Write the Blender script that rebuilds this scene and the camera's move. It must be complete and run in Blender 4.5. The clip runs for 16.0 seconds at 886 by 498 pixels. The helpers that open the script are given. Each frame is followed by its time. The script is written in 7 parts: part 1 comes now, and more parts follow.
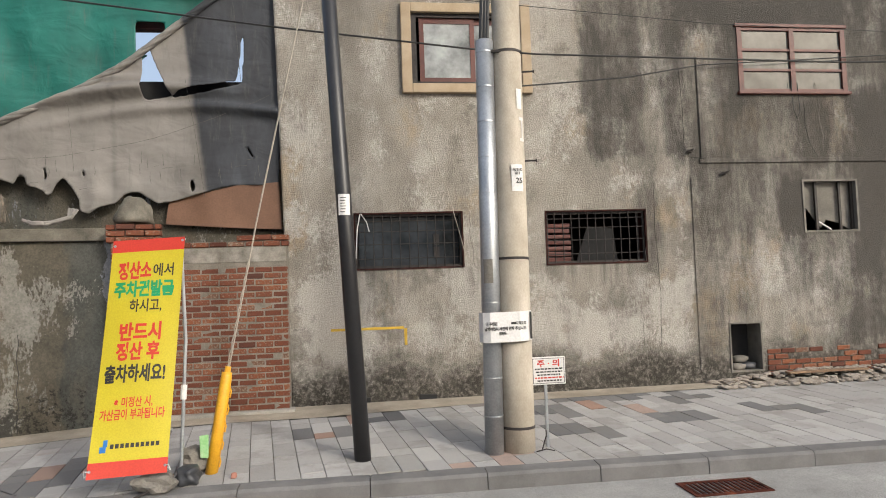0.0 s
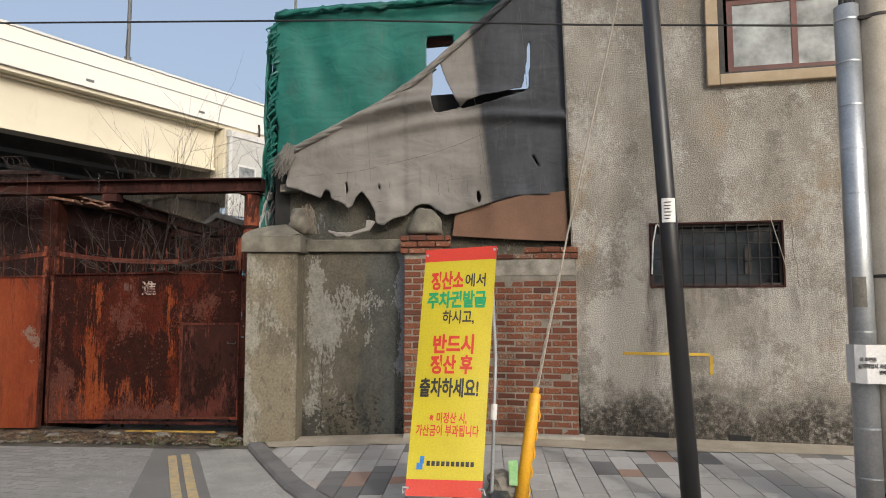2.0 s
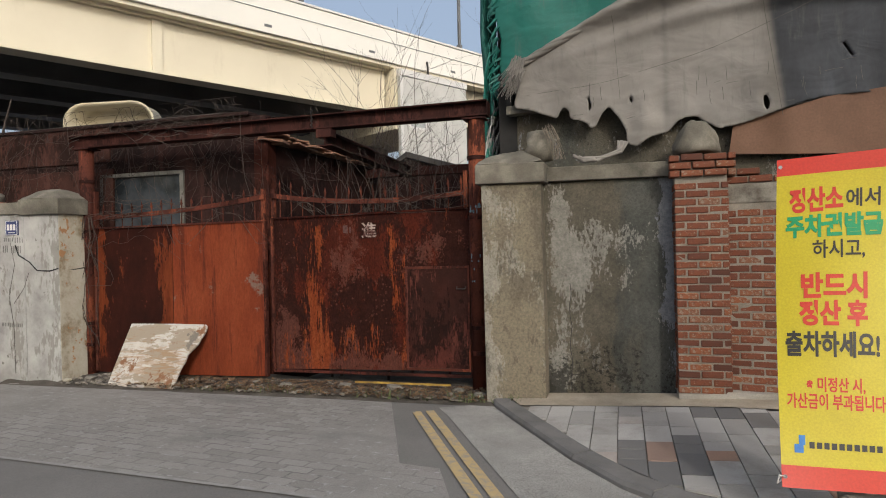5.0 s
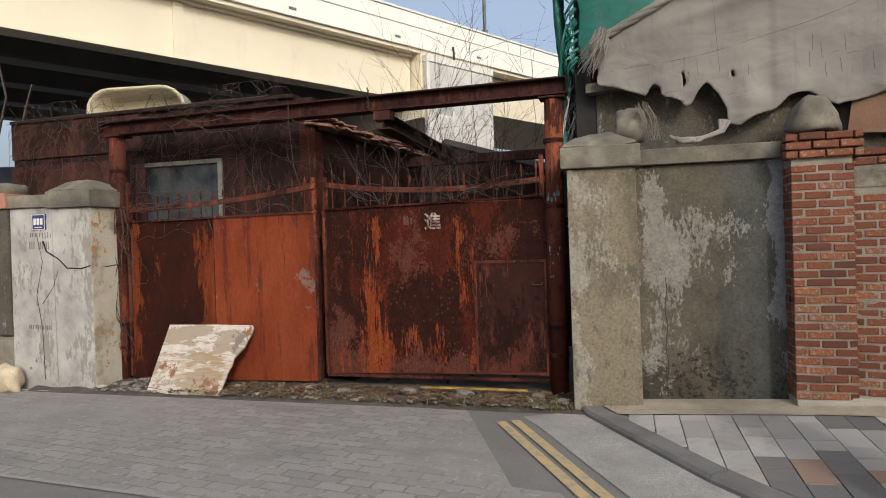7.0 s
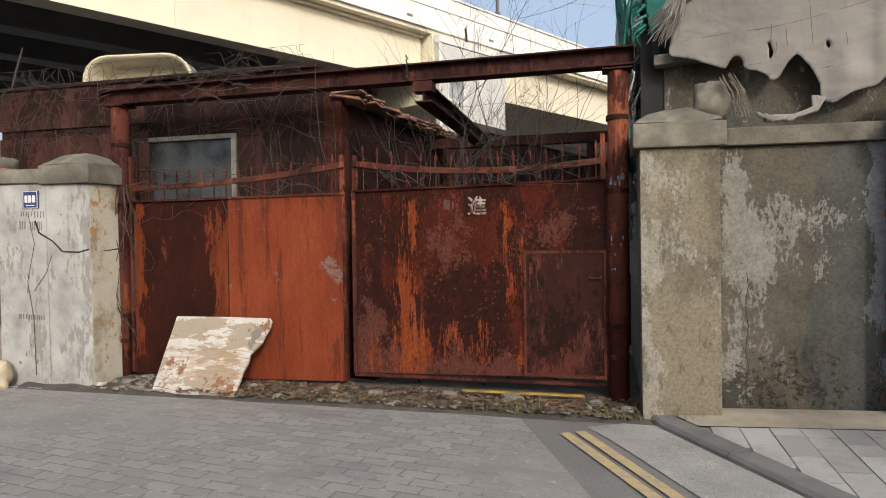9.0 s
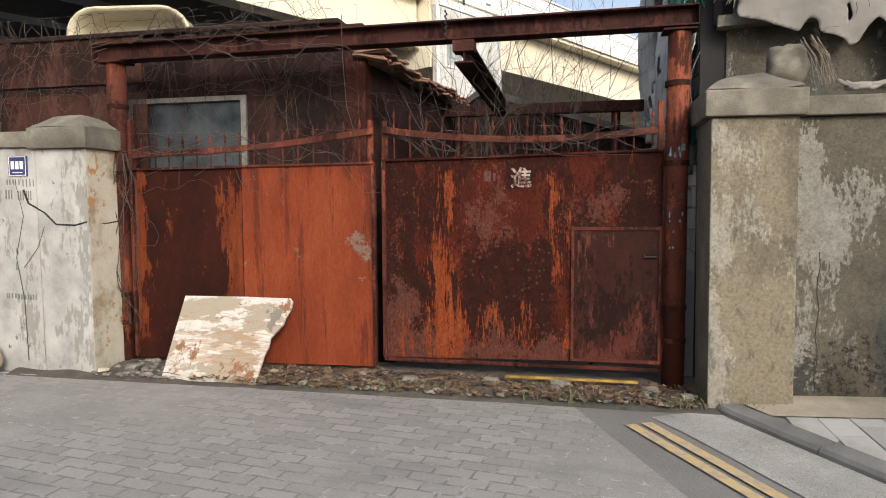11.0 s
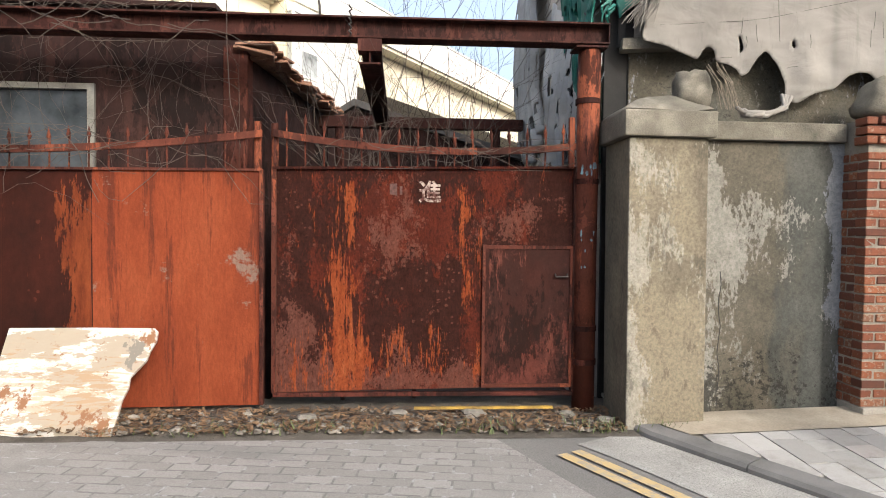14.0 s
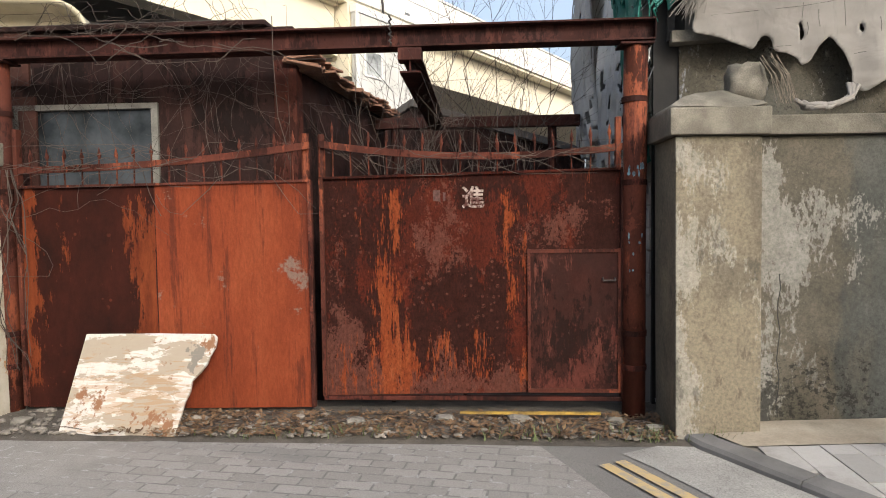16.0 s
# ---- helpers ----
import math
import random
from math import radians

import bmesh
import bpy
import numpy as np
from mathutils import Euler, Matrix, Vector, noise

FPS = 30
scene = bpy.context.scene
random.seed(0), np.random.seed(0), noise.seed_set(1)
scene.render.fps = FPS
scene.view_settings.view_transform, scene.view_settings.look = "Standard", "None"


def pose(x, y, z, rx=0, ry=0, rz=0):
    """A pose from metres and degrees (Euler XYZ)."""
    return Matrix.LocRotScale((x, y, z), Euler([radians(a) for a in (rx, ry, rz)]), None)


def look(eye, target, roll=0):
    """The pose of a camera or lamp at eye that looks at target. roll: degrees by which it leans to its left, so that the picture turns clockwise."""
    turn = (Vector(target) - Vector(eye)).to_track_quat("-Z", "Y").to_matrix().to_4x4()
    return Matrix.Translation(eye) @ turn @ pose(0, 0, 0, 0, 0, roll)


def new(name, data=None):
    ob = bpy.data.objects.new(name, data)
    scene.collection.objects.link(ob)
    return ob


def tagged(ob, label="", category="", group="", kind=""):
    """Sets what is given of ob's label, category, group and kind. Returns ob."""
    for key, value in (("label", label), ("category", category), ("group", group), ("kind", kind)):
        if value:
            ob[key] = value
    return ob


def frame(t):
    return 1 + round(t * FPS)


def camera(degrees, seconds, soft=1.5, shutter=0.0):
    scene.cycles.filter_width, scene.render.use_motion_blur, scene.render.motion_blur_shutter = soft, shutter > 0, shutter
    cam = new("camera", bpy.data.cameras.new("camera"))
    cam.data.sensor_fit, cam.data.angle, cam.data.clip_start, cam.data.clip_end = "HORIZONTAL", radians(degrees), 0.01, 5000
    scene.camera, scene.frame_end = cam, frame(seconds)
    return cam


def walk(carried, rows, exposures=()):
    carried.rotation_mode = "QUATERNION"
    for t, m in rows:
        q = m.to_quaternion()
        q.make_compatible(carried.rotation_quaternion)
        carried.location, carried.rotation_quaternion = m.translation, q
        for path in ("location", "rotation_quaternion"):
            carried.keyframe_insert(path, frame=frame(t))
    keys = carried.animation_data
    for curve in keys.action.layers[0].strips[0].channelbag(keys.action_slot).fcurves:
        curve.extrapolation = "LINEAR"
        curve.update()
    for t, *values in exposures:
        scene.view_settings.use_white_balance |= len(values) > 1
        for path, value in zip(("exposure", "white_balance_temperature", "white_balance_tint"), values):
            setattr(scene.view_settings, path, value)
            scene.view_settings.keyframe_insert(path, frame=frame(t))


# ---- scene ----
cam = camera(69.5, 16.0, 1.0)
PATH = [
    (0, (1.609, 0.051, 1.429), (1.867, 2.031, 1.531), -2.0),
    (0.5, (1.361, 0.136, 1.394), (1.435, 2.13, 1.536), -1.7),
    (1, (1.173, 0.294, 1.399), (1.023, 2.281, 1.566), -2.1),
    (1.5, (1.009, 0.537, 1.404), (0.709, 2.506, 1.586), -1.5),
    (2, (0.815, 0.628, 1.427), (0.388, 2.574, 1.597), 0.0),
    (2.5, (0.516, 0.646, 1.414), (-0.038, 2.564, 1.535), -1.8),
    (3, (0.277, 0.75, 1.389), (-0.39, 2.634, 1.468), -1.4),
    (3.5, (-0.025, 0.859, 1.35), (-0.782, 2.708, 1.439), -1.8),
    (4, (-0.189, 1.017, 1.343), (-1.022, 2.833, 1.412), -0.4),
    (4.5, (-0.443, 1.131, 1.368), (-1.298, 2.939, 1.379), -0.9),
    (4.7, (-0.549, 1.215, 1.353), (-1.388, 3.031, 1.36), -1.0),
    (6.8, (-1.557, 1.547, 1.378), (-2.365, 3.377, 1.379), -1.7),
    (7, (-1.656, 1.582, 1.37), (-2.482, 3.404, 1.355), -1.7),
    (7.5, (-1.856, 1.767, 1.355), (-2.726, 3.568, 1.344), -1.8),
    (8, (-2.11, 1.772, 1.345), (-2.993, 3.566, 1.33), 0.2),
    (8.2, (-2.188, 1.808, 1.345), (-3.03, 3.622, 1.335), -0.5),
    (10.3, (-2.941, 2.127, 1.296), (-3.682, 3.983, 1.23), -1.1),
    (10.5, (-3.026, 2.114, 1.31), (-3.759, 3.974, 1.243), -1.5),
    (11, (-3.245, 2.191, 1.361), (-3.939, 4.062, 1.231), -0.3),
    (11.5, (-3.435, 2.349, 1.316), (-4.078, 4.238, 1.187), -1.4),
    (12, (-3.576, 2.455, 1.319), (-4.192, 4.353, 1.178), 0.6),
    (12.5, (-3.862, 2.451, 1.301), (-4.414, 4.372, 1.212), -1.1),
    (13, (-3.87, 2.512, 1.351), (-4.387, 4.442, 1.266), -0.1),
    (13.5, (-3.978, 2.51, 1.35), (-4.409, 4.461, 1.271), 0.5),
    (14, (-3.985, 2.527, 1.322), (-4.165, 4.518, 1.257), 0.6),
    (14.5, (-3.899, 2.536, 1.359), (-3.897, 4.536, 1.322), 1.3),
    (15, (-3.565, 2.566, 1.524), (-3.73, 4.557, 1.42), 0.1),
    (15.5, (-3.61, 2.595, 1.521), (-3.977, 4.558, 1.414), -0.4),
    (16, (-3.703, 2.556, 1.466), (-4.125, 4.508, 1.364), -0.7),
]
walk(cam, [(t, look(eye, target, roll)) for t, eye, target, roll in PATH],
     [(t, e, 5900, 8) for t, e in ((0, 0.0), (1.0, -0.05), (2.0, -0.2), (2.5, -0.27), (3.5, -0.34), (4.5, -0.37), (7.5, -0.14), (9.0, 0.0), (10.5, 0.2), (11.2, 0.3), (11.9, 0.52), (12.5, 0.62), (13.2, 0.74), (14.5, 0.76), (15.1, 0.64), (15.6, 0.47), (16.0, 0.4))])

# ---- light ----
world = bpy.data.worlds.new("world")
scene.world = world
world.use_nodes = True
_wn = world.node_tree.nodes
_sky = _wn.new("ShaderNodeTexSky")
_sky.sky_type, _sky.sun_disc = "NISHITA", False
SUN_EL, SUN_AZ = radians(27), radians(38)   # azimuth: from -y towards +x
_sky.sun_elevation = SUN_EL
_sky.sun_rotation = math.pi - SUN_AZ
_sky.air_density, _sky.dust_density, _sky.ozone_density = 1.0, 9.5, 1.0
_haze = _wn.new("ShaderNodeMix")          # an even milky haze over the whole sky
_haze.data_type, _haze.blend_type = "RGBA", "ADD"
_haze.inputs[0].default_value = 1.0
_haze.inputs[7].default_value = (2.1, 2.16, 2.26, 1)
world.node_tree.links.new(_sky.outputs[0], _haze.inputs[6])
world.node_tree.links.new(_haze.outputs[2], _wn["Background"].inputs[0])
_wn["Background"].inputs[1].default_value = 0.15
_sun = bpy.data.lights.new("sun", "SUN")
_sun.energy, _sun.angle, _sun.color = 1.62, radians(3.0), (1.0, 0.91, 0.8)
sun = new("sun", _sun)
_to = Vector((math.sin(SUN_AZ) * math.cos(SUN_EL), -math.cos(SUN_AZ) * math.cos(SUN_EL), math.sin(SUN_EL)))
sun.matrix_world = look(_to * 60, (0, 0, 0))

rng = random.Random(7)
BM = pose(-3.3345, 7.9515, 0, 0, 0, 8.8)     # the boundary line with the gate: u along, v back
BI = BM.inverted()


# ---- node helpers ----
class Mat:
    """A procedural material under construction."""

    def __init__(self, name, rough=0.85, metal=0.0):
        self.m = bpy.data.materials.new(name)
        self.m.use_nodes = True
        self.t = self.m.node_tree
        self.b = self.t.nodes["Principled BSDF"]
        self.b.inputs["Roughness"].default_value = rough
        self.b.inputs["Metallic"].default_value = metal
        self.co = self.t.nodes.new("ShaderNodeTexCoord").outputs["Object"]
        self.uz = None

    def put(self, sock, v):
        if isinstance(v, bpy.types.NodeSocket):
            self.t.links.new(v, sock)
        elif isinstance(v, (tuple, list)) and len(v) == 3 and sock.type == "RGBA":
            sock.default_value = (*v, 1)
        else:
            sock.default_value = v

    def map(self, scale=(1, 1, 1), loc=(0, 0, 0)):
        n = self.t.nodes.new("ShaderNodeMapping")
        self.put(n.inputs[0], self.co)
        n.inputs["Scale"].default_value, n.inputs["Location"].default_value = scale, loc
        return n.outputs[0]

    def noise(self, scale, detail=4, rough=0.55, stretch=(1, 1, 1), loc=(0, 0, 0), warp=0.0):
        n = self.t.nodes.new("ShaderNodeTexNoise")
        self.put(n.inputs["Vector"], self.map(stretch, loc))
        n.inputs["Scale"].default_value, n.inputs["Detail"].default_value = scale, detail
        n.inputs["Roughness"].default_value, n.inputs["Distortion"].default_value = rough, warp
        return n.outputs["Fac"]

    def voro(self, scale, feature="F1", stretch=(1, 1, 1)):
        n = self.t.nodes.new("ShaderNodeTexVoronoi")
        n.feature = feature
        self.put(n.inputs["Vector"], self.map(stretch))
        n.inputs["Scale"].default_value = scale
        return n.outputs["Distance"]

    def step(self, fac, a, b):
        n = self.t.nodes.new("ShaderNodeMapRange")
        n.interpolation_type = "SMOOTHSTEP"
        self.put(n.inputs[0], fac)
        n.inputs[1].default_value, n.inputs[2].default_value = a, b
        return n.outputs[0]

    def math(self, op, a, b=0.0):
        n = self.t.nodes.new("ShaderNodeMath")
        n.operation = op
        self.put(n.inputs[0], a)
        self.put(n.inputs[1], b)
        return n.outputs[0]

    def axis(self, k):
        n = self.t.nodes.new("ShaderNodeSeparateXYZ")
        self.put(n.inputs[0], self.co)
        return n.outputs[k]

    def mix(self, fac, a, b, mode="MIX"):
        n = self.t.nodes.new("ShaderNodeMix")
        n.data_type, n.blend_type = "RGBA", mode
        self.put(n.inputs[0], fac)
        self.put(n.inputs[6], a)
        self.put(n.inputs[7], b)
        return n.outputs[2]

    def ramp(self, fac, stops):
        n = self.t.nodes.new("ShaderNodeValToRGB")
        self.put(n.inputs[0], fac)
        e = n.color_ramp.elements
        while len(e) < len(stops):
            e.new(0.5)
        for x, (p, c) in zip(e, stops):
            x.position, x.color = p, (*c, 1)
        return n.outputs[0]

    def ragged(self, scale, lo, hi, stretch=(1, 1, 1), loc=(0, 0, 0), fine=22.0, amount=0.3, fstretch=(1, 1, 1)):
        """A patchy mask with frayed edges."""
        a = self.noise(scale, 5, 0.6, stretch, loc)
        b = self.noise(fine, 5, 0.7, fstretch, loc)
        return self.step(self.math("ADD", a, self.math("MULTIPLY", self.math("SUBTRACT", b, 0.5), amount)), lo, hi)

    def zone(self, u0, u1, z0, z1, soft=0.1):
        """One inside a ragged stretch of the surface, falling to nothing past its edges."""
        if self.uz is None:
            u = self.math("ADD", self.axis(0), self.math("MULTIPLY", self.math("SUBTRACT", self.noise(4.2, 6, 0.65, (1, 1, 0.6), (3, 5, 9)), 0.5), 0.5))
            z = self.math("ADD", self.axis(2), self.math("MULTIPLY", self.math("SUBTRACT", self.noise(4.2, 6, 0.65, (1.5, 1, 0.6), (8, 1, 4)), 0.5), 0.8))
            self.uz = u, z
        u, z = self.uz
        a = self.math("MULTIPLY", self.step(u, u0 - soft, u0 + soft), self.math("SUBTRACT", 1.0, self.step(u, u1 - soft, u1 + soft)))
        b = self.math("MULTIPLY", self.step(z, z0 - soft * 1.5, z0 + soft * 1.5), self.math("SUBTRACT", 1.0, self.step(z, z1 - soft * 1.5, z1 + soft * 1.5)))
        return self.math("MULTIPLY", a, b)

    def patches(self, base, zones, lo, hi):
        """A hard-edged mask: a field lifted or lowered in zones (u0, u1, z0, z1, amount)."""
        for u0, u1, z0, z1, add in zones:
            base = self.math("ADD", base, self.math("MULTIPLY", self.zone(u0, u1, z0, z1), add))
        return self.step(base, lo, hi)

    def frayed(self, scale, seed, stretch=(1, 1, 1), fine=30.0, amount=0.5):
        """A slow field with fine frayed detail on it."""
        a = self.noise(scale, 6, 0.62, stretch, (seed, seed * 0.7, 1))
        b = self.noise(fine, 7, 0.75, stretch, (seed, 2, seed))
        return self.math("ADD", a, self.math("MULTIPLY", self.math("SUBTRACT", b, 0.5), amount))

    def random(self):
        return self.t.nodes.new("ShaderNodeObjectInfo").outputs["Random"]

    def island(self):
        return self.t.nodes.new("ShaderNodeNewGeometry").outputs["Random Per Island"]

    def bump(self, h, strength=0.4, dist=0.01):
        n = self.t.nodes.new("ShaderNodeBump")
        n.inputs["Strength"].default_value, n.inputs["Distance"].default_value = strength, dist
        self.put(n.inputs["Height"], h)
        self.put(self.b.inputs["Normal"], n.outputs[0])
        return self

    def done(self, colour, rough=None):
        self.put(self.b.inputs["Base Color"], colour)
        if rough is not None:
            self.put(self.b.inputs["Roughness"], rough)
        return self.m


def plainish(name, a, b, scale=6, rough=0.7, metal=0.0, bump=0.15, grain=80, dist=0.004, stretch=(1, 1, 1), vary=0.0):
    """Two tones broken up at two scales, with grain."""
    k = Mat(name, rough, metal)
    c = k.ramp(k.noise(scale, 5, 0.6, stretch), [(0.3, a), (0.7, b)])
    c = k.mix(0.35, c, k.ramp(k.noise(grain, 3, 0.6, stretch), [(0.3, (0.45, 0.45, 0.45)), (0.7, (1, 1, 1))]), "MULTIPLY")
    if vary:
        c = k.mix(vary, c, k.ramp(k.random(), [(0, (0.35, 0.35, 0.35)), (1, (1, 1, 1))]), "MULTIPLY")
    k.bump(k.noise(grain, 4), bump, dist)
    return k.done(c)


# ---- materials ----
def m_stucco():
    k = Mat("roughcast", 0.95)
    c = k.ramp(k.noise(0.8, 7, 0.66, (1, 1, 0.7)), [(0.3, (0.216, 0.1976, 0.1687)), (0.45, (0.32, 0.2929, 0.2501)), (0.56, (0.4, 0.3681, 0.3182)), (0.72, (0.496, 0.465, 0.4144))])
    z = k.axis(2)
    ochre = k.patches(k.frayed(1.3, 4, (1, 1, 0.7), 20, 0.4), [(0.6, 1.0, 1.9, 3.9, 0.16), (5.6, 6.3, 0.0, 1.6, 0.1), (6.3, 9.0, 2.9, 3.9, 0.1), (5.6, 8.5, 0.4, 2.2, 0.06)], 0.56, 0.74)
    c = k.mix(k.math("MULTIPLY", ochre, 0.5), c, (0.42, 0.315, 0.19))
    pale = k.patches(k.frayed(2.0, 6, (1, 1, 0.8), 26, 0.6), [(0.6, 1.7, 0.2, 2.4, 0.1), (0.9, 4.0, 0.6, 1.5, 0.13), (0.7, 4.4, 1.4, 5.0, 0.04), (4.0, 6.0, 0.45, 1.4, 0.14), (6.3, 8.2, 1.0, 1.7, 0.1), (3.4, 4.6, 2.5, 3.4, 0.07)], 0.54, 0.68)
    c = k.mix(k.math("MULTIPLY", pale, 0.9), c, (0.528, 0.4999, 0.4514))
    # soot and damp running down from the roof and along the ledge
    run = k.math("ADD", k.math("MULTIPLY", k.frayed(1.0, 1, (2.2, 1, 0.35), 8, 0.4), 0.6), k.math("MULTIPLY", k.frayed(1.4, 5, (1, 1, 0.8), 14, 0.6), 0.4))
    soot = k.patches(run, [(4.55, 5.45, 2.95, 8.0, 0.22), (5.5, 5.95, 2.9, 8.0, 0.2), (5.3, 5.6, 1.4, 2.9, 0.1), (6.0, 16.0, 1.9, 2.95, 0.1), (6.0, 7.4, 2.9, 8.0, 0.03), (8.3, 16.0, 0.4, 3.9, 0.14), (7.6, 8.1, 2.9, 3.9, 0.14), (6.0, 8.4, 4.75, 8.0, 0.2), (7.3, 7.7, 1.0, 2.7, 0.14), (1.4, 4.4, 1.0, 1.62, 0.02), (0.7, 4.5, 2.9, 8.0, -0.06), (5.7, 16.0, 0.3, 8.0, 0.09), (5.9, 16.0, 2.9, 8.0, 0.06), (8.2, 16.0, 0.5, 8.0, 0.06)], 0.45, 0.82)
    c = k.mix(k.math("MULTIPLY", soot, 0.92), c, (0.06, 0.0543, 0.0474))
    spots = k.patches(k.noise(2.1, 8, 0.72, (1, 1, 0.8), (3, 8, 2)), [(6.0, 16.0, 0.3, 8.0, 0.05)], 0.58, 0.66)
    c = k.mix(k.math("MULTIPLY", spots, 0.45), c, (0.112, 0.1008, 0.0851))
    foot = k.math("ADD", z, k.math("MULTIPLY", k.noise(1.7, 7, 0.75, (1, 1, 1), (7, 2, 0)), -1.1))
    c = k.mix(k.math("MULTIPLY", k.math("SUBTRACT", 1.0, k.step(foot, -0.4, 0.1)), k.step(k.noise(17, 8, 0.8), 0.28, 0.56)), c, (0.048, 0.0426, 0.0333))
    drip = k.math("MULTIPLY", k.step(k.noise(8, 3, 0.5, (1, 1, 0.05)), 0.45, 0.68), k.math("MULTIPLY", k.step(z, 1.15, 1.6), k.math("SUBTRACT", 1.0, k.step(z, 1.6, 1.64))))
    c = k.mix(k.math("MULTIPLY", drip, k.math("ADD", k.math("MULTIPLY", k.zone(1.5, 3.0, 0.5, 2, 0.03), 0.6), k.math("MULTIPLY", k.zone(3.95, 5.4, 0.5, 2, 0.03), 0.6))), c, (0.08, 0.0736, 0.0629))
    c = k.mix(k.math("MULTIPLY", k.step(k.noise(34, 7, 0.8, (1, 1, 0.8), (2, 2, 5)), 0.6, 0.68), 0.45), c, (0.096, 0.0876, 0.0762))
    lumps = k.voro(105)
    lumps2 = k.noise(70, 8, 0.85)
    c = k.mix(0.5, c, k.ramp(k.math("ADD", k.math("MULTIPLY", lumps, 0.35), k.math("MULTIPLY", lumps2, 0.65)), [(0.34, (1.2, 1.2, 1.2)), (0.56, (0.3, 0.3, 0.3))]), "MULTIPLY")
    k.bump(k.math("ADD", lumps, lumps2), 0.85, -0.01)
    return k.done(c)


def m_concrete_wall():
    """Damp grey-brown render with the last of a white coat."""
    k = Mat("weathered_render", 0.93)
    brown = k.ramp(k.noise(1.9, 7, 0.66, (1, 1, 0.8)), [(0.32, (0.0515, 0.0462, 0.033)), (0.5, (0.0845, 0.0752, 0.0554)), (0.7, (0.1254, 0.1109, 0.0825))])
    green = k.ramp(k.noise(2.3, 7, 0.66, (1, 1, 0.6), (4, 4, 4)), [(0.32, (0.033, 0.035, 0.0304)), (0.5, (0.0541, 0.0568, 0.0502)), (0.7, (0.0858, 0.0858, 0.0759))])
    damp = k.patches(k.frayed(1.2, 2, (1.6, 1, 0.5), 16, 0.3), [(1.52, 2.2, -0.4, 2.1, 0.22), (0.8, 1.5, -0.4, 2.1, -0.08)], 0.45, 0.75)
    c = k.mix(damp, brown, green)
    wash = k.frayed(2.2, 7, (1.5, 1, 0.75), 24, 0.75)
    white = k.patches(wash, [(0.85, 1.12, 0.85, 1.95, 0.13), (0.85, 1.42, 0.95, 1.45, 0.14), (0.84, 1.05, -0.1, 0.95, 0.13), (1.5, 2.0, 0.98, 1.1, 0.16), (1.25, 1.6, 1.4, 1.75, 0.08), (1.85, 2.0, 0.6, 0.95, 0.18), (1.45, 2.0, -0.4, 0.9, -0.12), (1.1, 1.9, 1.75, 2.1, -0.1)], 0.6, 0.66)
    c = k.mix(k.math("MULTIPLY", white, 0.8), c, k.ramp(k.noise(8, 6, 0.7), [(0.3, (0.165, 0.1584, 0.1386)), (0.7, (0.264, 0.2574, 0.2343))]))
    blue = k.patches(k.frayed(3.0, 3, (1.6, 1, 0.6), 22, 0.7), [(1.97, 2.2, 0.65, 2.2, 0.4), (1.9, 2.0, 1.6, 2.1, 0.12), (0.0, 1.9, -1, 3, -0.5)], 0.62, 0.68)
    c = k.mix(blue, c, k.ramp(k.noise(9, 5), [(0.3, (0.1452, 0.1551, 0.1716)), (0.7, (0.2046, 0.2145, 0.231))]))
    # black moss low down; the last zone darkens a strip below the coping
    moss_and_band = k.patches(k.noise(21, 7, 0.78), [(0.8, 1.02, -0.2, 0.22, 0.2), (1.05, 1.75, 0.0, 0.3, 0.08), (0.8, 2.2, -0.3, 0.05, 0.06), (0.8, 2.2, 0.45, 3, -0.2), (0.82, 2.1, 1.97, 2.1, 0.16)], 0.58, 0.64)
    c = k.mix(k.math("MULTIPLY", moss_and_band, 0.85), c, (0.0165, 0.0158, 0.0119))
    c = k.mix(0.55, c, k.ramp(k.noise(38, 9, 0.85), [(0.38, (0.3, 0.3, 0.3)), (0.58, (1.2, 1.2, 1.2))]), "MULTIPLY")
    k.bump(k.math("ADD", k.noise(55, 5), k.math("MULTIPLY", white, 0.4)), 0.5, 0.008)
    return k.done(c)


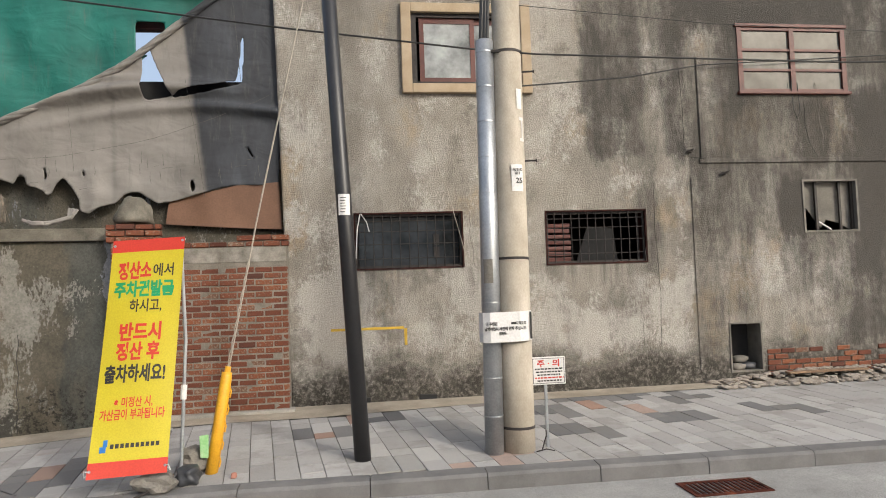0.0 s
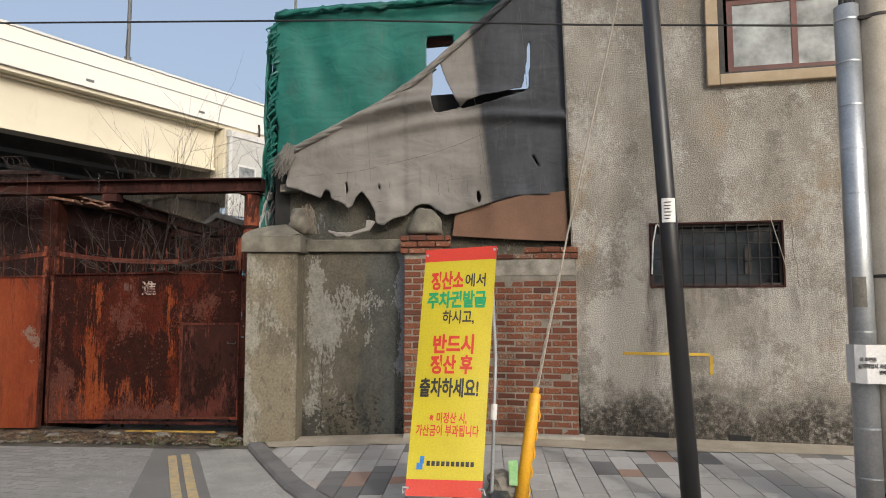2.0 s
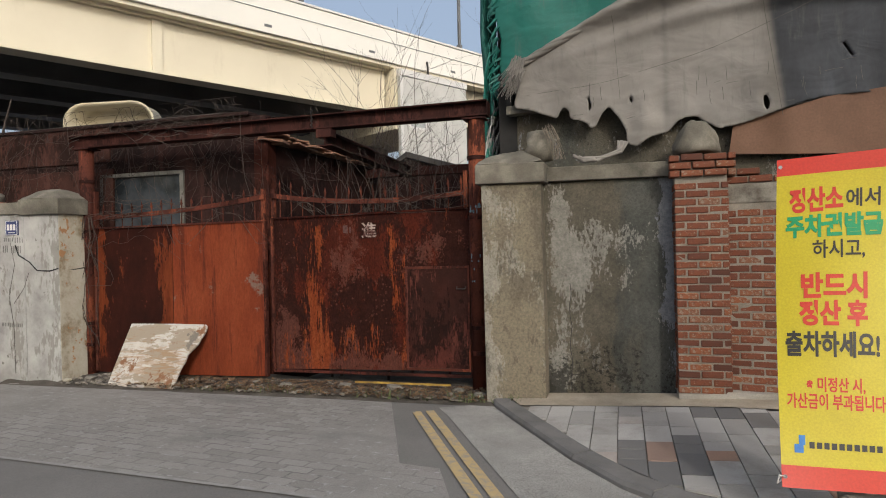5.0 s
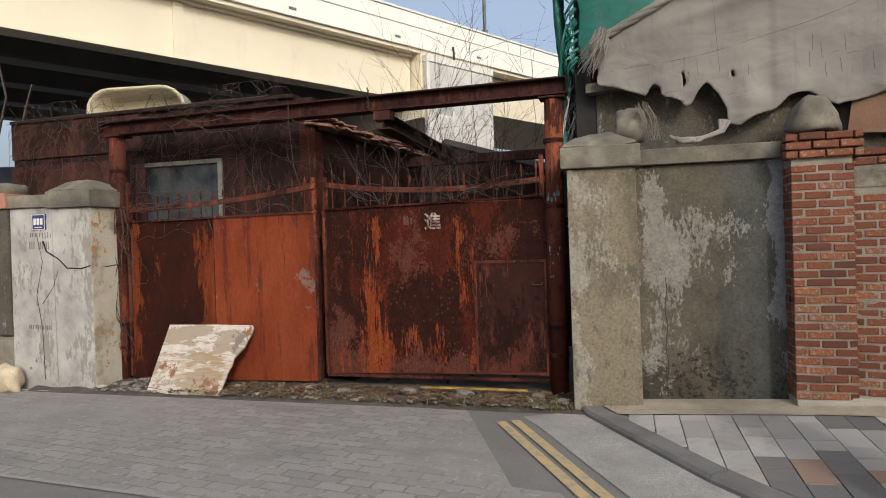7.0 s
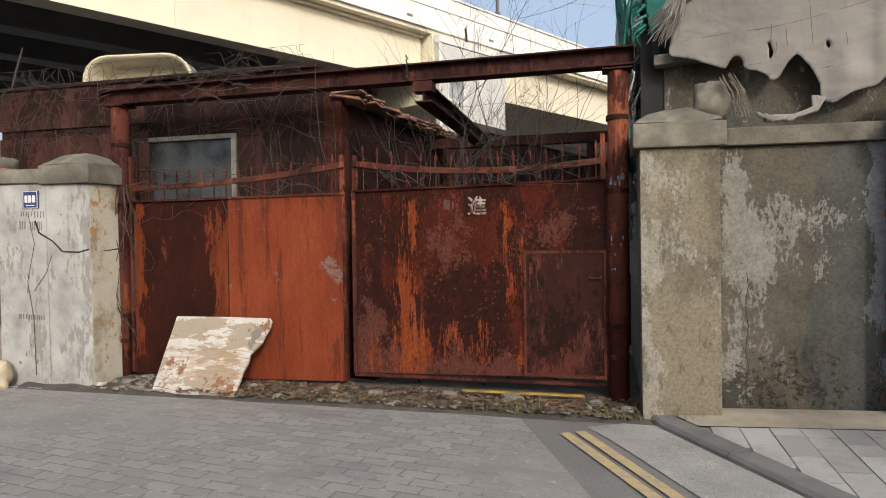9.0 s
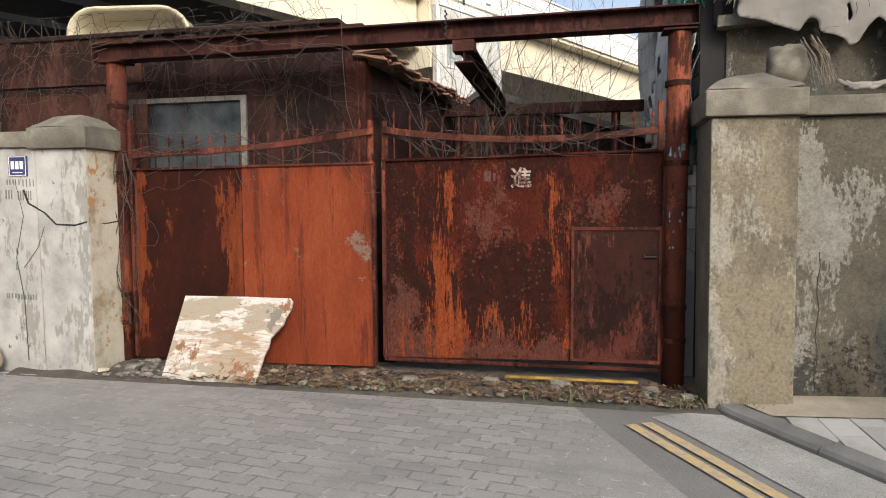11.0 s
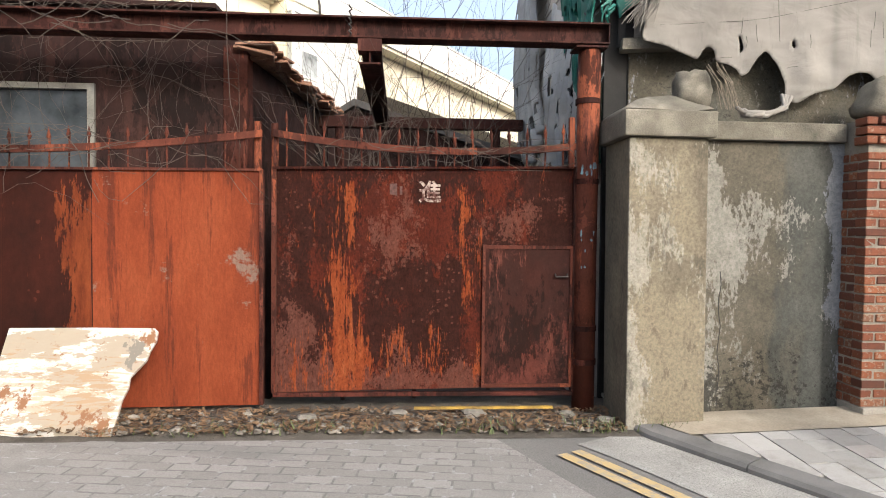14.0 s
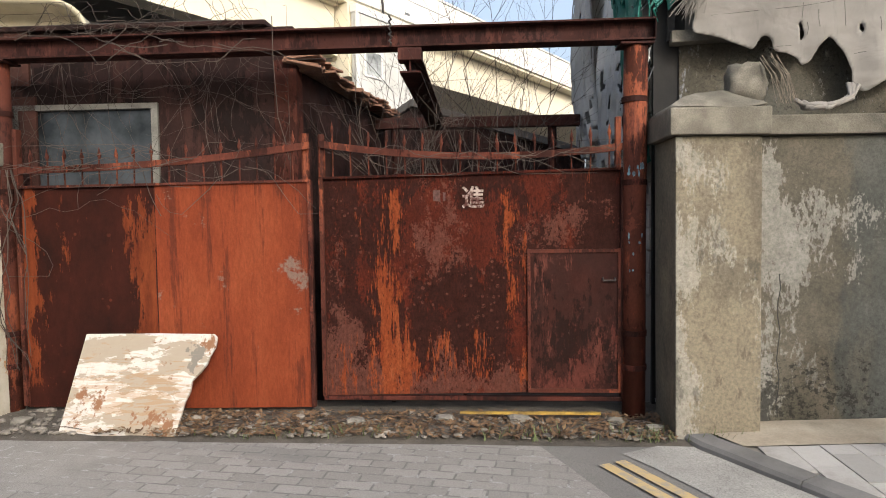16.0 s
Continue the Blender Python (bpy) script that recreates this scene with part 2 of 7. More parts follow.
def m_pillar():
    k = Mat("pier_render", 0.93)
    c = k.ramp(k.noise(2.0, 6, 0.62), [(0.3, (0.0748, 0.0652, 0.046)), (0.5, (0.119, 0.1031, 0.0743)), (0.72, (0.1666, 0.145, 0.1058))])
    warm = k.patches(k.frayed(1.6, 3, (1, 1, 0.6), 18, 0.35), [(0.3, 0.85, -0.4, 0.75, 0.28), (0.55, 0.75, 1.3, 2.0, 0.1)], 0.52, 0.74)
    c = k.mix(k.math("MULTIPLY", warm, 0.8), c, (0.1938, 0.1649, 0.1147))
    white = k.patches(k.frayed(2.4, 9, (1.6, 1.6, 0.7), 26, 0.75), [(0.1, 0.32, -0.4, 1.5, 0.27), (0.1, 0.3, 1.5, 2.1, 0.15), (0.2, 0.75, 1.0, 1.32, 0.19), (0.4, 0.85, -0.4, 0.7, -0.1), (0.3, 0.6, 1.55, 1.9, 0.06)], 0.6, 0.66)
    white = k.math("MULTIPLY", white, k.math("SUBTRACT", 1.0, k.step(k.axis(1), -0.548, -0.54)))     # white only on the street face: the side's shade and grime put into its colour
    c = k.mix(k.math("MULTIPLY", white, 0.8), c, k.ramp(k.noise(8, 6, 0.7), [(0.3, (0.204, 0.1895, 0.1543)), (0.7, (0.306, 0.2893, 0.2489))]))
    c = k.mix(0.55, c, k.ramp(k.noise(38, 9, 0.85), [(0.38, (0.3, 0.3, 0.3)), (0.58, (1.2, 1.2, 1.2))]), "MULTIPLY")
    c = k.mix(k.math("MULTIPLY", k.step(k.noise(5, 9, 0.78, (1.4, 1.4, 0.6), (3, 3, 3)), 0.54, 0.62), 0.55), c, (0.0476, 0.0432, 0.0315))
    k.bump(k.noise(60, 5), 0.45, 0.007)
    return k.done(c)


def m_white_wall():
    k = Mat("limewashed_render", 0.92)
    c = k.ramp(k.noise(2.2, 6, 0.65), [(0.3, (0.192, 0.1896, 0.1824)), (0.5, (0.32, 0.316, 0.304)), (0.7, (0.416, 0.412, 0.396))])
    c = k.mix(k.math("MULTIPLY", k.ragged(2.0, 0.52, 0.6, (1.6, 1.6, 0.6), (1, 5, 2), 14, 0.6, (1.6, 1.6, 0.5)), 0.75), c, (0.176, 0.168, 0.148))
    c = k.mix(k.step(k.noise(11, 6, 0.72, (1, 1, 0.5)), 0.63, 0.68), c, (0.128, 0.12, 0.104))
    k.bump(k.noise(45, 5), 0.4, 0.008)
    return k.done(c)


def m_lit_cream_side():
    # peeling render; warm sunlight on the pier's side is put into the cream
    k = Mat("lit_peeling_cream_render", 0.92)
    c = k.ramp(k.noise(3.4, 7, 0.7), [(0.35, (0.225, 0.18, 0.1125)), (0.5, (0.405, 0.3735, 0.3015)), (0.7, (0.468, 0.441, 0.3735))])
    c = k.mix(k.step(k.noise(6, 6, 0.7, (1, 1, 1), (2, 9, 1)), 0.6, 0.64), c, (0.342, 0.18, 0.081))
    k.bump(k.noise(30, 6), 0.6, 0.012)
    return k.done(c)


def m_cap():
    k = Mat("coarse_cement", 0.95)
    c = k.ramp(k.noise(3, 5, 0.6), [(0.3, (0.075, 0.069, 0.055)), (0.55, (0.15, 0.137, 0.11)), (0.75, (0.27, 0.248, 0.205))])
    c = k.mix(0.4, c, k.ramp(k.noise(90, 3), [(0.35, (0.5, 0.5, 0.5)), (0.65, (1, 1, 1))]), "MULTIPLY")
    k.bump(k.noise(90, 4), 0.6, 0.008)
    return k.done(c)


def m_brick():
    k = Mat("red_brick", 0.9)
    c = k.ramp(k.random(), [(0.0, (0.0665, 0.0225, 0.0128)), (0.2, (0.1164, 0.0353, 0.0165)), (0.65, (0.1563, 0.0487, 0.0213)), (0.9, (0.2061, 0.07, 0.0277)), (1, (0.133, 0.0731, 0.0468))])
    c = k.mix(k.math("MULTIPLY", k.step(k.noise(16, 7, 0.8), 0.5, 0.64), 0.5), c, (0.0565, 0.0256, 0.016))
    c = k.mix(k.math("MULTIPLY", k.step(k.math("ADD", k.noise(24, 7, 0.75, (1, 1, 1.6)), k.math("MULTIPLY", k.random(), 0.12)), 0.64, 0.7), 0.8), c, (0.2261, 0.1827, 0.1383))
    k.bump(k.noise(90, 5), 0.5, 0.005)
    return k.done(c)


def m_rust(name, deep, mid, bright, cover, seed, zones=(), pale=0.3, fields=0.0):
    """Old red oxide paint, streaked and rusting through; zones: where along the sheet the streaks gather."""
    k = Mat(name, 0.7)
    k.b.inputs["Specular IOR Level"].default_value = 0.1
    u, z = k.axis(0), k.axis(2)
    c = k.ramp(k.noise(1.6, 7, 0.7, (1.5, 1, 0.8), (seed, 0, 0)), [(0.34, deep), (0.62, mid)])
    a = k.noise(1.3, 5, 0.6, (3.4, 1, 0.5), (seed, seed, 0))
    f1 = k.noise(9, 6, 0.75, (3.2, 1, 0.45), (seed, 1, 0))
    m = k.math("ADD", a, k.math("MULTIPLY", k.math("SUBTRACT", f1, 0.5), 0.75))
    for u0, u1, z0, z1, add in zones:
        w = k.math("MULTIPLY", k.step(u, u0 - 0.07, u0 + 0.07), k.math("SUBTRACT", 1.0, k.step(u, u1 - 0.07, u1 + 0.07)))
        w = k.math("MULTIPLY", w, k.math("MULTIPLY", k.step(z, z0 - 0.12, z0 + 0.12), k.math("SUBTRACT", 1.0, k.step(z, z1 - 0.15, z1 + 0.15))))
        m = k.math("ADD", m, k.math("MULTIPLY", w, add))
    m = k.math("ADD", m, k.math("MULTIPLY", k.math("SUBTRACT", k.noise(34, 5, 0.75, (1.6, 1, 0.5), (seed, 3, 1)), 0.5), 0.35))
    if fields:
        low = k.math("SUBTRACT", 1.0, k.step(z, 0.1, 0.75))
        w = k.math("ADD", k.noise(1.9, 9, 0.76, (1.9, 1, 0.7), (seed, 6, 3)), k.math("MULTIPLY", low, 0.12))
        w = k.math("SUBTRACT", w, k.math("MULTIPLY", k.step(u, -1.7, -1.2), 0.05))
        c = k.mix(k.math("MULTIPLY", k.step(w, 0.53, 0.6), fields), c, k.ramp(k.noise(26, 6, 0.75), [(0.35, (0.085, 0.023, 0.016)), (0.65, (0.165, 0.048, 0.034))]))
    run = k.step(m, cover, cover + 0.1)
    c = k.mix(run, c, k.mix(k.step(k.noise(6, 6, 0.7, (2, 1, 0.4), (seed, 2, 2)), 0.35, 0.65), tuple(0.5 * p + 0.5 * q for p, q in zip(mid, bright)), bright))
    c = k.mix(k.math("MULTIPLY", k.ragged(2.6, 0.6, 0.64, (1, 1, 1), (seed + 5, 1, 7), 24, 0.6), 0.6), c, tuple(1.5 * p for p in mid))
    c = k.mix(k.math("MULTIPLY", k.ragged(1.9, 0.52, 0.6, (1.3, 1, 0.8), (0, seed, 2), 19, 0.75, (1.5, 1, 0.5)), 0.85), c, tuple(0.6 * p for p in deep))
    c = k.mix(k.math("MULTIPLY", k.step(k.noise(30, 6, 0.8, (1.4, 1, 0.5), (seed, 1, 4)), 0.64, 0.7), pale), c, (0.1, 0.055, 0.046))
    c = k.mix(0.4, c, k.ramp(k.noise(70, 4, 0.7, (1, 1, 0.6)), [(0.3, (0.4, 0.4, 0.4)), (0.7, (1, 1, 1))]), "MULTIPLY")
    k.bump(k.math("ADD", f1, k.noise(90, 3)), 0.25, 0.004)
    return k.done(c, k.ramp(k.noise(6, 5), [(0.3, (0.85, 0.85, 0.85)), (0.7, (0.62, 0.62, 0.62))]))


def m_orange_panel():
    k = Mat("red_lead_sheet", 0.7)
    k.b.inputs["Specular IOR Level"].default_value = 0.1
    c = k.ramp(k.noise(1.5, 7, 0.66, (1.6, 1, 0.6)), [(0.3, (0.116, 0.0242, 0.0101)), (0.5, (0.164, 0.0359, 0.014)), (0.75, (0.204, 0.0515, 0.0203))])
    streak = k.patches(k.frayed(3.0, 4, (3.4, 1, 0.25), 20, 0.5), [(-3.8, -3.0, 0.9, 1.7, 0.08), (-2.72, -2.5, -0.2, 1.8, 0.14), (-3.5, -2.6, -0.2, 0.5, 0.05), (-3.95, -2.5, 1.7, 1.9, 0.16)], 0.58, 0.7)
    c = k.mix(k.math("MULTIPLY", streak, 0.75), c, (0.068, 0.0172, 0.0101))
    thin = k.step(k.noise(9, 6, 0.7, (5, 1, 0.16), (2, 1, 2)), 0.56, 0.64)
    c = k.mix(k.math("MULTIPLY", thin, k.math("MULTIPLY", k.step(k.noise(1.4, 3), 0.42, 0.6), 0.6)), c, (0.08, 0.0211, 0.0125))
    grey = k.patches(k.frayed(3.0, 8, (1, 1, 1.2), 20, 0.5), [(-2.95, -2.72, 1.0, 1.22, 0.16), (-2.75, -2.6, 1.0, 1.5, 0.1), (-3.4, -3.1, 1.2, 1.6, 0.06)], 0.66, 0.74)
    c = k.mix(k.math("MULTIPLY", grey, 0.75), c, (0.16, 0.1287, 0.1053))
    c = k.mix(k.math("MULTIPLY", k.step(k.noise(45, 6, 0.8, (1, 1, 0.7), (1, 5, 1)), 0.63, 0.68), 0.5), c, (0.056, 0.0156, 0.0094))
    c = k.mix(0.4, c, k.ramp(k.noise(30, 9, 0.85, (1.5, 1, 0.5)), [(0.38, (0.45, 0.45, 0.45)), (0.6, (1.15, 1.15, 1.15))]), "MULTIPLY")
    k.bump(k.math("ADD", k.noise(60, 4), k.math("MULTIPLY", k.noise(2.2, 3), 2.0)), 0.25, 0.006)
    return k.done(c)


def m_gate_right():
    """Bare rust, dark scale, mauve primer and bright orange runs, each with hard ragged edges."""
    k = Mat("rusted_red_sheet", 0.68)
    k.b.inputs["Specular IOR Level"].default_value = 0.08
    c = k.ramp(k.noise(1.7, 8, 0.7, (1.4, 1, 0.8), (1, 0, 0)), [(0.34, (0.0272, 0.0071, 0.0046)), (0.52, (0.053, 0.0112, 0.0063)), (0.68, (0.085, 0.0177, 0.0085))])
    dark = k.patches(k.frayed(1.9, 3, (1.7, 1, 0.75), 22, 0.7), [(-0.45, 0.1, -0.1, 1.9, 0.16), (-1.75, -1.0, 0.3, 1.05, 0.1), (-2.3, -2.08, -0.1, 1.6, 0.1), (-2.55, -2.2, 0.6, 1.8, 0.08), (-0.95, -0.1, 0.9, 1.3, 0.08), (-1.8, -1.1, 1.1, 1.6, -0.12)], 0.47, 0.54)
    c = k.mix(k.math("MULTIPLY", dark, 0.9), c, k.ramp(k.noise(12, 6, 0.7), [(0.35, (0.0129, 0.0051, 0.0041)), (0.65, (0.0245, 0.0085, 0.0065))]))
    # mauve primer: broad fields and round blisters
    field = k.frayed(2.3, 6, (1.3, 1, 0.9), 30, 0.8)
    mauve = k.patches(field, [(-1.75, -1.1, 1.12, 1.55, 0.1), (-0.85, -0.3, 1.32, 1.78, 0.1), (-2.52, -2.24, -0.1, 0.6, 0.2), (-2.3, -0.85, -0.1, 0.16, 0.22), (-2.52, -2.3, 0.6, 1.7, 0.07), (-1.5, -1.0, 0.85, 1.15, 0.05), (-2.2, -1.8, 0.2, 1.9, -0.2)], 0.6, 0.65)
    blister = k.math("MULTIPLY", k.math("SUBTRACT", 1.0, k.step(k.math("ADD", k.voro(17, "F1"), k.math("MULTIPLY", k.noise(5, 3), 0.4)), 0.4, 0.46)), k.patches(k.noise(2.4, 5, 0.6, (1, 1, 1), (5, 0, 2)), [(-1.9, -0.9, 0.5, 1.3, 0.12), (-0.8, -0.2, 1.2, 1.8, 0.08)], 0.53, 0.6))
    mauve = k.math("MAXIMUM", mauve, k.math("MULTIPLY", blister, k.step(k.noise(33, 5, 0.75), 0.4, 0.55)))
    c = k.mix(k.math("MULTIPLY", mauve, 0.62), c, k.ramp(k.noise(18, 6, 0.75), [(0.32, (0.068, 0.0245, 0.0177)), (0.68, (0.1292, 0.053, 0.0374))]))
    # bright runs
    run = k.frayed(1.5, 2, (3.6, 1, 0.45), 13, 0.7)
    bright = k.patches(run, [(-2.1, -1.84, 0.75, 1.8, 0.2), (-2.08, -1.86, -0.1, 0.8, 0.24), (-1.86, -1.1, 0.05, 0.46, 0.17), (-1.03, -0.9, 0.5, 1.65, 0.16), (-0.96, -0.72, 0.02, 0.32, 0.22), (-2.5, -2.2, -0.1, 0.55, 0.1), (-1.76, -1.72, 0.2, 1.8, 0.1), (-0.12, -0.03, 1.2, 1.5, 0.24), (-2.3, -2.15, 0.7, 1.6, 0.08), (-1.75, -1.05, 0.55, 1.8, -0.1), (-0.85, 0.1, -0.1, 1.9, -0.06)], 0.63, 0.69)
    c = k.mix(k.math("MULTIPLY", bright, 0.92), c, k.ramp(k.noise(7, 6, 0.7, (2, 1, 0.4)), [(0.32, (0.1156, 0.0231, 0.0082)), (0.55, (0.17, 0.0408, 0.0136)), (0.75, (0.2108, 0.068, 0.0272))]))
    c = k.mix(k.math("MULTIPLY", k.step(k.noise(38, 7, 0.8, (1.3, 1, 0.5), (1, 1, 4)), 0.55, 0.61), 0.75), c, (0.0204, 0.0068, 0.0051))
    c = k.mix(0.6, c, k.ramp(k.noise(40, 9, 0.85, (1.3, 1, 0.6)), [(0.38, (0.3, 0.3, 0.3)), (0.58, (1.3, 1.3, 1.3))]), "MULTIPLY")
    k.bump(k.math("ADD", k.math("ADD", mauve, bright), k.noise(80, 4)), 0.3, 0.004)
    return k.done(c, k.ramp(k.noise(6, 5), [(0.3, (0.95, 0.95, 0.95)), (0.7, (0.75, 0.75, 0.75))]))


def m_gate_left():
    """Dark brown scale over rust, flaking to orange at its edges."""
    k = Mat("dark_rusted_sheet", 0.7)
    k.b.inputs["Specular IOR Level"].default_value = 0.08
    c = k.ramp(k.noise(1.6, 7, 0.7, (1.3, 1, 0.8), (5, 0, 0)), [(0.34, (0.0164, 0.0061, 0.0047)), (0.66, (0.0406, 0.0105, 0.0069))])
    run = k.frayed(1.7, 5, (2.6, 1, 0.5), 14, 0.7)
    bright = k.patches(run, [(-4.17, -3.9, -0.2, 1.8, 0.2), (-5.16, -4.98, 0.0, 1.8, 0.24), (-4.95, -4.75, 0.6, 1.2, 0.06), (-4.7, -4.2, -0.2, 1.8, -0.06)], 0.62, 0.69)
    c = k.mix(k.math("MULTIPLY", bright, 0.92), c, k.ramp(k.noise(7, 6, 0.7, (2, 1, 0.4)), [(0.32, (0.0858, 0.0179, 0.0078)), (0.7, (0.1911, 0.0484, 0.0164))]))
    c = k.mix(k.math("MULTIPLY", k.math("SUBTRACT", 1.0, k.step(k.voro(13), 0.22, 0.27)), k.step(k.noise(2.4, 4), 0.56, 0.62)), c, (0.078, 0.0218, 0.0125))
    # black streak at the lap, with the overlap's shadow line in the colour
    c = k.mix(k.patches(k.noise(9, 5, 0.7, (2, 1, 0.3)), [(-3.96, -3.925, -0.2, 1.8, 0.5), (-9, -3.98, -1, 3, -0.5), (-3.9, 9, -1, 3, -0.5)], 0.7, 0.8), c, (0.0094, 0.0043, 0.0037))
    c = k.mix(0.5, c, k.ramp(k.noise(40, 9, 0.85, (1.3, 1, 0.6)), [(0.3, (0.4, 0.4, 0.4)), (0.7, (1, 1, 1))]), "MULTIPLY")
    k.bump(k.math("ADD", bright, k.noise(80, 4)), 0.3, 0.004)
    return k.done(c)


def m_marble():
    """A cracked white panel with brown veining and stains."""
    k = Mat("stained_white_board", 0.6)
    c = k.ramp(k.noise(11, 6, 0.65, (1, 1, 2.4)), [(0.3, (0.372, 0.351, 0.3145)), (0.7, (0.496, 0.4709, 0.4288))])
    tan = k.patches(k.frayed(2.0, 3, (0.8, 1, 2.2), 9, 0.22), [(-0.6, 0.5, 0.5, 0.85, 0.05), (-0.6, 0.4, 0.2, 0.5, 0.03)], 0.525, 0.545)
    c = k.mix(k.math("MULTIPLY", tan, 0.85), c, (0.2392, 0.1927, 0.1348))
    vein = k.patches(k.noise(7, 7, 0.7, (0.5, 1, 3.2), (2, 1, 1), 0.8), [(-0.6, 0.5, 0.22, 0.5, 0.08), (-0.6, 0.6, 0.62, 0.9, -0.06)], 0.53, 0.6)
    c = k.mix(k.math("MULTIPLY", vein, 0.5), c, (0.2657, 0.1414, 0.049))
    rust = k.patches(k.frayed(3.2, 8, (1, 1, 1), 16, 0.5), [(-0.36, -0.2, 0.1, 0.28, 0.24), (0.2, 0.4, 0.08, 0.3, 0.2), (0.45, 0.6, 0.74, 0.86, 0.26), (-0.5, -0.4, 0.0, 0.3, 0.1)], 0.6, 0.66)
    c = k.mix(rust, c, (0.1771, 0.0814, 0.0326))
    grey = k.patches(k.frayed(3.0, 5, (1, 1, 1), 10, 0.25), [(0.42, 0.56, 0.5, 0.7, 0.3), (0.12, 0.3, 0.68, 0.82, 0.14)], 0.66, 0.68)
    c = k.mix(grey, c, (0.1506, 0.1326, 0.1102))
    lines = k.math("MAXIMUM", k.step(k.noise(26, 4, 0.6, (4, 1, 0.12)), 0.62, 0.68), k.step(k.noise(26, 4, 0.6, (0.12, 1, 4), (3, 3, 3)), 0.64, 0.7))
    c = k.mix(k.math("MULTIPLY", lines, 0.5), c, (0.2479, 0.2098, 0.1552))
    k.bump(lines, 0.3, -0.004)
    return k.done(c)


def m_fabric(name, a, b, c3, rough=0.85, east=None):
    """Weathered cloth; east: the darker colour of the lengths past the upright seam."""
    k = Mat(name, rough)
    c = k.ramp(k.noise(1.1, 6, 0.62, (1, 1, 1), (2, 1, 5)), [(0.3, a), (0.52, b), (0.75, c3)])
    if east:
        x, z = k.axis(0), k.axis(2)
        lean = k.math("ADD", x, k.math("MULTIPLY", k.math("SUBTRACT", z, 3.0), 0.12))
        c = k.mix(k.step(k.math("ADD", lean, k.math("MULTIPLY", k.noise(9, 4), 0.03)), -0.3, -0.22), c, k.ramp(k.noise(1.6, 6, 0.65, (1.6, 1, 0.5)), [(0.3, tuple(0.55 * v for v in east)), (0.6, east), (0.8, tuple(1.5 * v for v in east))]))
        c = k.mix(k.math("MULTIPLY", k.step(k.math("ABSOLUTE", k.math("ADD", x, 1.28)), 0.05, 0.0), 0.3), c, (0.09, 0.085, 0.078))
    c = k.mix(k.math("MULTIPLY", k.step(k.noise(5, 7, 0.72, (2.4, 1, 0.4)), 0.53, 0.7), 0.35), c, (0.1, 0.096, 0.088))
    weave = k.noise(260, 2)
    crease = k.noise(2.2, 2, 0.4, (0.8, 1, 1.8), (1, 2, 3), 0.6)
    fold = k.noise(3.4, 3, 0.5, (0.9, 1, 1.1), (7, 2, 1), 0.8)
    k.bump(k.math("ADD", k.math("ADD", crease, k.math("MULTIPLY", fold, 0.6)), k.math("MULTIPLY", weave, 0.02)), 0.55, 0.06)
    return k.done(c)


def m_stamped():
    """Asphalt pressed into a block pattern, pale with dust on the block edges."""
    k = Mat("stamped_asphalt", 0.9)
    n = k.t.nodes.new("ShaderNodeTexBrick")
    mp = k.t.nodes.new("ShaderNodeMapping")
    k.put(mp.inputs[0], k.co)
    warp = k.t.nodes.new("ShaderNodeVectorMath")
    wn = k.t.nodes.new("ShaderNodeTexNoise")
    k.put(wn.inputs["Vector"], k.co)
    wn.inputs["Scale"].default_value = 6
    warp.operation = "MULTIPLY_ADD"
    k.put(warp.inputs[0], wn.outputs["Color"])
    warp.inputs[1].default_value = (0.02, 0.02, 0)
    k.put(warp.inputs[2], mp.outputs[0])
    mp.inputs["Rotation"].default_value = (0, 0, radians(-1.5))
    k.put(n.inputs["Vector"], warp.outputs[0])
    n.inputs["Scale"].default_value = 1.0
    n.inputs["Brick Width"].default_value, n.inputs["Row Height"].default_value = 0.24, 0.12
    n.inputs["Mortar Size"].default_value, n.inputs["Mortar Smooth"].default_value = 0.009, 0.3
    n.inputs["Color1"].default_value, n.inputs["Color2"].default_value = (0.235, 0.223, 0.21, 1), (0.3, 0.286, 0.27, 1)
    n.inputs["Mortar"].default_value = (0.165, 0.157, 0.149, 1)
    worn = k.step(k.noise(0.55, 4, 0.6), 0.42, 0.62)
    c = k.mix(worn, n.outputs["Color"], k.ramp(k.noise(3, 5), [(0.3, (0.225, 0.214, 0.202)), (0.7, (0.3, 0.286, 0.27))]))
    edge = k.math("MULTIPLY", k.step(n.outputs["Fac"], 0.15, 0.7), k.step(k.noise(13, 5, 0.7), 0.5, 0.62))
    c = k.mix(k.math("MULTIPLY", edge, 0.6), c, (0.46, 0.455, 0.45))
    c = k.mix(0.6, c, k.ramp(k.noise(130, 5, 0.8), [(0.36, (0.35, 0.35, 0.35)), (0.62, (1.15, 1.15, 1.15))]), "MULTIPLY")
    c = k.mix(k.math("MULTIPLY", k.step(k.noise(60, 5, 0.8, (1, 1, 1), (4, 1, 0)), 0.63, 0.68), 0.5), c, (0.5, 0.49, 0.47))
    c = k.mix(k.math("MULTIPLY", k.step(k.noise(0.8, 5, 0.6, (0.5, 1.6, 1), (3, 1, 0)), 0.56, 0.7), 0.4), c, (0.1, 0.1, 0.1))
    h = k.math("ADD", k.math("MULTIPLY", n.outputs["Fac"], -0.7), k.math("MULTIPLY", k.noise(150, 3), 0.35))
    k.bump(h, 0.55, 0.008)
    return k.done(c)


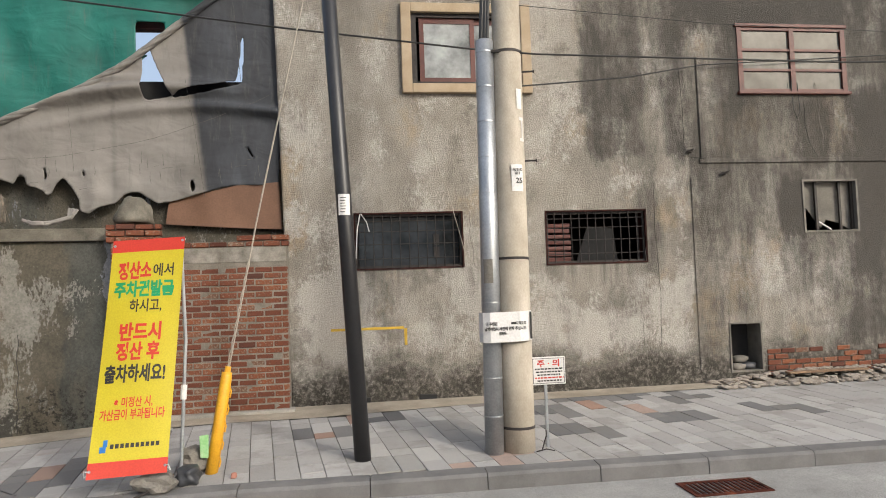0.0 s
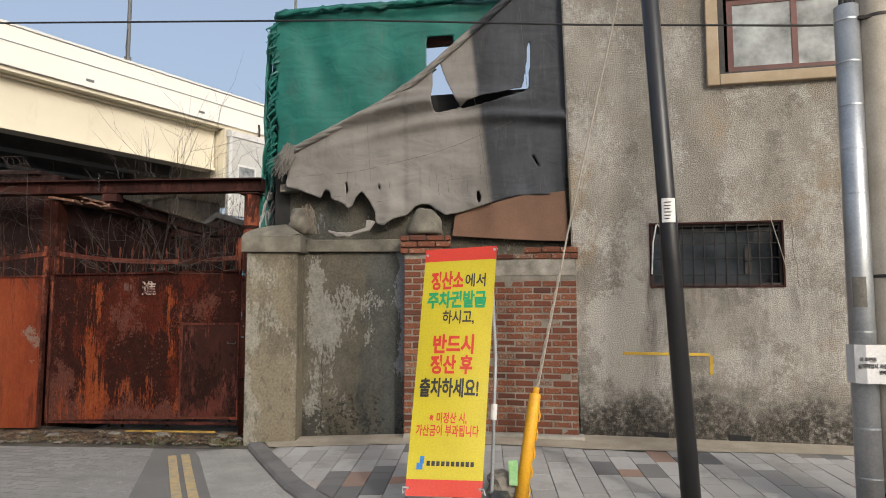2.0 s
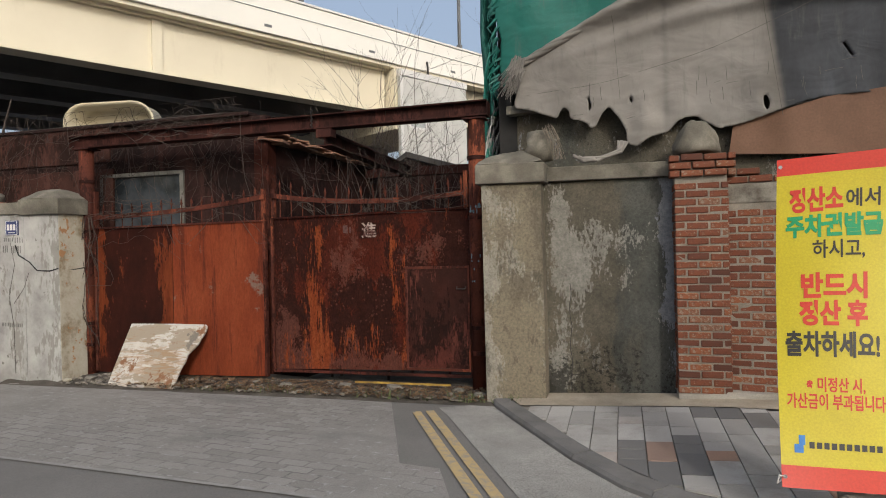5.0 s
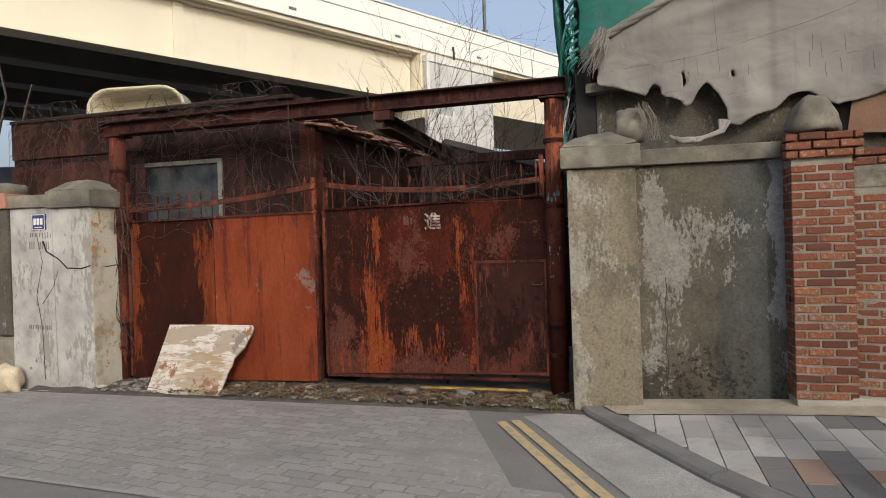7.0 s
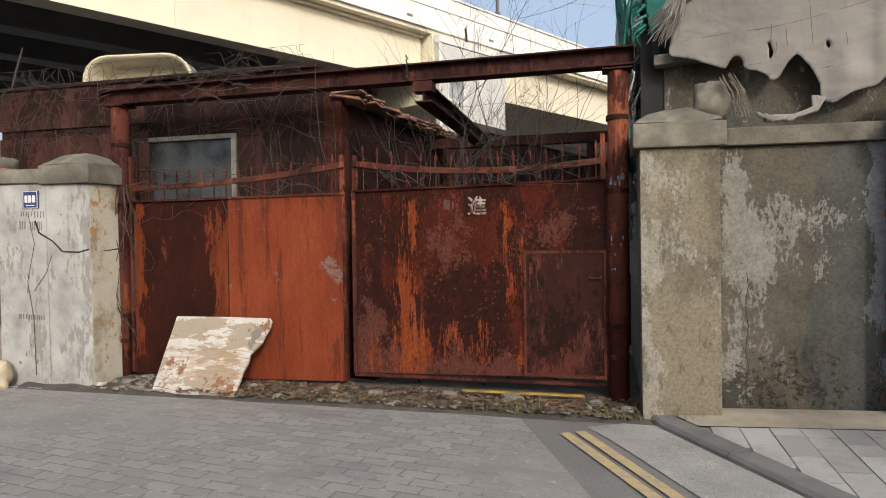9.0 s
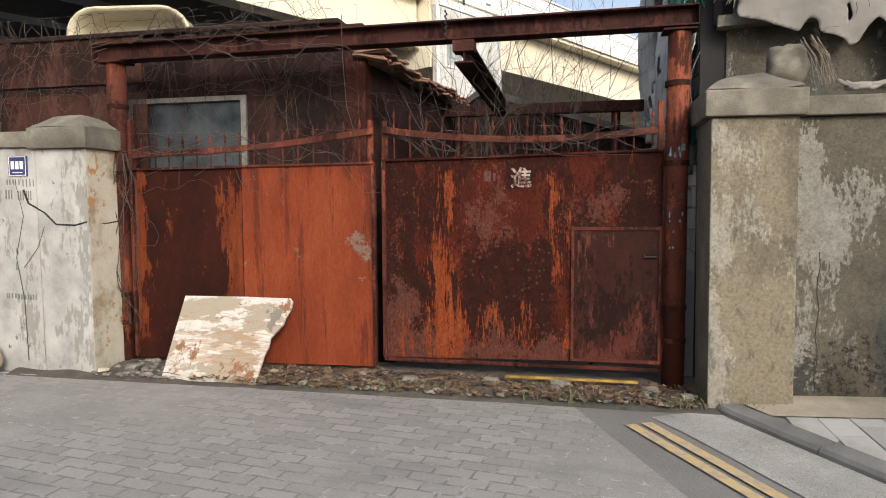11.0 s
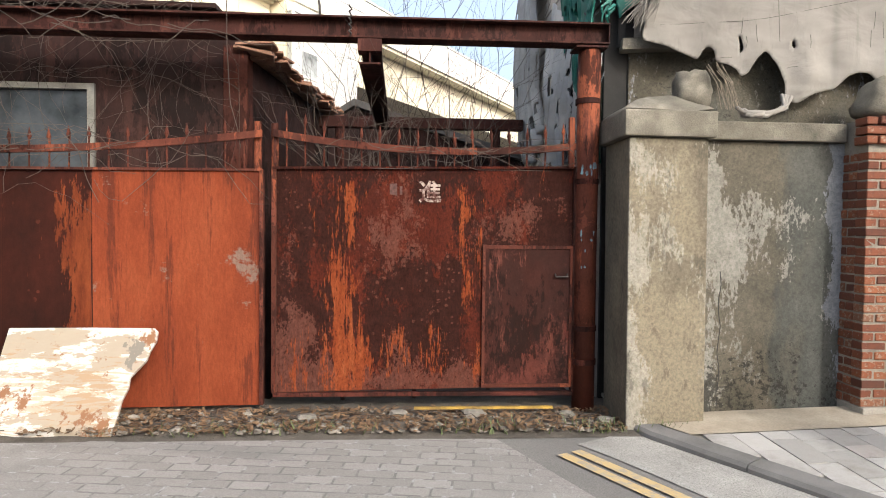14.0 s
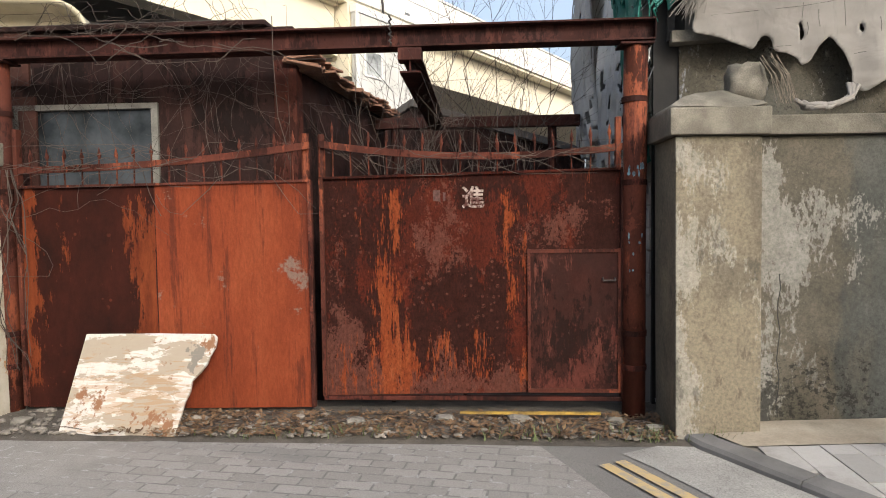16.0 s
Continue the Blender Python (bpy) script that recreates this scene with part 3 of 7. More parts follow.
def m_road():
    k = Mat("old_asphalt", 0.92)
    c = k.ramp(k.noise(0.9, 5), [(0.3, (0.165, 0.159, 0.15)), (0.7, (0.23, 0.221, 0.209))])
    c = k.mix(0.6, c, k.ramp(k.noise(120, 3, 0.7), [(0.35, (0.4, 0.4, 0.4)), (0.68, (1, 1, 1))]), "MULTIPLY")
    k.bump(k.noise(120, 3), 0.5, 0.006)
    return k.done(c)


def m_gutter():
    k = Mat("worn_concrete_gutter", 0.95)
    c = k.ramp(k.noise(1.8, 6, 0.65), [(0.3, (0.25, 0.243, 0.23)), (0.6, (0.38, 0.37, 0.35)), (0.8, (0.48, 0.47, 0.445))])
    c = k.mix(k.step(k.voro(70), 0.25, 0.1), c, (0.12, 0.11, 0.1))
    c = k.mix(0.5, c, k.ramp(k.noise(95, 3, 0.7), [(0.38, (0.25, 0.25, 0.25)), (0.62, (1, 1, 1))]), "MULTIPLY")
    k.bump(k.noise(90, 4), 0.6, 0.008)
    return k.done(c)


def m_plank(name, lo, hi):
    k = Mat(name, 0.88)
    c = k.ramp(k.random(), [(0.0, lo), (0.965, hi), (1.0, (0.33, 0.2, 0.14))])
    c = k.mix(k.math("MULTIPLY", k.ragged(1.6, 0.48, 0.7, (1, 1, 1), (2, 3, 0), 12, 0.4), 0.4), c, (0.17, 0.15, 0.125))
    c = k.mix(0.4, c, k.ramp(k.noise(140, 3, 0.7), [(0.35, (0.5, 0.5, 0.5)), (0.65, (1, 1, 1))]), "MULTIPLY")
    k.bump(k.noise(140, 3), 0.3, 0.003)
    return k.done(c)


def m_yellow_line():
    k = Mat("worn_yellow_paint", 0.85)
    w = k.noise(16, 7, 0.75)
    c = k.mix(k.step(w, 0.46, 0.6), (0.44, 0.33, 0.16), (0.3, 0.265, 0.205))
    k.bump(k.noise(120, 3), 0.4, 0.004)
    return k.done(c)


def m_overpass():
    k = Mat("cream_girder_paint", 0.6)
    c = k.ramp(k.noise(0.35, 5, 0.6), [(0.3, (0.62, 0.565, 0.435)), (0.7, (0.72, 0.665, 0.525))])
    c = k.mix(k.math("MULTIPLY", k.step(k.noise(1.5, 6, 0.7, (1, 1, 0.3)), 0.56, 0.72), 0.35), c, (0.42, 0.36, 0.26))
    return k.done(c)


STUCCO, RENDER, PIER = m_stucco(), m_concrete_wall(), m_pillar()
WHITEWALL, CREAM, CAP, BRICK = m_white_wall(), m_lit_cream_side(), m_cap(), m_brick()
RUST_R, RUST_L = m_gate_right(), m_gate_left()
RUST_W = m_rust("wicket_sheet", (0.018, 0.0075, 0.006), (0.038, 0.0125, 0.0095), (0.12, 0.04, 0.028), 0.64, 9.0, [(-0.8, -0.72, 0.1, 1.1, 0.14), (-0.75, -0.1, 1.0, 1.15, 0.12), (-0.4, -0.1, 0.15, 0.6, 0.08)], 0.5, 0.5)
RUST_P = m_rust("rusted_post_paint", (0.04, 0.0145, 0.011), (0.1, 0.031, 0.02), (0.22, 0.066, 0.032), 0.58, 3.0)
BEAM = m_rust("maroon_steel", (0.028, 0.0115, 0.01), (0.05, 0.0185, 0.015), (0.09, 0.034, 0.026), 0.56, 7.0)
SHED = m_rust("brown_painted_sheet", (0.016, 0.0098, 0.0092), (0.032, 0.0155, 0.0135), (0.046, 0.022, 0.018), 0.55, 11.0)
SHEDB = m_rust("brown_painted_block", (0.03, 0.0155, 0.013), (0.058, 0.026, 0.02), (0.078, 0.036, 0.028), 0.5, 13.0)
ORANGE, MARBLE = m_orange_panel(), m_marble()
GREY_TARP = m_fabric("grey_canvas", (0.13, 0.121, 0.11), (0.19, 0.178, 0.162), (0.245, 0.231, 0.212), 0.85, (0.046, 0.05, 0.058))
BLUE_TARP = m_fabric("blue_grey_canvas", (0.033, 0.036, 0.043), (0.056, 0.06, 0.068), (0.09, 0.094, 0.1))
GREEN_TARP = m_fabric("green_tarpaulin", (0.005, 0.07, 0.055), (0.008, 0.115, 0.092), (0.02, 0.165, 0.132), 0.6)
NET = m_fabric("torn_netting", (0.2, 0.205, 0.21), (0.33, 0.335, 0.335), (0.48, 0.48, 0.47))
ROAD, STAMPED, GUTTER, YLINE, CREAMPAINT = m_road(), m_stamped(), m_gutter(), m_yellow_line(), m_overpass()
PLANK, PLANKD = m_plank("pale_paving_plank", (0.31, 0.3, 0.285), (0.43, 0.418, 0.4)), m_plank("dark_paving_plank", (0.135, 0.133, 0.133), (0.185, 0.181, 0.175))
KERB = plainish("granite_kerb", (0.12, 0.117, 0.113), (0.2, 0.194, 0.188), 3, 0.85, 0, 0.3, 130)
MORTAR = plainish("lime_mortar", (0.15, 0.132, 0.108), (0.27, 0.245, 0.205), 5, 0.95, 0, 0.6, 70, 0.01)
CEMENT = plainish("old_cement", (0.24, 0.22, 0.19), (0.4, 0.37, 0.32), 2.5, 0.93, 0, 0.5, 80, 0.006)
DARKCEM = plainish("dirty_cement", (0.1, 0.095, 0.08), (0.24, 0.22, 0.19), 2.5, 0.93, 0, 0.5, 60, 0.008)
POLE_C = plainish("spun_concrete", (0.36, 0.315, 0.245), (0.56, 0.51, 0.425), 3.5, 0.85, 0, 0.3, 90, 0.004, (1, 1, 0.6))
GALV = plainish("galvanised_steel", (0.36, 0.38, 0.4), (0.52, 0.54, 0.56), 4, 0.42, 0.75, 0.1, 60)
BLACKPAINT = plainish("black_pole_paint", (0.014, 0.014, 0.016), (0.028, 0.028, 0.03), 3, 0.4, 0, 0.08, 60)
DARKSTEEL = plainish("dark_steel", (0.02, 0.018, 0.017), (0.05, 0.042, 0.038), 9, 0.6, 0.3, 0.2, 90)
REDWOOD = plainish("red_brown_window_frame", (0.075, 0.021, 0.015), (0.125, 0.034, 0.023), 6, 0.55, 0, 0.15, 90)
BEIGEFR = plainish("beige_window_surround", (0.34, 0.26, 0.165), (0.45, 0.36, 0.25), 4, 0.85, 0, 0.3, 80)
YELLOWPL = plainish("yellow_plastic", (0.66, 0.33, 0.012), (0.78, 0.42, 0.02), 4, 0.45, 0, 0.1, 60)
BANNERY = plainish("yellow_banner_vinyl", (0.49, 0.405, 0.006), (0.54, 0.455, 0.009), 3, 0.5, 0, 0.05, 90)
INKRED = plainish("red_print", (0.5, 0.032, 0.014), (0.55, 0.04, 0.018), 5, 0.5, 0, 0.05)
INKGREEN = plainish("green_print", (0.015, 0.26, 0.09), (0.02, 0.3, 0.11), 5, 0.5, 0, 0.05)
INKBLACK = plainish("black_print", (0.015, 0.014, 0.012), (0.025, 0.024, 0.02), 5, 0.5, 0, 0.05)
INKBLUE = plainish("blue_print", (0.02, 0.12, 0.42), (0.03, 0.2, 0.5), 5, 0.5, 0, 0.05)
WHITEPL = plainish("white_sheet", (0.66, 0.65, 0.63), (0.74, 0.73, 0.71), 5, 0.55, 0, 0.08, 60)
ROCK = plainish("rough_stone", (0.13, 0.12, 0.105), (0.26, 0.24, 0.205), 5, 0.95, 0, 0.8, 40, 0.012)
WOOD = plainish("weathered_wood", (0.16, 0.1, 0.06), (0.3, 0.2, 0.12), 4, 0.85, 0, 0.4, 60, 0.006, (1, 1, 0.12))
TWIG = plainish("dry_twig", (0.032, 0.024, 0.02), (0.075, 0.057, 0.046), 20, 0.9, 0, 0.2, 90)
BOARD = plainish("brown_sheet", (0.13, 0.07, 0.042), (0.2, 0.11, 0.068), 1.6, 0.8, 0, 0.15, 50)
SOIL = plainish("dry_soil", (0.055, 0.047, 0.038), (0.12, 0.104, 0.086), 5, 0.97, 0, 0.9, 60, 0.015)
TILE = plainish("clay_roof_tile", (0.16, 0.075, 0.05), (0.34, 0.19, 0.12), 7, 0.9, 0, 0.4, 60, 0.006)
ROOFGREY = plainish("dark_sheet_roof", (0.05, 0.048, 0.046), (0.1, 0.095, 0.09), 2, 0.8, 0, 0.2, 40)
# near-black: room shade put into the colour; also for cracks and struts
DARKIN = plainish("interior_shade_black", (0.012, 0.012, 0.013), (0.03, 0.029, 0.028), 3, 0.95)
CABLE = plainish("black_cable", (0.012, 0.012, 0.012), (0.022, 0.022, 0.022), 9, 0.5)
ROPE = plainish("pale_wire_rope", (0.3, 0.27, 0.22), (0.44, 0.4, 0.34), 60, 0.7, 0.2, 0.4, 200)
LEAF = plainish("dry_leaf", (0.06, 0.032, 0.016), (0.24, 0.15, 0.08), 9, 0.9, 0, 0.2, 60, 0.002, (1, 1, 1))
WEED = plainish("green_weed", (0.06, 0.09, 0.025), (0.13, 0.15, 0.06), 30, 0.8)
GREYSTEEL = plainish("grey_girder", (0.11, 0.115, 0.12), (0.17, 0.175, 0.18), 1, 0.6)
CURTAIN = plainish("pale_curtain", (0.42, 0.44, 0.45), (0.56, 0.58, 0.59), 1.5, 0.8, 0, 0.05)
SLUMP = plainish("grey_plastic_sack", (0.03, 0.032, 0.036), (0.06, 0.062, 0.068), 8, 0.5, 0, 0.3, 30)
BLOCKWALL = plainish("grey_block", (0.44, 0.41, 0.36), (0.58, 0.54, 0.48), 3, 0.93, 0, 0.4, 70, 0.006, (1, 1, 1), 0.4)
BLUEPL = plainish("navy_plate", (0.02, 0.035, 0.12), (0.03, 0.045, 0.15), 6, 0.4)
TERRA = plainish("terracotta_wall", (0.36, 0.16, 0.11), (0.45, 0.22, 0.16), 0.6, 0.9)


def m_glass(name, tint, rough=0.05):
    k = Mat(name, rough)
    k.b.inputs["IOR"].default_value = 1.5
    k.b.inputs["Specular IOR Level"].default_value = 0.3
    # mottled tint paints uneven reflections into the glass colour
    c = k.ramp(k.noise(2.5, 5, 0.6), [(0.32, tuple(v * 0.6 for v in tint)), (0.68, tuple(v * 2.2 + 0.01 for v in tint))])
    k.bump(k.noise(2.2, 3, 0.5), 0.12, 0.05)
    return k.done(c)


GLASS_DARK = m_glass("mottled_dark_glass", (0.022, 0.026, 0.03), 0.06)
GLASS_PALE = m_glass("frosted_pale_glass", (0.2, 0.21, 0.21), 0.2)


# ---- mesh helpers ----
def part(name, bm, material, parent=None, label="", smooth=False):
    me = bpy.data.meshes.new(name)
    bmesh.ops.recalc_face_normals(bm, faces=bm.faces)
    bm.to_mesh(me)
    bm.free()
    for m in material if isinstance(material, (list, tuple)) else [material]:
        me.materials.append(m)
    if smooth:
        for p in me.polygons:
            p.use_smooth = True
    ob = new(name, me)
    ob.parent = parent
    if label:
        ob["label"] = label
    return ob


def thing(name, label, category, m=None, group="", kind=""):
    e = new(name)
    e.empty_display_size = 0.1
    e.matrix_basis = m if m is not None else Matrix.Identity(4)
    return tagged(e, label, category, group, kind)


def BMESH():
    return bmesh.new()


def bx(bm, x0, x1, y0, y1, z0, z1, m=None):
    r = bmesh.ops.create_cube(bm, size=1.0, matrix=Matrix.Translation(((x0 + x1) / 2, (y0 + y1) / 2, (z0 + z1) / 2)) @ Matrix.Diagonal((abs(x1 - x0), abs(y1 - y0), abs(z1 - z0), 1)))
    if m is not None:
        bmesh.ops.transform(bm, matrix=m, verts=r["verts"])
    return bm


def box(x0, x1, y0, y1, z0, z1, bevel=0.0, seg=2):
    bm = bx(bmesh.new(), x0, x1, y0, y1, z0, z1)
    if bevel:
        bmesh.ops.bevel(bm, geom=bm.edges[:], offset=bevel, segments=seg, affect="EDGES", profile=0.6)
    return bm


def tube(bm, pts, r, n=6, r1=None):
    """A tube along points; r tapers to r1."""
    pts = [Vector(p) for p in pts]
    rings = []
    for i, p in enumerate(pts):
        d = (pts[min(i + 1, len(pts) - 1)] - pts[max(i - 1, 0)]).normalized()
        a = d.orthogonal().normalized() if i == 0 else (a - d * a.dot(d)).normalized()
        b = d.cross(a)
        k = r if r1 is None else r + (r1 - r) * i / (len(pts) - 1)
        rings.append([bm.verts.new(p + k * (math.cos(2 * math.pi * j / n) * a + math.sin(2 * math.pi * j / n) * b)) for j in range(n)])
    for s, t in zip(rings, rings[1:]):
        for j in range(n):
            bm.faces.new((s[j], s[(j + 1) % n], t[(j + 1) % n], t[j]))
    bm.faces.new(rings[0][::-1])
    bm.faces.new(rings[-1])
    return bm


def prism(poly, y0, y1, bm=None):
    """An outline in x, z drawn out from y0 to y1."""
    bm = bm or bmesh.new()
    a = [bm.verts.new((x, y0, z)) for x, z in poly]
    b = [bm.verts.new((x, y1, z)) for x, z in poly]
    bm.faces.new(a)
    bm.faces.new(b[::-1])
    for i in range(len(poly)):
        j = (i + 1) % len(poly)
        bm.faces.new((a[i], b[i], b[j], a[j]))
    return bm


def lump(bm, c, s, seed=0, sub=2, rough=0.25):
    """A rough stone about c, of half sizes s."""
    r = bmesh.ops.create_icosphere(bm, subdivisions=sub, radius=1.0)
    for v in r["verts"]:
        q = v.co.normalized()
        k = 1 + rough * noise.noise(q * 1.6 + Vector((seed, seed * 2.3, 1)))
        m = max(abs(q.x), abs(q.y), abs(q.z)) ** -0.55
        v.co = Vector(c) + Vector((q.x * s[0], q.y * s[1], q.z * s[2])) * k * m * 0.85
    return bm


def jitter(bm, amount, scale=3.0, seed=0.0):
    for v in bm.verts:
        v.co += amount * noise.noise_vector(v.co * scale + Vector((seed, seed, seed)))
    return bm


def lettering(text, size, material, parent, m, bold=0.0, name="lettering", align="CENTER", wide=1.0):
    """A line of type as a thin mesh; m lays its x, y plane in place."""
    cu = bpy.data.curves.new("type", "FONT")
    cu.body, cu.size, cu.offset, cu.extrude, cu.align_x = text, size, bold, 0.0006, align
    cu.resolution_u = 3
    o = bpy.data.objects.new("type", cu)
    scene.collection.objects.link(o)
    me = bpy.data.meshes.new_from_object(o.evaluated_get(bpy.context.evaluated_depsgraph_get()))
    bpy.data.objects.remove(o)
    bpy.data.curves.remove(cu)
    me.transform(m @ Matrix.Diagonal((wide, 1, 1, 1)))
    me.materials.clear()
    me.materials.append(material)
    ob = new(name, me)
    ob.parent = parent
    return ob


def zp(x, y):
    """Height of the pavement."""
    return -0.03 - 0.045 * (8.0 - y) - (0.035 * min(-x, 3) if x < 0 else 0)


def zr(x, y):
    """Height of the road."""
    return -0.22 - 0.07 * min(max((x + 3) / 5, 0), 1)


def at_b(u, v, z=0.0):
    return BM @ Vector((u, v, z))


# ---- ground, road, pavement ----
def sheet(name, poly_fn, nx, ny, material, label, category, kind="structure"):
    bm = bmesh.new()
    vs = [[bm.verts.new(poly_fn(i / nx, j / ny)) for j in range(ny + 1)] for i in range(nx + 1)]
    for i in range(nx):
        for j in range(ny):
            bm.faces.new((vs[i][j], vs[i + 1][j], vs[i + 1][j + 1], vs[i][j + 1]))
    return tagged(part(name, bm, material), label, category, kind=kind)


sheet("ground", lambda a, b: (-700 + 1400 * a, -700 + 1400 * b, -0.47), 4, 4, SOIL, "bare grey-brown earth running out to the horizon", "ground")
sheet("road", lambda a, b: (-14 + 30 * a, -7 + 14.6 * b, zr(-14 + 30 * a, 0)), 60, 2, ROAD, "worn grey asphalt street surface", "road")
_st = sheet("road_stamped", lambda a, b: (lambda p0, p1: (p0[0] + (p1[0] - p0[0]) * b, p0[1] + (p1[1] - p0[1]) * b, zr(p0[0], 0) + 0.006))(
    (-13 + 10.75 * a, 3.85 + 0.98 * a), (-13 + 9.2 * a, 5.75 + 1.62 * a)), 30, 6, STAMPED, "grey asphalt stamped with a worn block pattern", "road")

KERB_LINE = [(-2.97, 7.46), (-2.87, 7.29), (-2.4, 6.72), (-1.83, 6.04), (-1.4, 5.62), (-0.99, 5.36), (-0.5, 5.28), (0.6, 5.31), (1.4, 5.29), (4.5, 5.24), (13.0, 5.1)]


def resample(line, step):
    pts = [Vector(p) for p in line]
    out = [pts[0]]
    for a, b in zip(pts, pts[1:]):
        n = max(1, round((b - a).length / step))
        out += [a + (b - a) * (i + 1) / n for i in range(n)]
    return out


def offset(line, d):
    """The line moved to its left by d."""
    out = []
    for i, p in enumerate(line):
        t = (line[min(i + 1, len(line) - 1)] - line[max(i - 1, 0)]).normalized()
        out.append(p + Vector((-t.y, t.x)) * d)
    return out


_ko = resample(KERB_LINE, 0.24)
_ki = offset(_ko, 0.17)


def ribbon(name, left, right, zf, material, label, category, lift=0.0, kind="structure"):
    bm = bmesh.new()
    a = [bm.verts.new((p.x, p.y, zf(p.x, p.y) + lift)) for p in left]
    b = [bm.verts.new((p.x, p.y, zf(p.x, p.y) + lift)) for p in right]
    for i in range(len(a) - 1):
        bm.faces.new((b[i], b[i + 1], a[i + 1], a[i]))
    return tagged(part(name, bm, material), label, category, kind=kind)


# kerb stones, one by one
kerb = tagged(thing("kerb", "grey granite kerb stones along the pavement edge", "kerb"), kind="structure")
i = 0
while i < len(_ko) - 1:
    j = min(i + 4, len(_ko) - 1)
    bm = bmesh.new()
    rows = []
    for q in range(i, j + 1):
        d = 0.004 if q == i else (-0.004 if q == j else 0)
        tdir = (_ko[min(q + 1, len(_ko) - 1)] - _ko[max(q - 1, 0)]).normalized() * d
        o, n = _ko[q] + tdir, _ki[q] + tdir
        z = zp(o.x, o.y) + 0.004
        face = o + (n - o) * 0.12
        rows.append([bm.verts.new((o.x, o.y, -0.46)), bm.verts.new((o.x, o.y, z - 0.025)), bm.verts.new((face.x, face.y, z)), bm.verts.new((n.x, n.y, zp(n.x, n.y) + 0.004)), bm.verts.new((n.x, n.y, -0.46))])
    for s, t in zip(rows, rows[1:]):
        for q in range(4):
            bm.faces.new((s[q], t[q], t[q + 1], s[q + 1]))
    bm.faces.new(rows[0])
    bm.faces.new(rows[-1][::-1])
    part("kerb_stone", jitter(bm, 0.004, 4, i), KERB, kerb)
    i = j

# gutter and yellow lines
_yc = resample([(-3.5, 6.93), (-2.85, 6.05), (-2.1, 5.05), (-1.5, 4.38), (-0.7, 3.95), (0.6, 3.75), (13.0, 3.4)], 0.25)
_yr = offset(_yc, 0.2)
_n = 60


def even(line, n):
    acc = [0.0]
    for a, b in zip(line, line[1:]):
        acc.append(acc[-1] + (b - a).length)
    out, k = [], 0
    for i in range(n + 1):
        s = acc[-1] * i / n
        while k < len(acc) - 2 and acc[k + 1] < s:
            k += 1
        out.append(line[k].lerp(line[k + 1], (s - acc[k]) / max(acc[k + 1] - acc[k], 1e-6)))
    return out


ribbon("gutter", even([p + Vector((0.05, 0.05)) for p in _ko], _n), even([Vector((-3.42, 7.12))] + _yr, _n), zr, GUTTER, "rough pale concrete gutter strip beside the kerb", "gutter", 0.008)
for s in (-0.065, 0.065):
    ribbon("road_marking", offset(_yc, s + 0.042), offset(_yc, s - 0.042), zr, YLINE, "worn yellow line painted on the road", "road marking", 0.013)
WHITELINE = plainish("worn_white_paint", (0.36, 0.35, 0.33), (0.62, 0.6, 0.57), 9, 0.9)
_wl = [Vector((-9.4 + 5.55 * i / 40, 6.39 + 1.04 * i / 40 + 0.015 * math.sin(i * 1.7))) for i in range(41)]
ribbon("road_marking", offset(_wl, 0.012), offset(_wl, -0.014), zr, WHITELINE, "thin worn white edge line on the road", "road marking", 0.012)
_wl = [Vector((-8.0 + 5.0 * i / 30, 4.33 + 0.4 * i / 30)) for i in range(31)]
ribbon("road_marking", offset(_wl, 0.02), offset(_wl, -0.02), zr, plainish("faded_paint", (0.24, 0.23, 0.22), (0.33, 0.32, 0.31), 9, 0.9), "faded pale line crossing the street", "road marking", 0.012)

# pavement bed, cement strip by the walls
WALL_LINE = [(-2.9, 7.62), (-2.3, 7.72), (-1.2, 7.86), (0.77, 8.0), (13.0, 8.2)]
_wf = even(resample(WALL_LINE, 0.3), _n)
pavement = ribbon("pavement", _wf, even(_ki, _n), lambda x, y: zp(x, y) - 0.014, DARKCEM, "raised pavement of grey stone planks", "pavement")
STRIP = [(-2.6, 7.24), (-0.9, 7.48), (1.0, 7.45), (3.0, 7.66), (5.5, 7.72), (13.0, 7.9)]
ribbon("pavement_strip", even([p + Vector((0, 0.03)) for p in _wf], _n), even(resample(STRIP, 0.3), _n), zp, plainish("sandy_cement", (0.27, 0.225, 0.17), (0.42, 0.37, 0.29), 3, 0.95, 0, 0.6, 60, 0.008), "sandy cement strip along the foot of the walls", "pavement", 0.006)

# debris bed in front of the gate
bm = bmesh.new()
_g = {}
for iu in range(0, 66):
    for iv in range(0, 9):
        u, v = -6.1 + 0.1 * iu, -0.66 + 0.12 * iv
        q = at_b(u, v)
        _g[iu, iv] = bm.verts.new((q.x, q.y, -0.215 + 0.035 * min(1, iv / 2.0) + 0.03 * noise.noise(Vector((u * 3, v * 5, 1))) * min(1, iv)))
for iu in range(65):
    for iv in range(8):
        bm.faces.new((_g[iu, iv], _g[iu + 1, iv], _g[iu + 1, iv + 1], _g[iu, iv + 1]))
tagged(part("ground_gate_threshold", bm, SOIL, None, "", True), "dirt and grit bed under the gate", "ground", kind="structure")


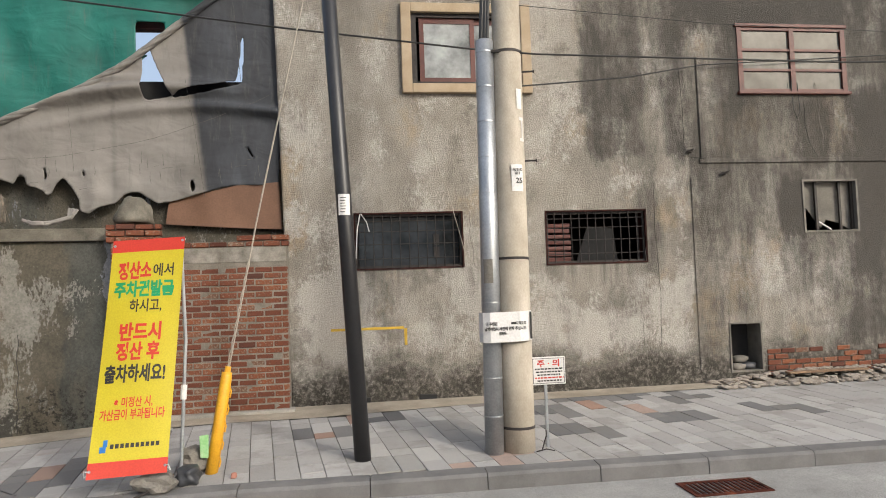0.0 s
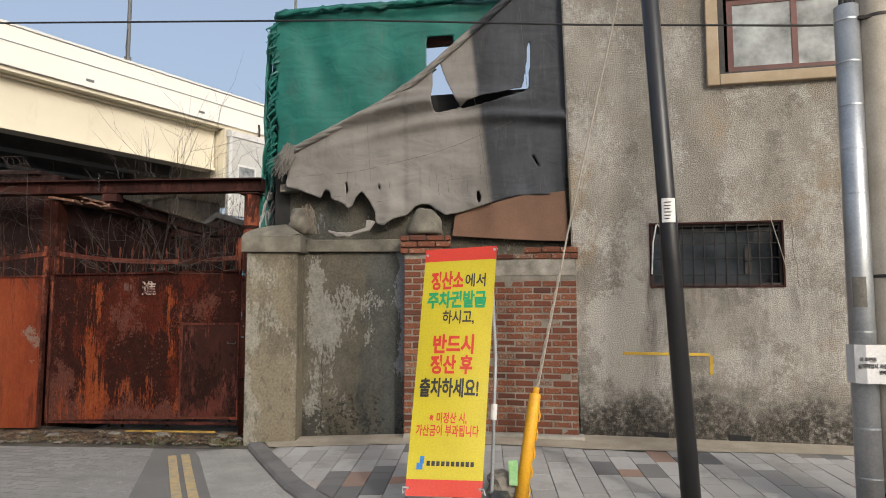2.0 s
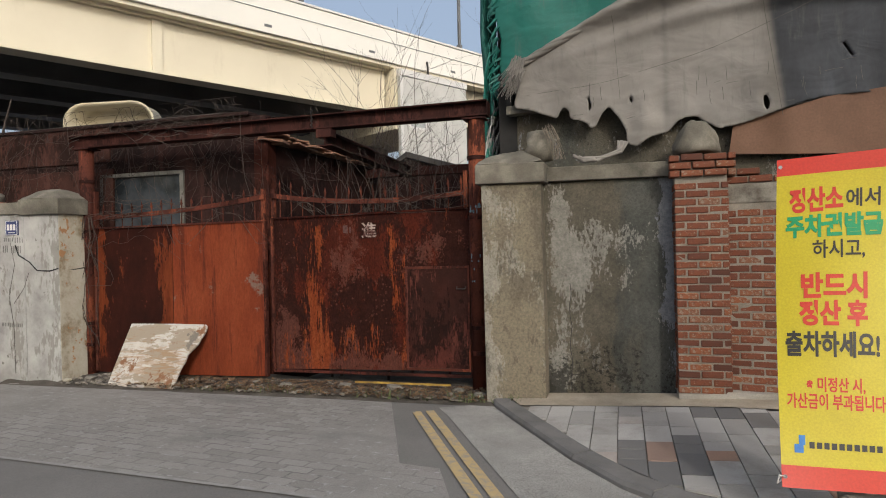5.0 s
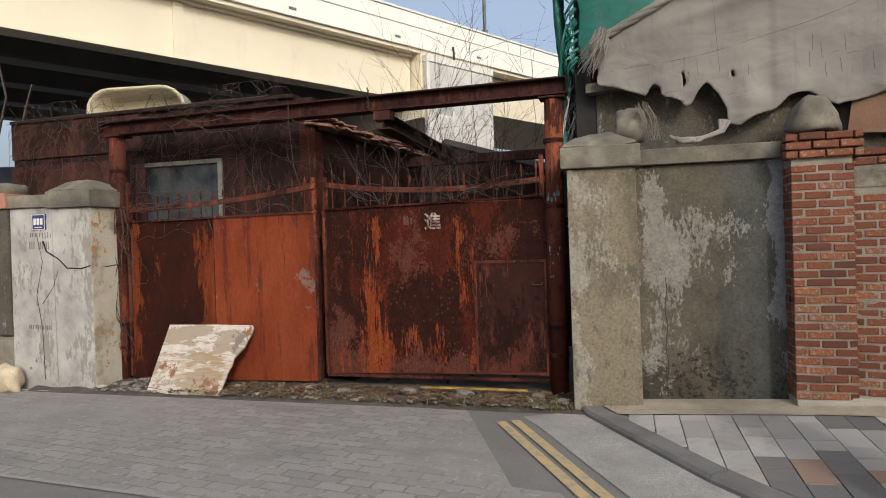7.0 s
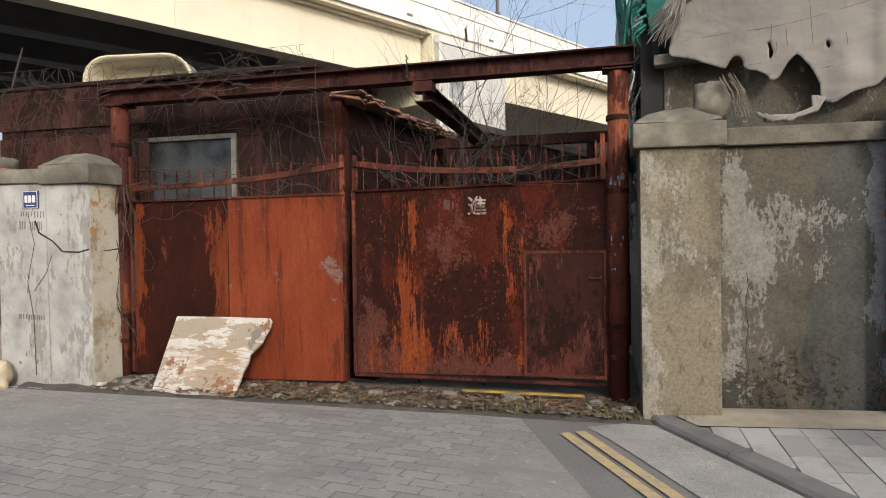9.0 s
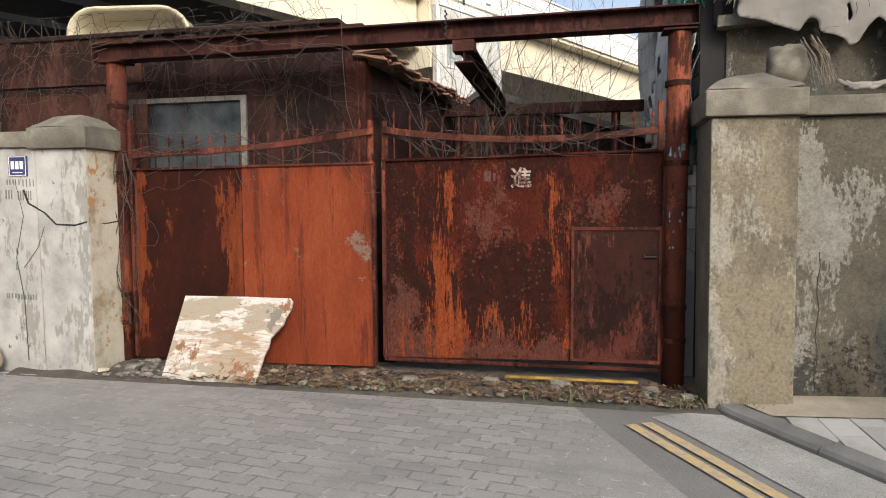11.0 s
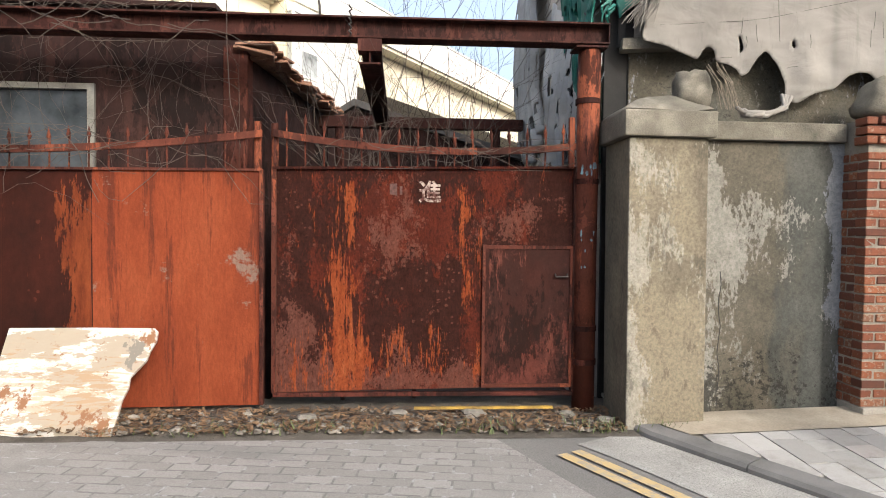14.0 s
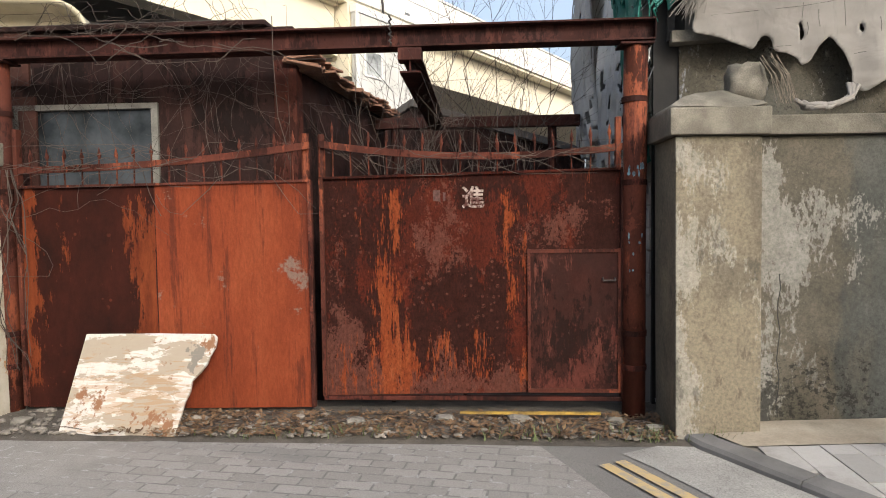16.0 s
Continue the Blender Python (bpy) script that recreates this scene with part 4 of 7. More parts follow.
# ---- the roughcast building ----
def wall_with_holes(x0, x1, z0, z1, y0, y1, holes):
    xs = sorted({x0, x1, *[h[0] for h in holes], *[h[1] for h in holes]})
    zs = sorted({z0, z1, *[h[2] for h in holes], *[h[3] for h in holes]})
    bm = bmesh.new()
    for a, b in zip(xs, xs[1:]):
        for c, d in zip(zs, zs[1:]):
            if not any(h[0] <= a and b <= h[1] and h[2] <= c and d <= h[3] for h in holes):
                bx(bm, a, b, y0, y1, c, d)
    bmesh.ops.remove_doubles(bm, verts=bm.verts, dist=1e-4)
    return bm


FY = 8.045
OPEN = {"A": (2.33, 3.76, 3.95, 4.88), "B": (6.82, 8.40, 3.88, 4.77), "v1": (1.56, 2.90, 1.62, 2.30), "v2": (4.01, 5.35, 1.61, 2.28), "C": (7.66, 8.44, 1.95, 2.63), "hole": (6.47, 6.90, 0.11, 0.73)}
bm = wall_with_holes(0.76, 16.0, -0.5, 7.4, FY, FY + 0.28, list(OPEN.values()))
for v in bm.verts:
    if v.co.x < 0.77:
        v.co.x -= 0.024 * v.co.z
wall_s = tagged(part("wall_street", bm, STUCCO), "grey-beige roughcast building wall, sooty and water-stained", "wall", kind="structure")
bm = box(0.5, 0.76, FY + 0.02, 14.0, -0.5, 7.4)
for v in bm.verts:
    v.co.x -= 0.024 * v.co.z - (0.24 if v.co.x < 0.6 else 0)
tagged(part("wall_side", bm, STUCCO), "roughcast side wall of the grey building", "wall", kind="structure")
# room surfaces carry the indoor shade in their colour
tagged(part("wall_inner", box(0.9, 16.0, FY + 1.5, FY + 1.6, -0.4, 7.3), DARKIN), "inner wall behind the barred openings, painted as dark shade", "wall", kind="structure")
tagged(part("floor_inner", box(0.9, 16.0, FY + 0.28, FY + 1.5, 0.05, 0.1), DARKIN), "floor inside the building, painted as dark shade", "floor", kind="structure")
tagged(part("floor_upper", box(0.9, 16.0, FY + 0.28, FY + 1.5, 3.3, 3.4), DARKIN), "upper floor inside the building, painted as dark shade", "floor", kind="structure")
tagged(part("ceiling", box(0.6, 16.0, FY, 14.0, 7.4, 7.5), CEMENT), "flat concrete roof slab of the building", "ceiling", kind="structure")
# ledge, seams and plaster edge on the eastern half
bm = box(6.16, 16.0, FY - 0.02, FY + 0.01, 2.90, 2.955, 0.006)
part("trim_ledge", jitter(bm, 0.006, 3), STUCCO, wall_s)
part("trim_rib", jitter(box(6.18, 6.235, FY - 0.022, FY + 0.01, 2.96, 4.35, 0.006), 0.006, 3), STUCCO, wall_s)
part("trim_rib", jitter(box(6.02, 6.06, FY - 0.012, FY + 0.01, 0.15, 2.7, 0.005), 0.006, 3), STUCCO, wall_s)
bm = bmesh.new()
for (a, b) in (((5.42, 3.1), (5.35, 1.55)), ((7.95, 4.0), (8.0, 3.05)), ((5.25, 1.1), (5.3, 0.05)), ((3.0, 2.3), (3.05, 1.6))):
    tube(bm, [(a[0] + (b[0] - a[0]) * t / 9 + rng.uniform(-.02, .02), FY - 0.001, a[1] + (b[1] - a[1]) * t / 9) for t in range(10)], 0.004, 4)
part("crack", bm, DARKCEM, wall_s, "dark hairline crack in the roughcast")
bm = box(1.23, 2.13, FY - 0.006, FY + 0.002, 0.865, 0.895)
bx(bm, 2.13, 2.165, FY - 0.006, FY + 0.002, 0.66, 0.87)
part("painted_mark", jitter(bm, 0.01, 9), plainish("yellow_spray", (0.42, 0.27, 0.03), (0.6, 0.4, 0.04), 12, 0.8), wall_s, "yellow painted line with a downward tick")
# raised near-black blocks draw the shade of gaps at the wall foot
for (a, b) in ((1.35, 1.7), (2.3, 2.52)):
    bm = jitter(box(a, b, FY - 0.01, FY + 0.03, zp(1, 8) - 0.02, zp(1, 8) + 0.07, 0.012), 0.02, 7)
    part("foot_gap", bm, DARKIN, wall_s, "near-black block painting a shaded gap at the wall foot")


def reveal(parent, o, depth, mat, t=0.03):
    """Lining of an opening."""
    x0, x1, z0, z1 = o
    bm = bmesh.new()
    bx(bm, x0 - t, x0 + 0.002, FY - 0.012, FY + depth, z0 - t, z1 + t)
    bx(bm, x1 - 0.002, x1 + t, FY - 0.012, FY + depth, z0 - t, z1 + t)
    bx(bm, x0, x1, FY - 0.012, FY + depth, z1 - 0.002, z1 + t)
    bx(bm, x0, x1, FY - 0.014, FY + depth, z0 - t, z0 + 0.002)
    return part("reveal", bm, mat, parent)


def barred_opening(name, o, label):
    w = thing(name, label, "barred window")
    tagged(w, kind="structure")
    x0, x1, z0, z1 = o
    reveal(w, o, 0.2, BEAM, 0.018)
    f = part("frame", bx(bx(bx(bx(bmesh.new(), x0, x1, FY + 0.03, FY + 0.06, z0, z0 + 0.03), x0, x1, FY + 0.03, FY + 0.06, z1 - 0.03, z1), x0, x0 + 0.025, FY + 0.03, FY + 0.06, z0 + .03, z1 - .03), x1 - 0.025, x1, FY + 0.03, FY + 0.06, z0 + .03, z1 - .03), DARKSTEEL, w)
    n = 12
    for i in range(1, n):
        x = x0 + (x1 - x0) * i / n
        part("bar", tube(bmesh.new(), [(x, FY + 0.015, z0 + 0.01), (x + rng.uniform(-.006, .006), FY + 0.012, (z0 + z1) / 2), (x, FY + 0.02, z1 - 0.01)], 0.0065, 6), DARKSTEEL, f)
    for z in (z0 + 0.12, z0 + 0.3, z0 + 0.46, z1 - 0.09):
        part("bar", tube(bmesh.new(), [(x0 + .01, FY + 0.026, z), (x1 - .01, FY + 0.026, z)], 0.006, 6), DARKSTEEL, f)
    return w


w1 = barred_opening("window_1", OPEN["v1"], "dark low window behind a rusty iron grille")
part("pane", box(1.6, 2.88, FY + 0.14, FY + 0.15, 1.65, 2.27), GLASS_DARK, w1)
bm = bmesh.new()
for z in (1.84, 2.0):
    bx(bm, 2.55, 2.62, FY + 0.12, FY + 0.14, z - .1, z + .04)
part("mullion", bm, DARKSTEEL, w1)
bm = bmesh.new()
tube(bm, [(1.62, FY - .02, 2.3), (1.58, FY - .03, 2.1), (1.56, FY - .02, 1.75)], 0.008, 5)
tube(bm, [(1.63, FY - .02, 2.31), (1.7, FY - .03, 2.2), (1.73, FY - .02, 2.08)], 0.006, 5)
part("rag", bm, WHITEPL, w1, "pale twisted rag tied to the grille")
w2 = barred_opening("window_2", OPEN["v2"], "low opening behind a rusty iron grille with stored boards")
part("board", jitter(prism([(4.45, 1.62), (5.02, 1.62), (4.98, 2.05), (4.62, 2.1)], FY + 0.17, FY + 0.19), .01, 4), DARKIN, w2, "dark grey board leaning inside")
for z in range(7):
    part("slat", jitter(box(4.04, 4.36, FY + 0.12, FY + 0.2, 1.64 + z * 0.075, 1.69 + z * 0.075, 0.006), 0.012, 6, z), REDWOOD, w2)

# upper window in a beige surround
wA = tagged(thing("window_3", "red-brown sliding window in a beige plaster surround", "window"), kind="structure")
x0, x1, z0, z1 = OPEN["A"]
for n, b in (("surround_side", (x0 - 0.13, x0, FY - 0.06, FY + 0.1, z0 - 0.12, z1 + 0.12)), ("surround_side", (x1, x1 + 0.13, FY - 0.06, FY + 0.1, z0 - 0.12, z1 + 0.12)), ("surround_head", (x0, x1, FY - 0.06, FY + 0.1, z1, z1 + 0.12)), ("sill", (x0, x1, FY - 0.07, FY + 0.12, z0 - 0.12, z0))):
    part(n, box(*b, 0.012), BEIGEFR, wA)
part("frame", bx(bx(bx(bx(bmesh.new(), x0, x0 + .07, FY + .0, FY + .1, z0, z1), x1 - .07, x1, FY + .0, FY + .1, z0, z1), x0 + .07, x1 - .07, FY, FY + .1, z1 - .05, z1), x0 + .07, x1 - .07, FY, FY + .1, z0, z0 + .04), DARKSTEEL, wA)
for a, b, y in ((2.44, 3.16, 0.03), (3.04, 3.69, 0.06)):
    s = part("sash", bx(bx(bx(bx(bmesh.new(), a, a + .06, FY + y, FY + y + .03, z0 + .04, z1 - .05), b - .06, b, FY + y, FY + y + .03, z0 + .04, z1 - .05), a + .06, b - .06, FY + y, FY + y + .03, z1 - .12, z1 - .05), a + .06, b - .06, FY + y, FY + y + .03, z0 + .04, z0 + .1), REDWOOD, wA)
    part("pane", box(a + .06, b - .06, FY + y + .01, FY + y + .016, z0 + .1, z1 - .12), GLASS_PALE, s)

# eastern upper window: a grid of six
wB = tagged(thing("window_4", "red-brown window with six mottled reflecting panes", "window"), kind="structure")
x0, x1, z0, z1 = OPEN["B"]
xm = (x0 + x1) / 2
bm = bmesh.new()
for b in ((x0 - .02, x0 + .05), (x1 - .05, x1 + .02), (xm - .035, xm + .035)):
    bx(bm, *b, FY - .015, FY + .05, z0, z1)
for z in (z0, z0 + .28, z0 + .56, z1 - .04):
    for b in ((x0 + .05, xm - .035), (xm + .035, x1 - .05)):
        bx(bm, *b, FY - .01, FY + .045, z, z + .035)
part("frame", bm, REDWOOD, wB)
for b in ((x0 + .05, xm - .035), (xm + .035, x1 - .05)):
    for z in (z0 + .035, z0 + .315, z0 + .595):
        part("pane", box(*b, FY + .015, FY + .02, z, z + .25), m_glass("mottled_grey_glass", (0.05, 0.05, 0.047), 0.04) if z == z0 + .035 and b[0] < xm else bpy.data.materials["mottled_grey_glass"], wB)
part("sill", box(x0 - .05, x1 + .05, FY - .05, FY + .02, z0 - .045, z0 - .003, .008), REDWOOD, wB)
part("lintel", box(x0 - .05, x1 + .05, FY - .03, FY + .02, z1 + .003, z1 + .05, .008), REDWOOD, wB)

# small broken window
wC = tagged(thing("window_5", "small broken window with boards behind its frame", "window"), kind="structure")
x0, x1, z0, z1 = OPEN["C"]
reveal(wC, OPEN["C"], 0.12, DARKCEM, 0.025)
bm = bmesh.new()
for b in ((x0, x0 + .04), (x1 - .04, x1), (x0 + .2, x0 + .235), (x1 - .22, x1 - .19)):
    bx(bm, *b, FY + .05, FY + .08, z0, z1)
part("frame", bm, DARKSTEEL, wC)
part("sheet", jitter(prism([(x0 + .02, z1), (x1 - .02, z1), (x1 - .02, z0), (x1 - .2, z0 + .1), (x1 - .4, z0 + .16), (x0 + .3, z0 + .04), (x0 + .02, z0 + .42)], FY + .1, FY + .11), .01, 4), DARKCEM, wC, "stained pale sheet with its lower corner gone")
part("slat", tube(bmesh.new(), [(x0 + .25, FY + .06, z0 + .12), (x0 + .42, FY + .05, z0 + .01)], .012, 5), WHITEPL, wC)
# hatch at the foot of the wall with sacks
wD = tagged(thing("hatch_opening", "square concrete-lined hatch at the foot of the wall", "hatch"), kind="structure")
reveal(wD, OPEN["hole"], 0.3, DARKCEM, 0.02)
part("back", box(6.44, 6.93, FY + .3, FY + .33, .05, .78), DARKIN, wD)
for q, (x, y, z) in enumerate(((6.6, FY + .1, .15), (6.75, FY + .12, .16), (6.66, FY + .14, .25))):
    tagged(part("sack", lump(bmesh.new(), (x, y, z), (.13, .1, .055), q + 3, 2, .3), SLUMP if q == 1 else DARKCEM, None, "", True), "crumpled grey sack stuffed in the wall hatch", "sack", "sacks in the hatch")
# iron stubs
for x, z in ((6.04, 3.07), (6.52, 2.77)):
    tagged(part("iron_stub", bx(tube(bmesh.new(), [(x - .07, FY - .05, z - .03), (x, FY - .08, z), (x + .06, FY + .02, z + .02)], .014, 6), x - .05, x + .01, FY - .06, FY + .01, z - .03, z + .0), DARKSTEEL), "rusty iron stub sticking out of the roughcast wall", "iron stub", "iron stubs")

# ---- brick pier and infill ----
COURSE, BLEN = 0.0735, 0.205
BRICKS = {}


def brick_mesh(w, d, h=0.0595):
    key = round(w, 2), round(d, 2), rng.randrange(4)
    if key not in BRICKS:
        bm = box(-w / 2, w / 2, -d / 2, d / 2, 0, h, 0.006, 1)
        jitter(bm, 0.006, 17, w + 3 * key[2])
        me = bpy.data.meshes.new("brick")
        bm.to_mesh(me)
        bm.free()
        me.materials.append(BRICK)
        BRICKS[key] = me
    return BRICKS[key]


def lay(parent, m, x0, x1, z0, z1, y, d=0.12, drop=0.0, shift=0, ragged=0.0):
    """Courses of bricks on a face at y, in the frame m."""
    n = int((z1 - z0) / COURSE + 0.01)
    for c in range(n):
        x = x0 - (BLEN * 0.5 if (c + shift) % 2 else 0)
        while x < x1 - 0.03:
            a, b = max(x, x0), min(x + BLEN - 0.014, x1)
            x += BLEN
            if b - a < 0.04 or rng.random() < drop or (ragged and c >= n - 2 and rng.random() < ragged):
                continue
            o = new("brick", brick_mesh(b - a, d))
            o.parent = parent
            o.matrix_basis = m @ pose((a + b) / 2, y + d / 2 + rng.uniform(-0.006, 0.006), z0 + c * COURSE + rng.uniform(-.003, .003), rng.uniform(-1, 1), rng.uniform(-0.6, 0.6), rng.uniform(-1, 1))


pier_b = tagged(thing("wall_brick_pier", "red brick pier with a projecting brick head", "brick pier"), kind="structure")
def in_b(bm):
    """Moves a mesh from the boundary frame into the world."""
    bmesh.ops.transform(bm, matrix=BM, verts=bm.verts)
    return bm


part("core", in_b(bx(bmesh.new(), 2.085, 2.54, -0.562, -0.14, -0.3, 2.2)), MORTAR, pier_b)
part("plinth", in_b(jitter(box(2.08, 2.66, -0.6, -0.2, -0.3, -0.03, .015), .012, 5)), CEMENT, pier_b)
infill = tagged(thing("wall_brick_infill", "red brick wall patched with grey mortar beside the tall building", "brick wall"), kind="structure")
IY = 7.86
part("core", box(-0.86, 0.74, IY + 0.006, IY + 0.2, -0.3, 1.99), MORTAR, infill)
part("band", jitter(box(-0.86, 0.73, IY - 0.006, IY + 0.05, 1.74, 1.92, .01), .01, 5), plainish("stained_cement", (.09, .078, .06), (.36, .335, .29), 4.5, .93, 0, .5, 60, .008), infill, "patchy white render band below the top course")
part("plinth", jitter(box(-0.8, 0.8, IY - 0.09, IY + 0.1, -0.3, 0.0, .02), .015, 4), CEMENT, infill)

# ---- rendered boundary wall and right pier ----
bw = tagged(part("wall_boundary", jitter(box(0.82, 2.09, -0.30, -0.02, -0.4, 2.04, .012), .006, 2), RENDER), "damp dark rendered boundary wall with flaking white paint", "wall", kind="structure")
bw.matrix_basis = BM
part("coping", jitter(box(0.824, 2.06, -0.36, 0.04, 2.043, 2.19, .012), .008, 3), CAP, bw, "cement coping")
part("crack", tube(bmesh.new(), [(1.07 + .012 * math.sin(i * 1.9), -.3005, 1.0 - .11 * i) for i in range(11)], .004, 4), DARKIN, bw, "thin dark crack in the render")


def gate_pier(name, u0, u1, v0, v1, top, front, side, label):
    p = tagged(thing(name, label, "gate pier"), kind="structure")
    p.matrix_basis = BM
    bm = box(u0, u1, v0, v1, -0.45, top, .012)
    for v in bm.verts:
        t = 1 - (v.co.z + 0.2) / 2.3
        v.co.x += (-0.018 if v.co.x < (u0 + u1) / 2 else 0.0) * t * 0 + 0.02 * t
    s = part("shaft", jitter(bm, .008, 2.5), [front, side], p)
    for f in s.data.polygons:
        if side is not front and abs(f.normal.x) > 0.7:
            f.material_index = 1
    c = part("cap", jitter(box(u0 - .05, u1 + .05, v0 - .05, v1 + .05, top + .003, top + .2, .014), .006, 3), CAP, p)
    bm = bmesh.new()
    e = [(-.035, 0.003), (-.01, .03), (.1, .10), (.2, .145)]
    rings = []
    for d, h in e:
        rings.append([bm.verts.new((x, y, top + .2 + h)) for x, y in ((u0 + d, v0 + d), (u1 - d, v0 + d), (u1 - d, v1 - d), (u0 + d, v1 - d))])
    for a, b in zip(rings, rings[1:]):
        for k in range(4):
            bm.faces.new((a[k], a[(k + 1) % 4], b[(k + 1) % 4], b[k]))
    bm.faces.new(rings[-1])
    bm.faces.new(rings[0][::-1])
    bmesh.ops.subdivide_edges(bm, edges=bm.edges[:], cuts=3, use_grid_fill=True)
    part("cap_mound", jitter(bm, .02, 5), CAP, p, "", True)
    return p


gate_pier("pier_right", 0.212, 0.82, -0.56, 0.0, 2.02, PIER, PIER, "weathered cement-rendered gate pier with a domed cap")
pl = gate_pier("pier_left", -5.80, -5.26, -0.50, 0.05, 1.93, WHITEWALL, CREAM, "white-painted gate pier with a cracked peeling side")
tagged(part("wall_left", jitter((box(-6.45, -5.80, -0.495, -0.2, -0.45, 1.95, .012)), .008, 2.5), WHITEWALL), "flaking white rendered wall beside the gate pier", "wall", kind="structure").matrix_basis = BM
wl = bpy.data.objects["wall_left"]
part("coping", jitter(box(-6.45, -5.85, -0.53, -0.1, 1.953, 2.1, .012), .01, 3), CAP, wl)
bm = tube(bmesh.new(), [(-5.95, -.5, 1.55), (-5.9, -.5, 1.42), (-5.72, -.502, 1.33), (-5.6, -.502, 1.22), (-5.4, -.502, 1.21), (-5.27, -.5, 1.24), (-5.255, -.3, 1.22), (-5.255, -.1, 1.24)], .009, 5)
part("crack", bm, DARKIN, wl, "deep dark crack across the render")
p2 = tagged(part("pier_far_left", jitter(box(-7.0, -6.45, -0.52, -0.1, 0.42, 1.95, .012), .01, 2), RENDER), "stained rendered pier on an exposed brick foot", "pier", kind="structure")
p2.matrix_basis = BM
part("cap", jitter(box(-7.05, -6.44, -0.56, 0.0, 1.953, 2.14, .015), .012, 3), TERRA, p2)
part("cap_mound", lump(bmesh.new(), (-6.72, -.28, 2.17), (.26, .24, .14), 5, 3, .2), CAP, p2, "", True)
part("core", box(-6.98, -6.47, -0.47, -0.1, -0.45, .417), MORTAR, p2)
tagged(part("wall_far_left", jitter(box(-13.0, -7.0, -0.45, -0.15, -0.45, 1.9, .012), .01, 2), RENDER), "dark stained boundary wall", "wall", kind="structure").matrix_basis = BM
tagged(part("stone", in_b(lump(bmesh.new(), (-6.32, -0.68, -0.08), (.19, .13, .2), 9, 3, .35)), plainish("buff_stone", (.46, .38, .26), (.6, .52, .38), 6, .95, 0, .6, 40, .01), None, "", True), "buff guard stone at the foot of the white wall", "stone")

# ---- shed behind the gate ----
SV = 0.5
bm = wall_with_holes(-7.5, -2.87, -0.4, 3.2, SV, SV + 0.12, [(-5.51, -4.16, 1.75, 2.52)])
sh = tagged(part("shed_wall", bm, SHED), "dark brown painted shed wall overgrown with dry vines", "wall", kind="structure")
sh.matrix_basis = BM
part("cladding", bx(bx(bmesh.new(), -7.5, -5.35, SV - .03, SV - .002, 2.72, 3.25), -7.5, -5.3, SV - .03, SV - .002, 1.0, 2.62), SHEDB, sh, "red-brown painted block courses with a dark slot")
part("fascia", jitter(box(-7.5, -3.1, SV - .06, SV + .3, 3.203, 3.25, .01), .02, 1.5), SHED, sh, "sagging roof edge")
part("corner_post", box(-3.05, -2.84, SV - .02, SV + .19, -0.4, 2.9, .006), RUST_P, sh, "rust-orange sheet metal corner post")
tagged(part("shed_roof", (box(-7.55, -3.5, SV + .02, 2.2, 3.255, 3.28)), ROOFGREY), "low dark shed roof", "roof", kind="structure").matrix_basis = BM
bm = bmesh.new()
q = [(-2.86, SV), (-2.5, 3.6), (-2.62, 3.62), (-2.98, SV + .02)]
a = [bm.verts.new((*p, -.4)) for p in q]
b = [bm.verts.new((*p, 2.82)) for p in q]
bm.faces.new(a), bm.faces.new(b)
for k in range(4):
    bm.faces.new((a[k], a[(k + 1) % 4], b[(k + 1) % 4], b[k]))
tagged(part("shed_side_wall", bm, SHED), "dark brown shed side wall facing the yard", "wall", kind="structure").matrix_basis = BM
ww = tagged(thing("window_6", "aluminium-framed shed window with dark reflecting glass", "window"), kind="structure")
ww.matrix_basis = BM
part("pane", box(-5.48, -4.19, SV + .03, SV + .036, 1.78, 2.49), GLASS_DARK, ww)
bm = bmesh.new()
for b in ((-5.53, -5.47, 1.75, 2.54), (-4.2, -4.14, 1.75, 2.54)):
    bx(bm, b[0], b[1], SV - .03, SV + .06, b[2], b[3])
bx(bm, -5.47, -4.2, SV - .03, SV + .06, 2.49, 2.54)
bx(bm, -5.47, -4.2, SV - .03, SV + .06, 1.75, 1.79)
part("frame", bm, plainish("dull_aluminium", (.13, .125, .11), (.24, .235, .21), 5, .6, .3), ww)
# broken tiles along the side eave
tl = tagged(thing("roof_edge", "broken stepped clay tiles along the shed eave", "roof tiles"), kind="structure")
tl.matrix_basis = BM
for k in range(17):
    t = k / 16
    for s in range(3):
        o = part("roof_tile", jitter(box(-.16, .16, -.13, .13, -.012, .012, .004, 1), .012, 9, k + s), TILE, tl)
        o.matrix_basis = pose(-2.83 + .34 * t + rng.uniform(-.05, .09), .55 + 3.0 * t + rng.uniform(-.05, .05), 2.84 + .035 * s + rng.uniform(-.01, .02), rng.uniform(-6, 6), rng.uniform(-4, 12), rng.uniform(-12, 12))

# ---- rear yard ----
yb = thing("yard_frame", "maroon steel frame at the back of the yard", "steel frame", BM)
part("beam", box(-2.6, .1, 3.1, 3.25, 2.62, 2.76, .006), BEAM, yb)
part("post", tube(bmesh.new(), [(-.25, 3.18, -.4), (-.25, 3.18, 2.62)], .06, 10), BEAM, yb)
part("post", tube(bmesh.new(), [(-2.3, 3.18, -.4), (-2.3, 3.18, 2.62)], .06, 10), BEAM, yb)
rs = tagged(part("lean_to_roof", jitter((prism([(-2.9, 2.75), (-2.2, 3.2), (.3, 2.45), (.3, 2.35), (-2.2, 3.1), (-2.9, 2.65)], 4.2, 8.0)), .01, 1), ROOFGREY), "dark sheet roof of a low house behind the yard", "roof", kind="structure")
rs.matrix_basis = BM
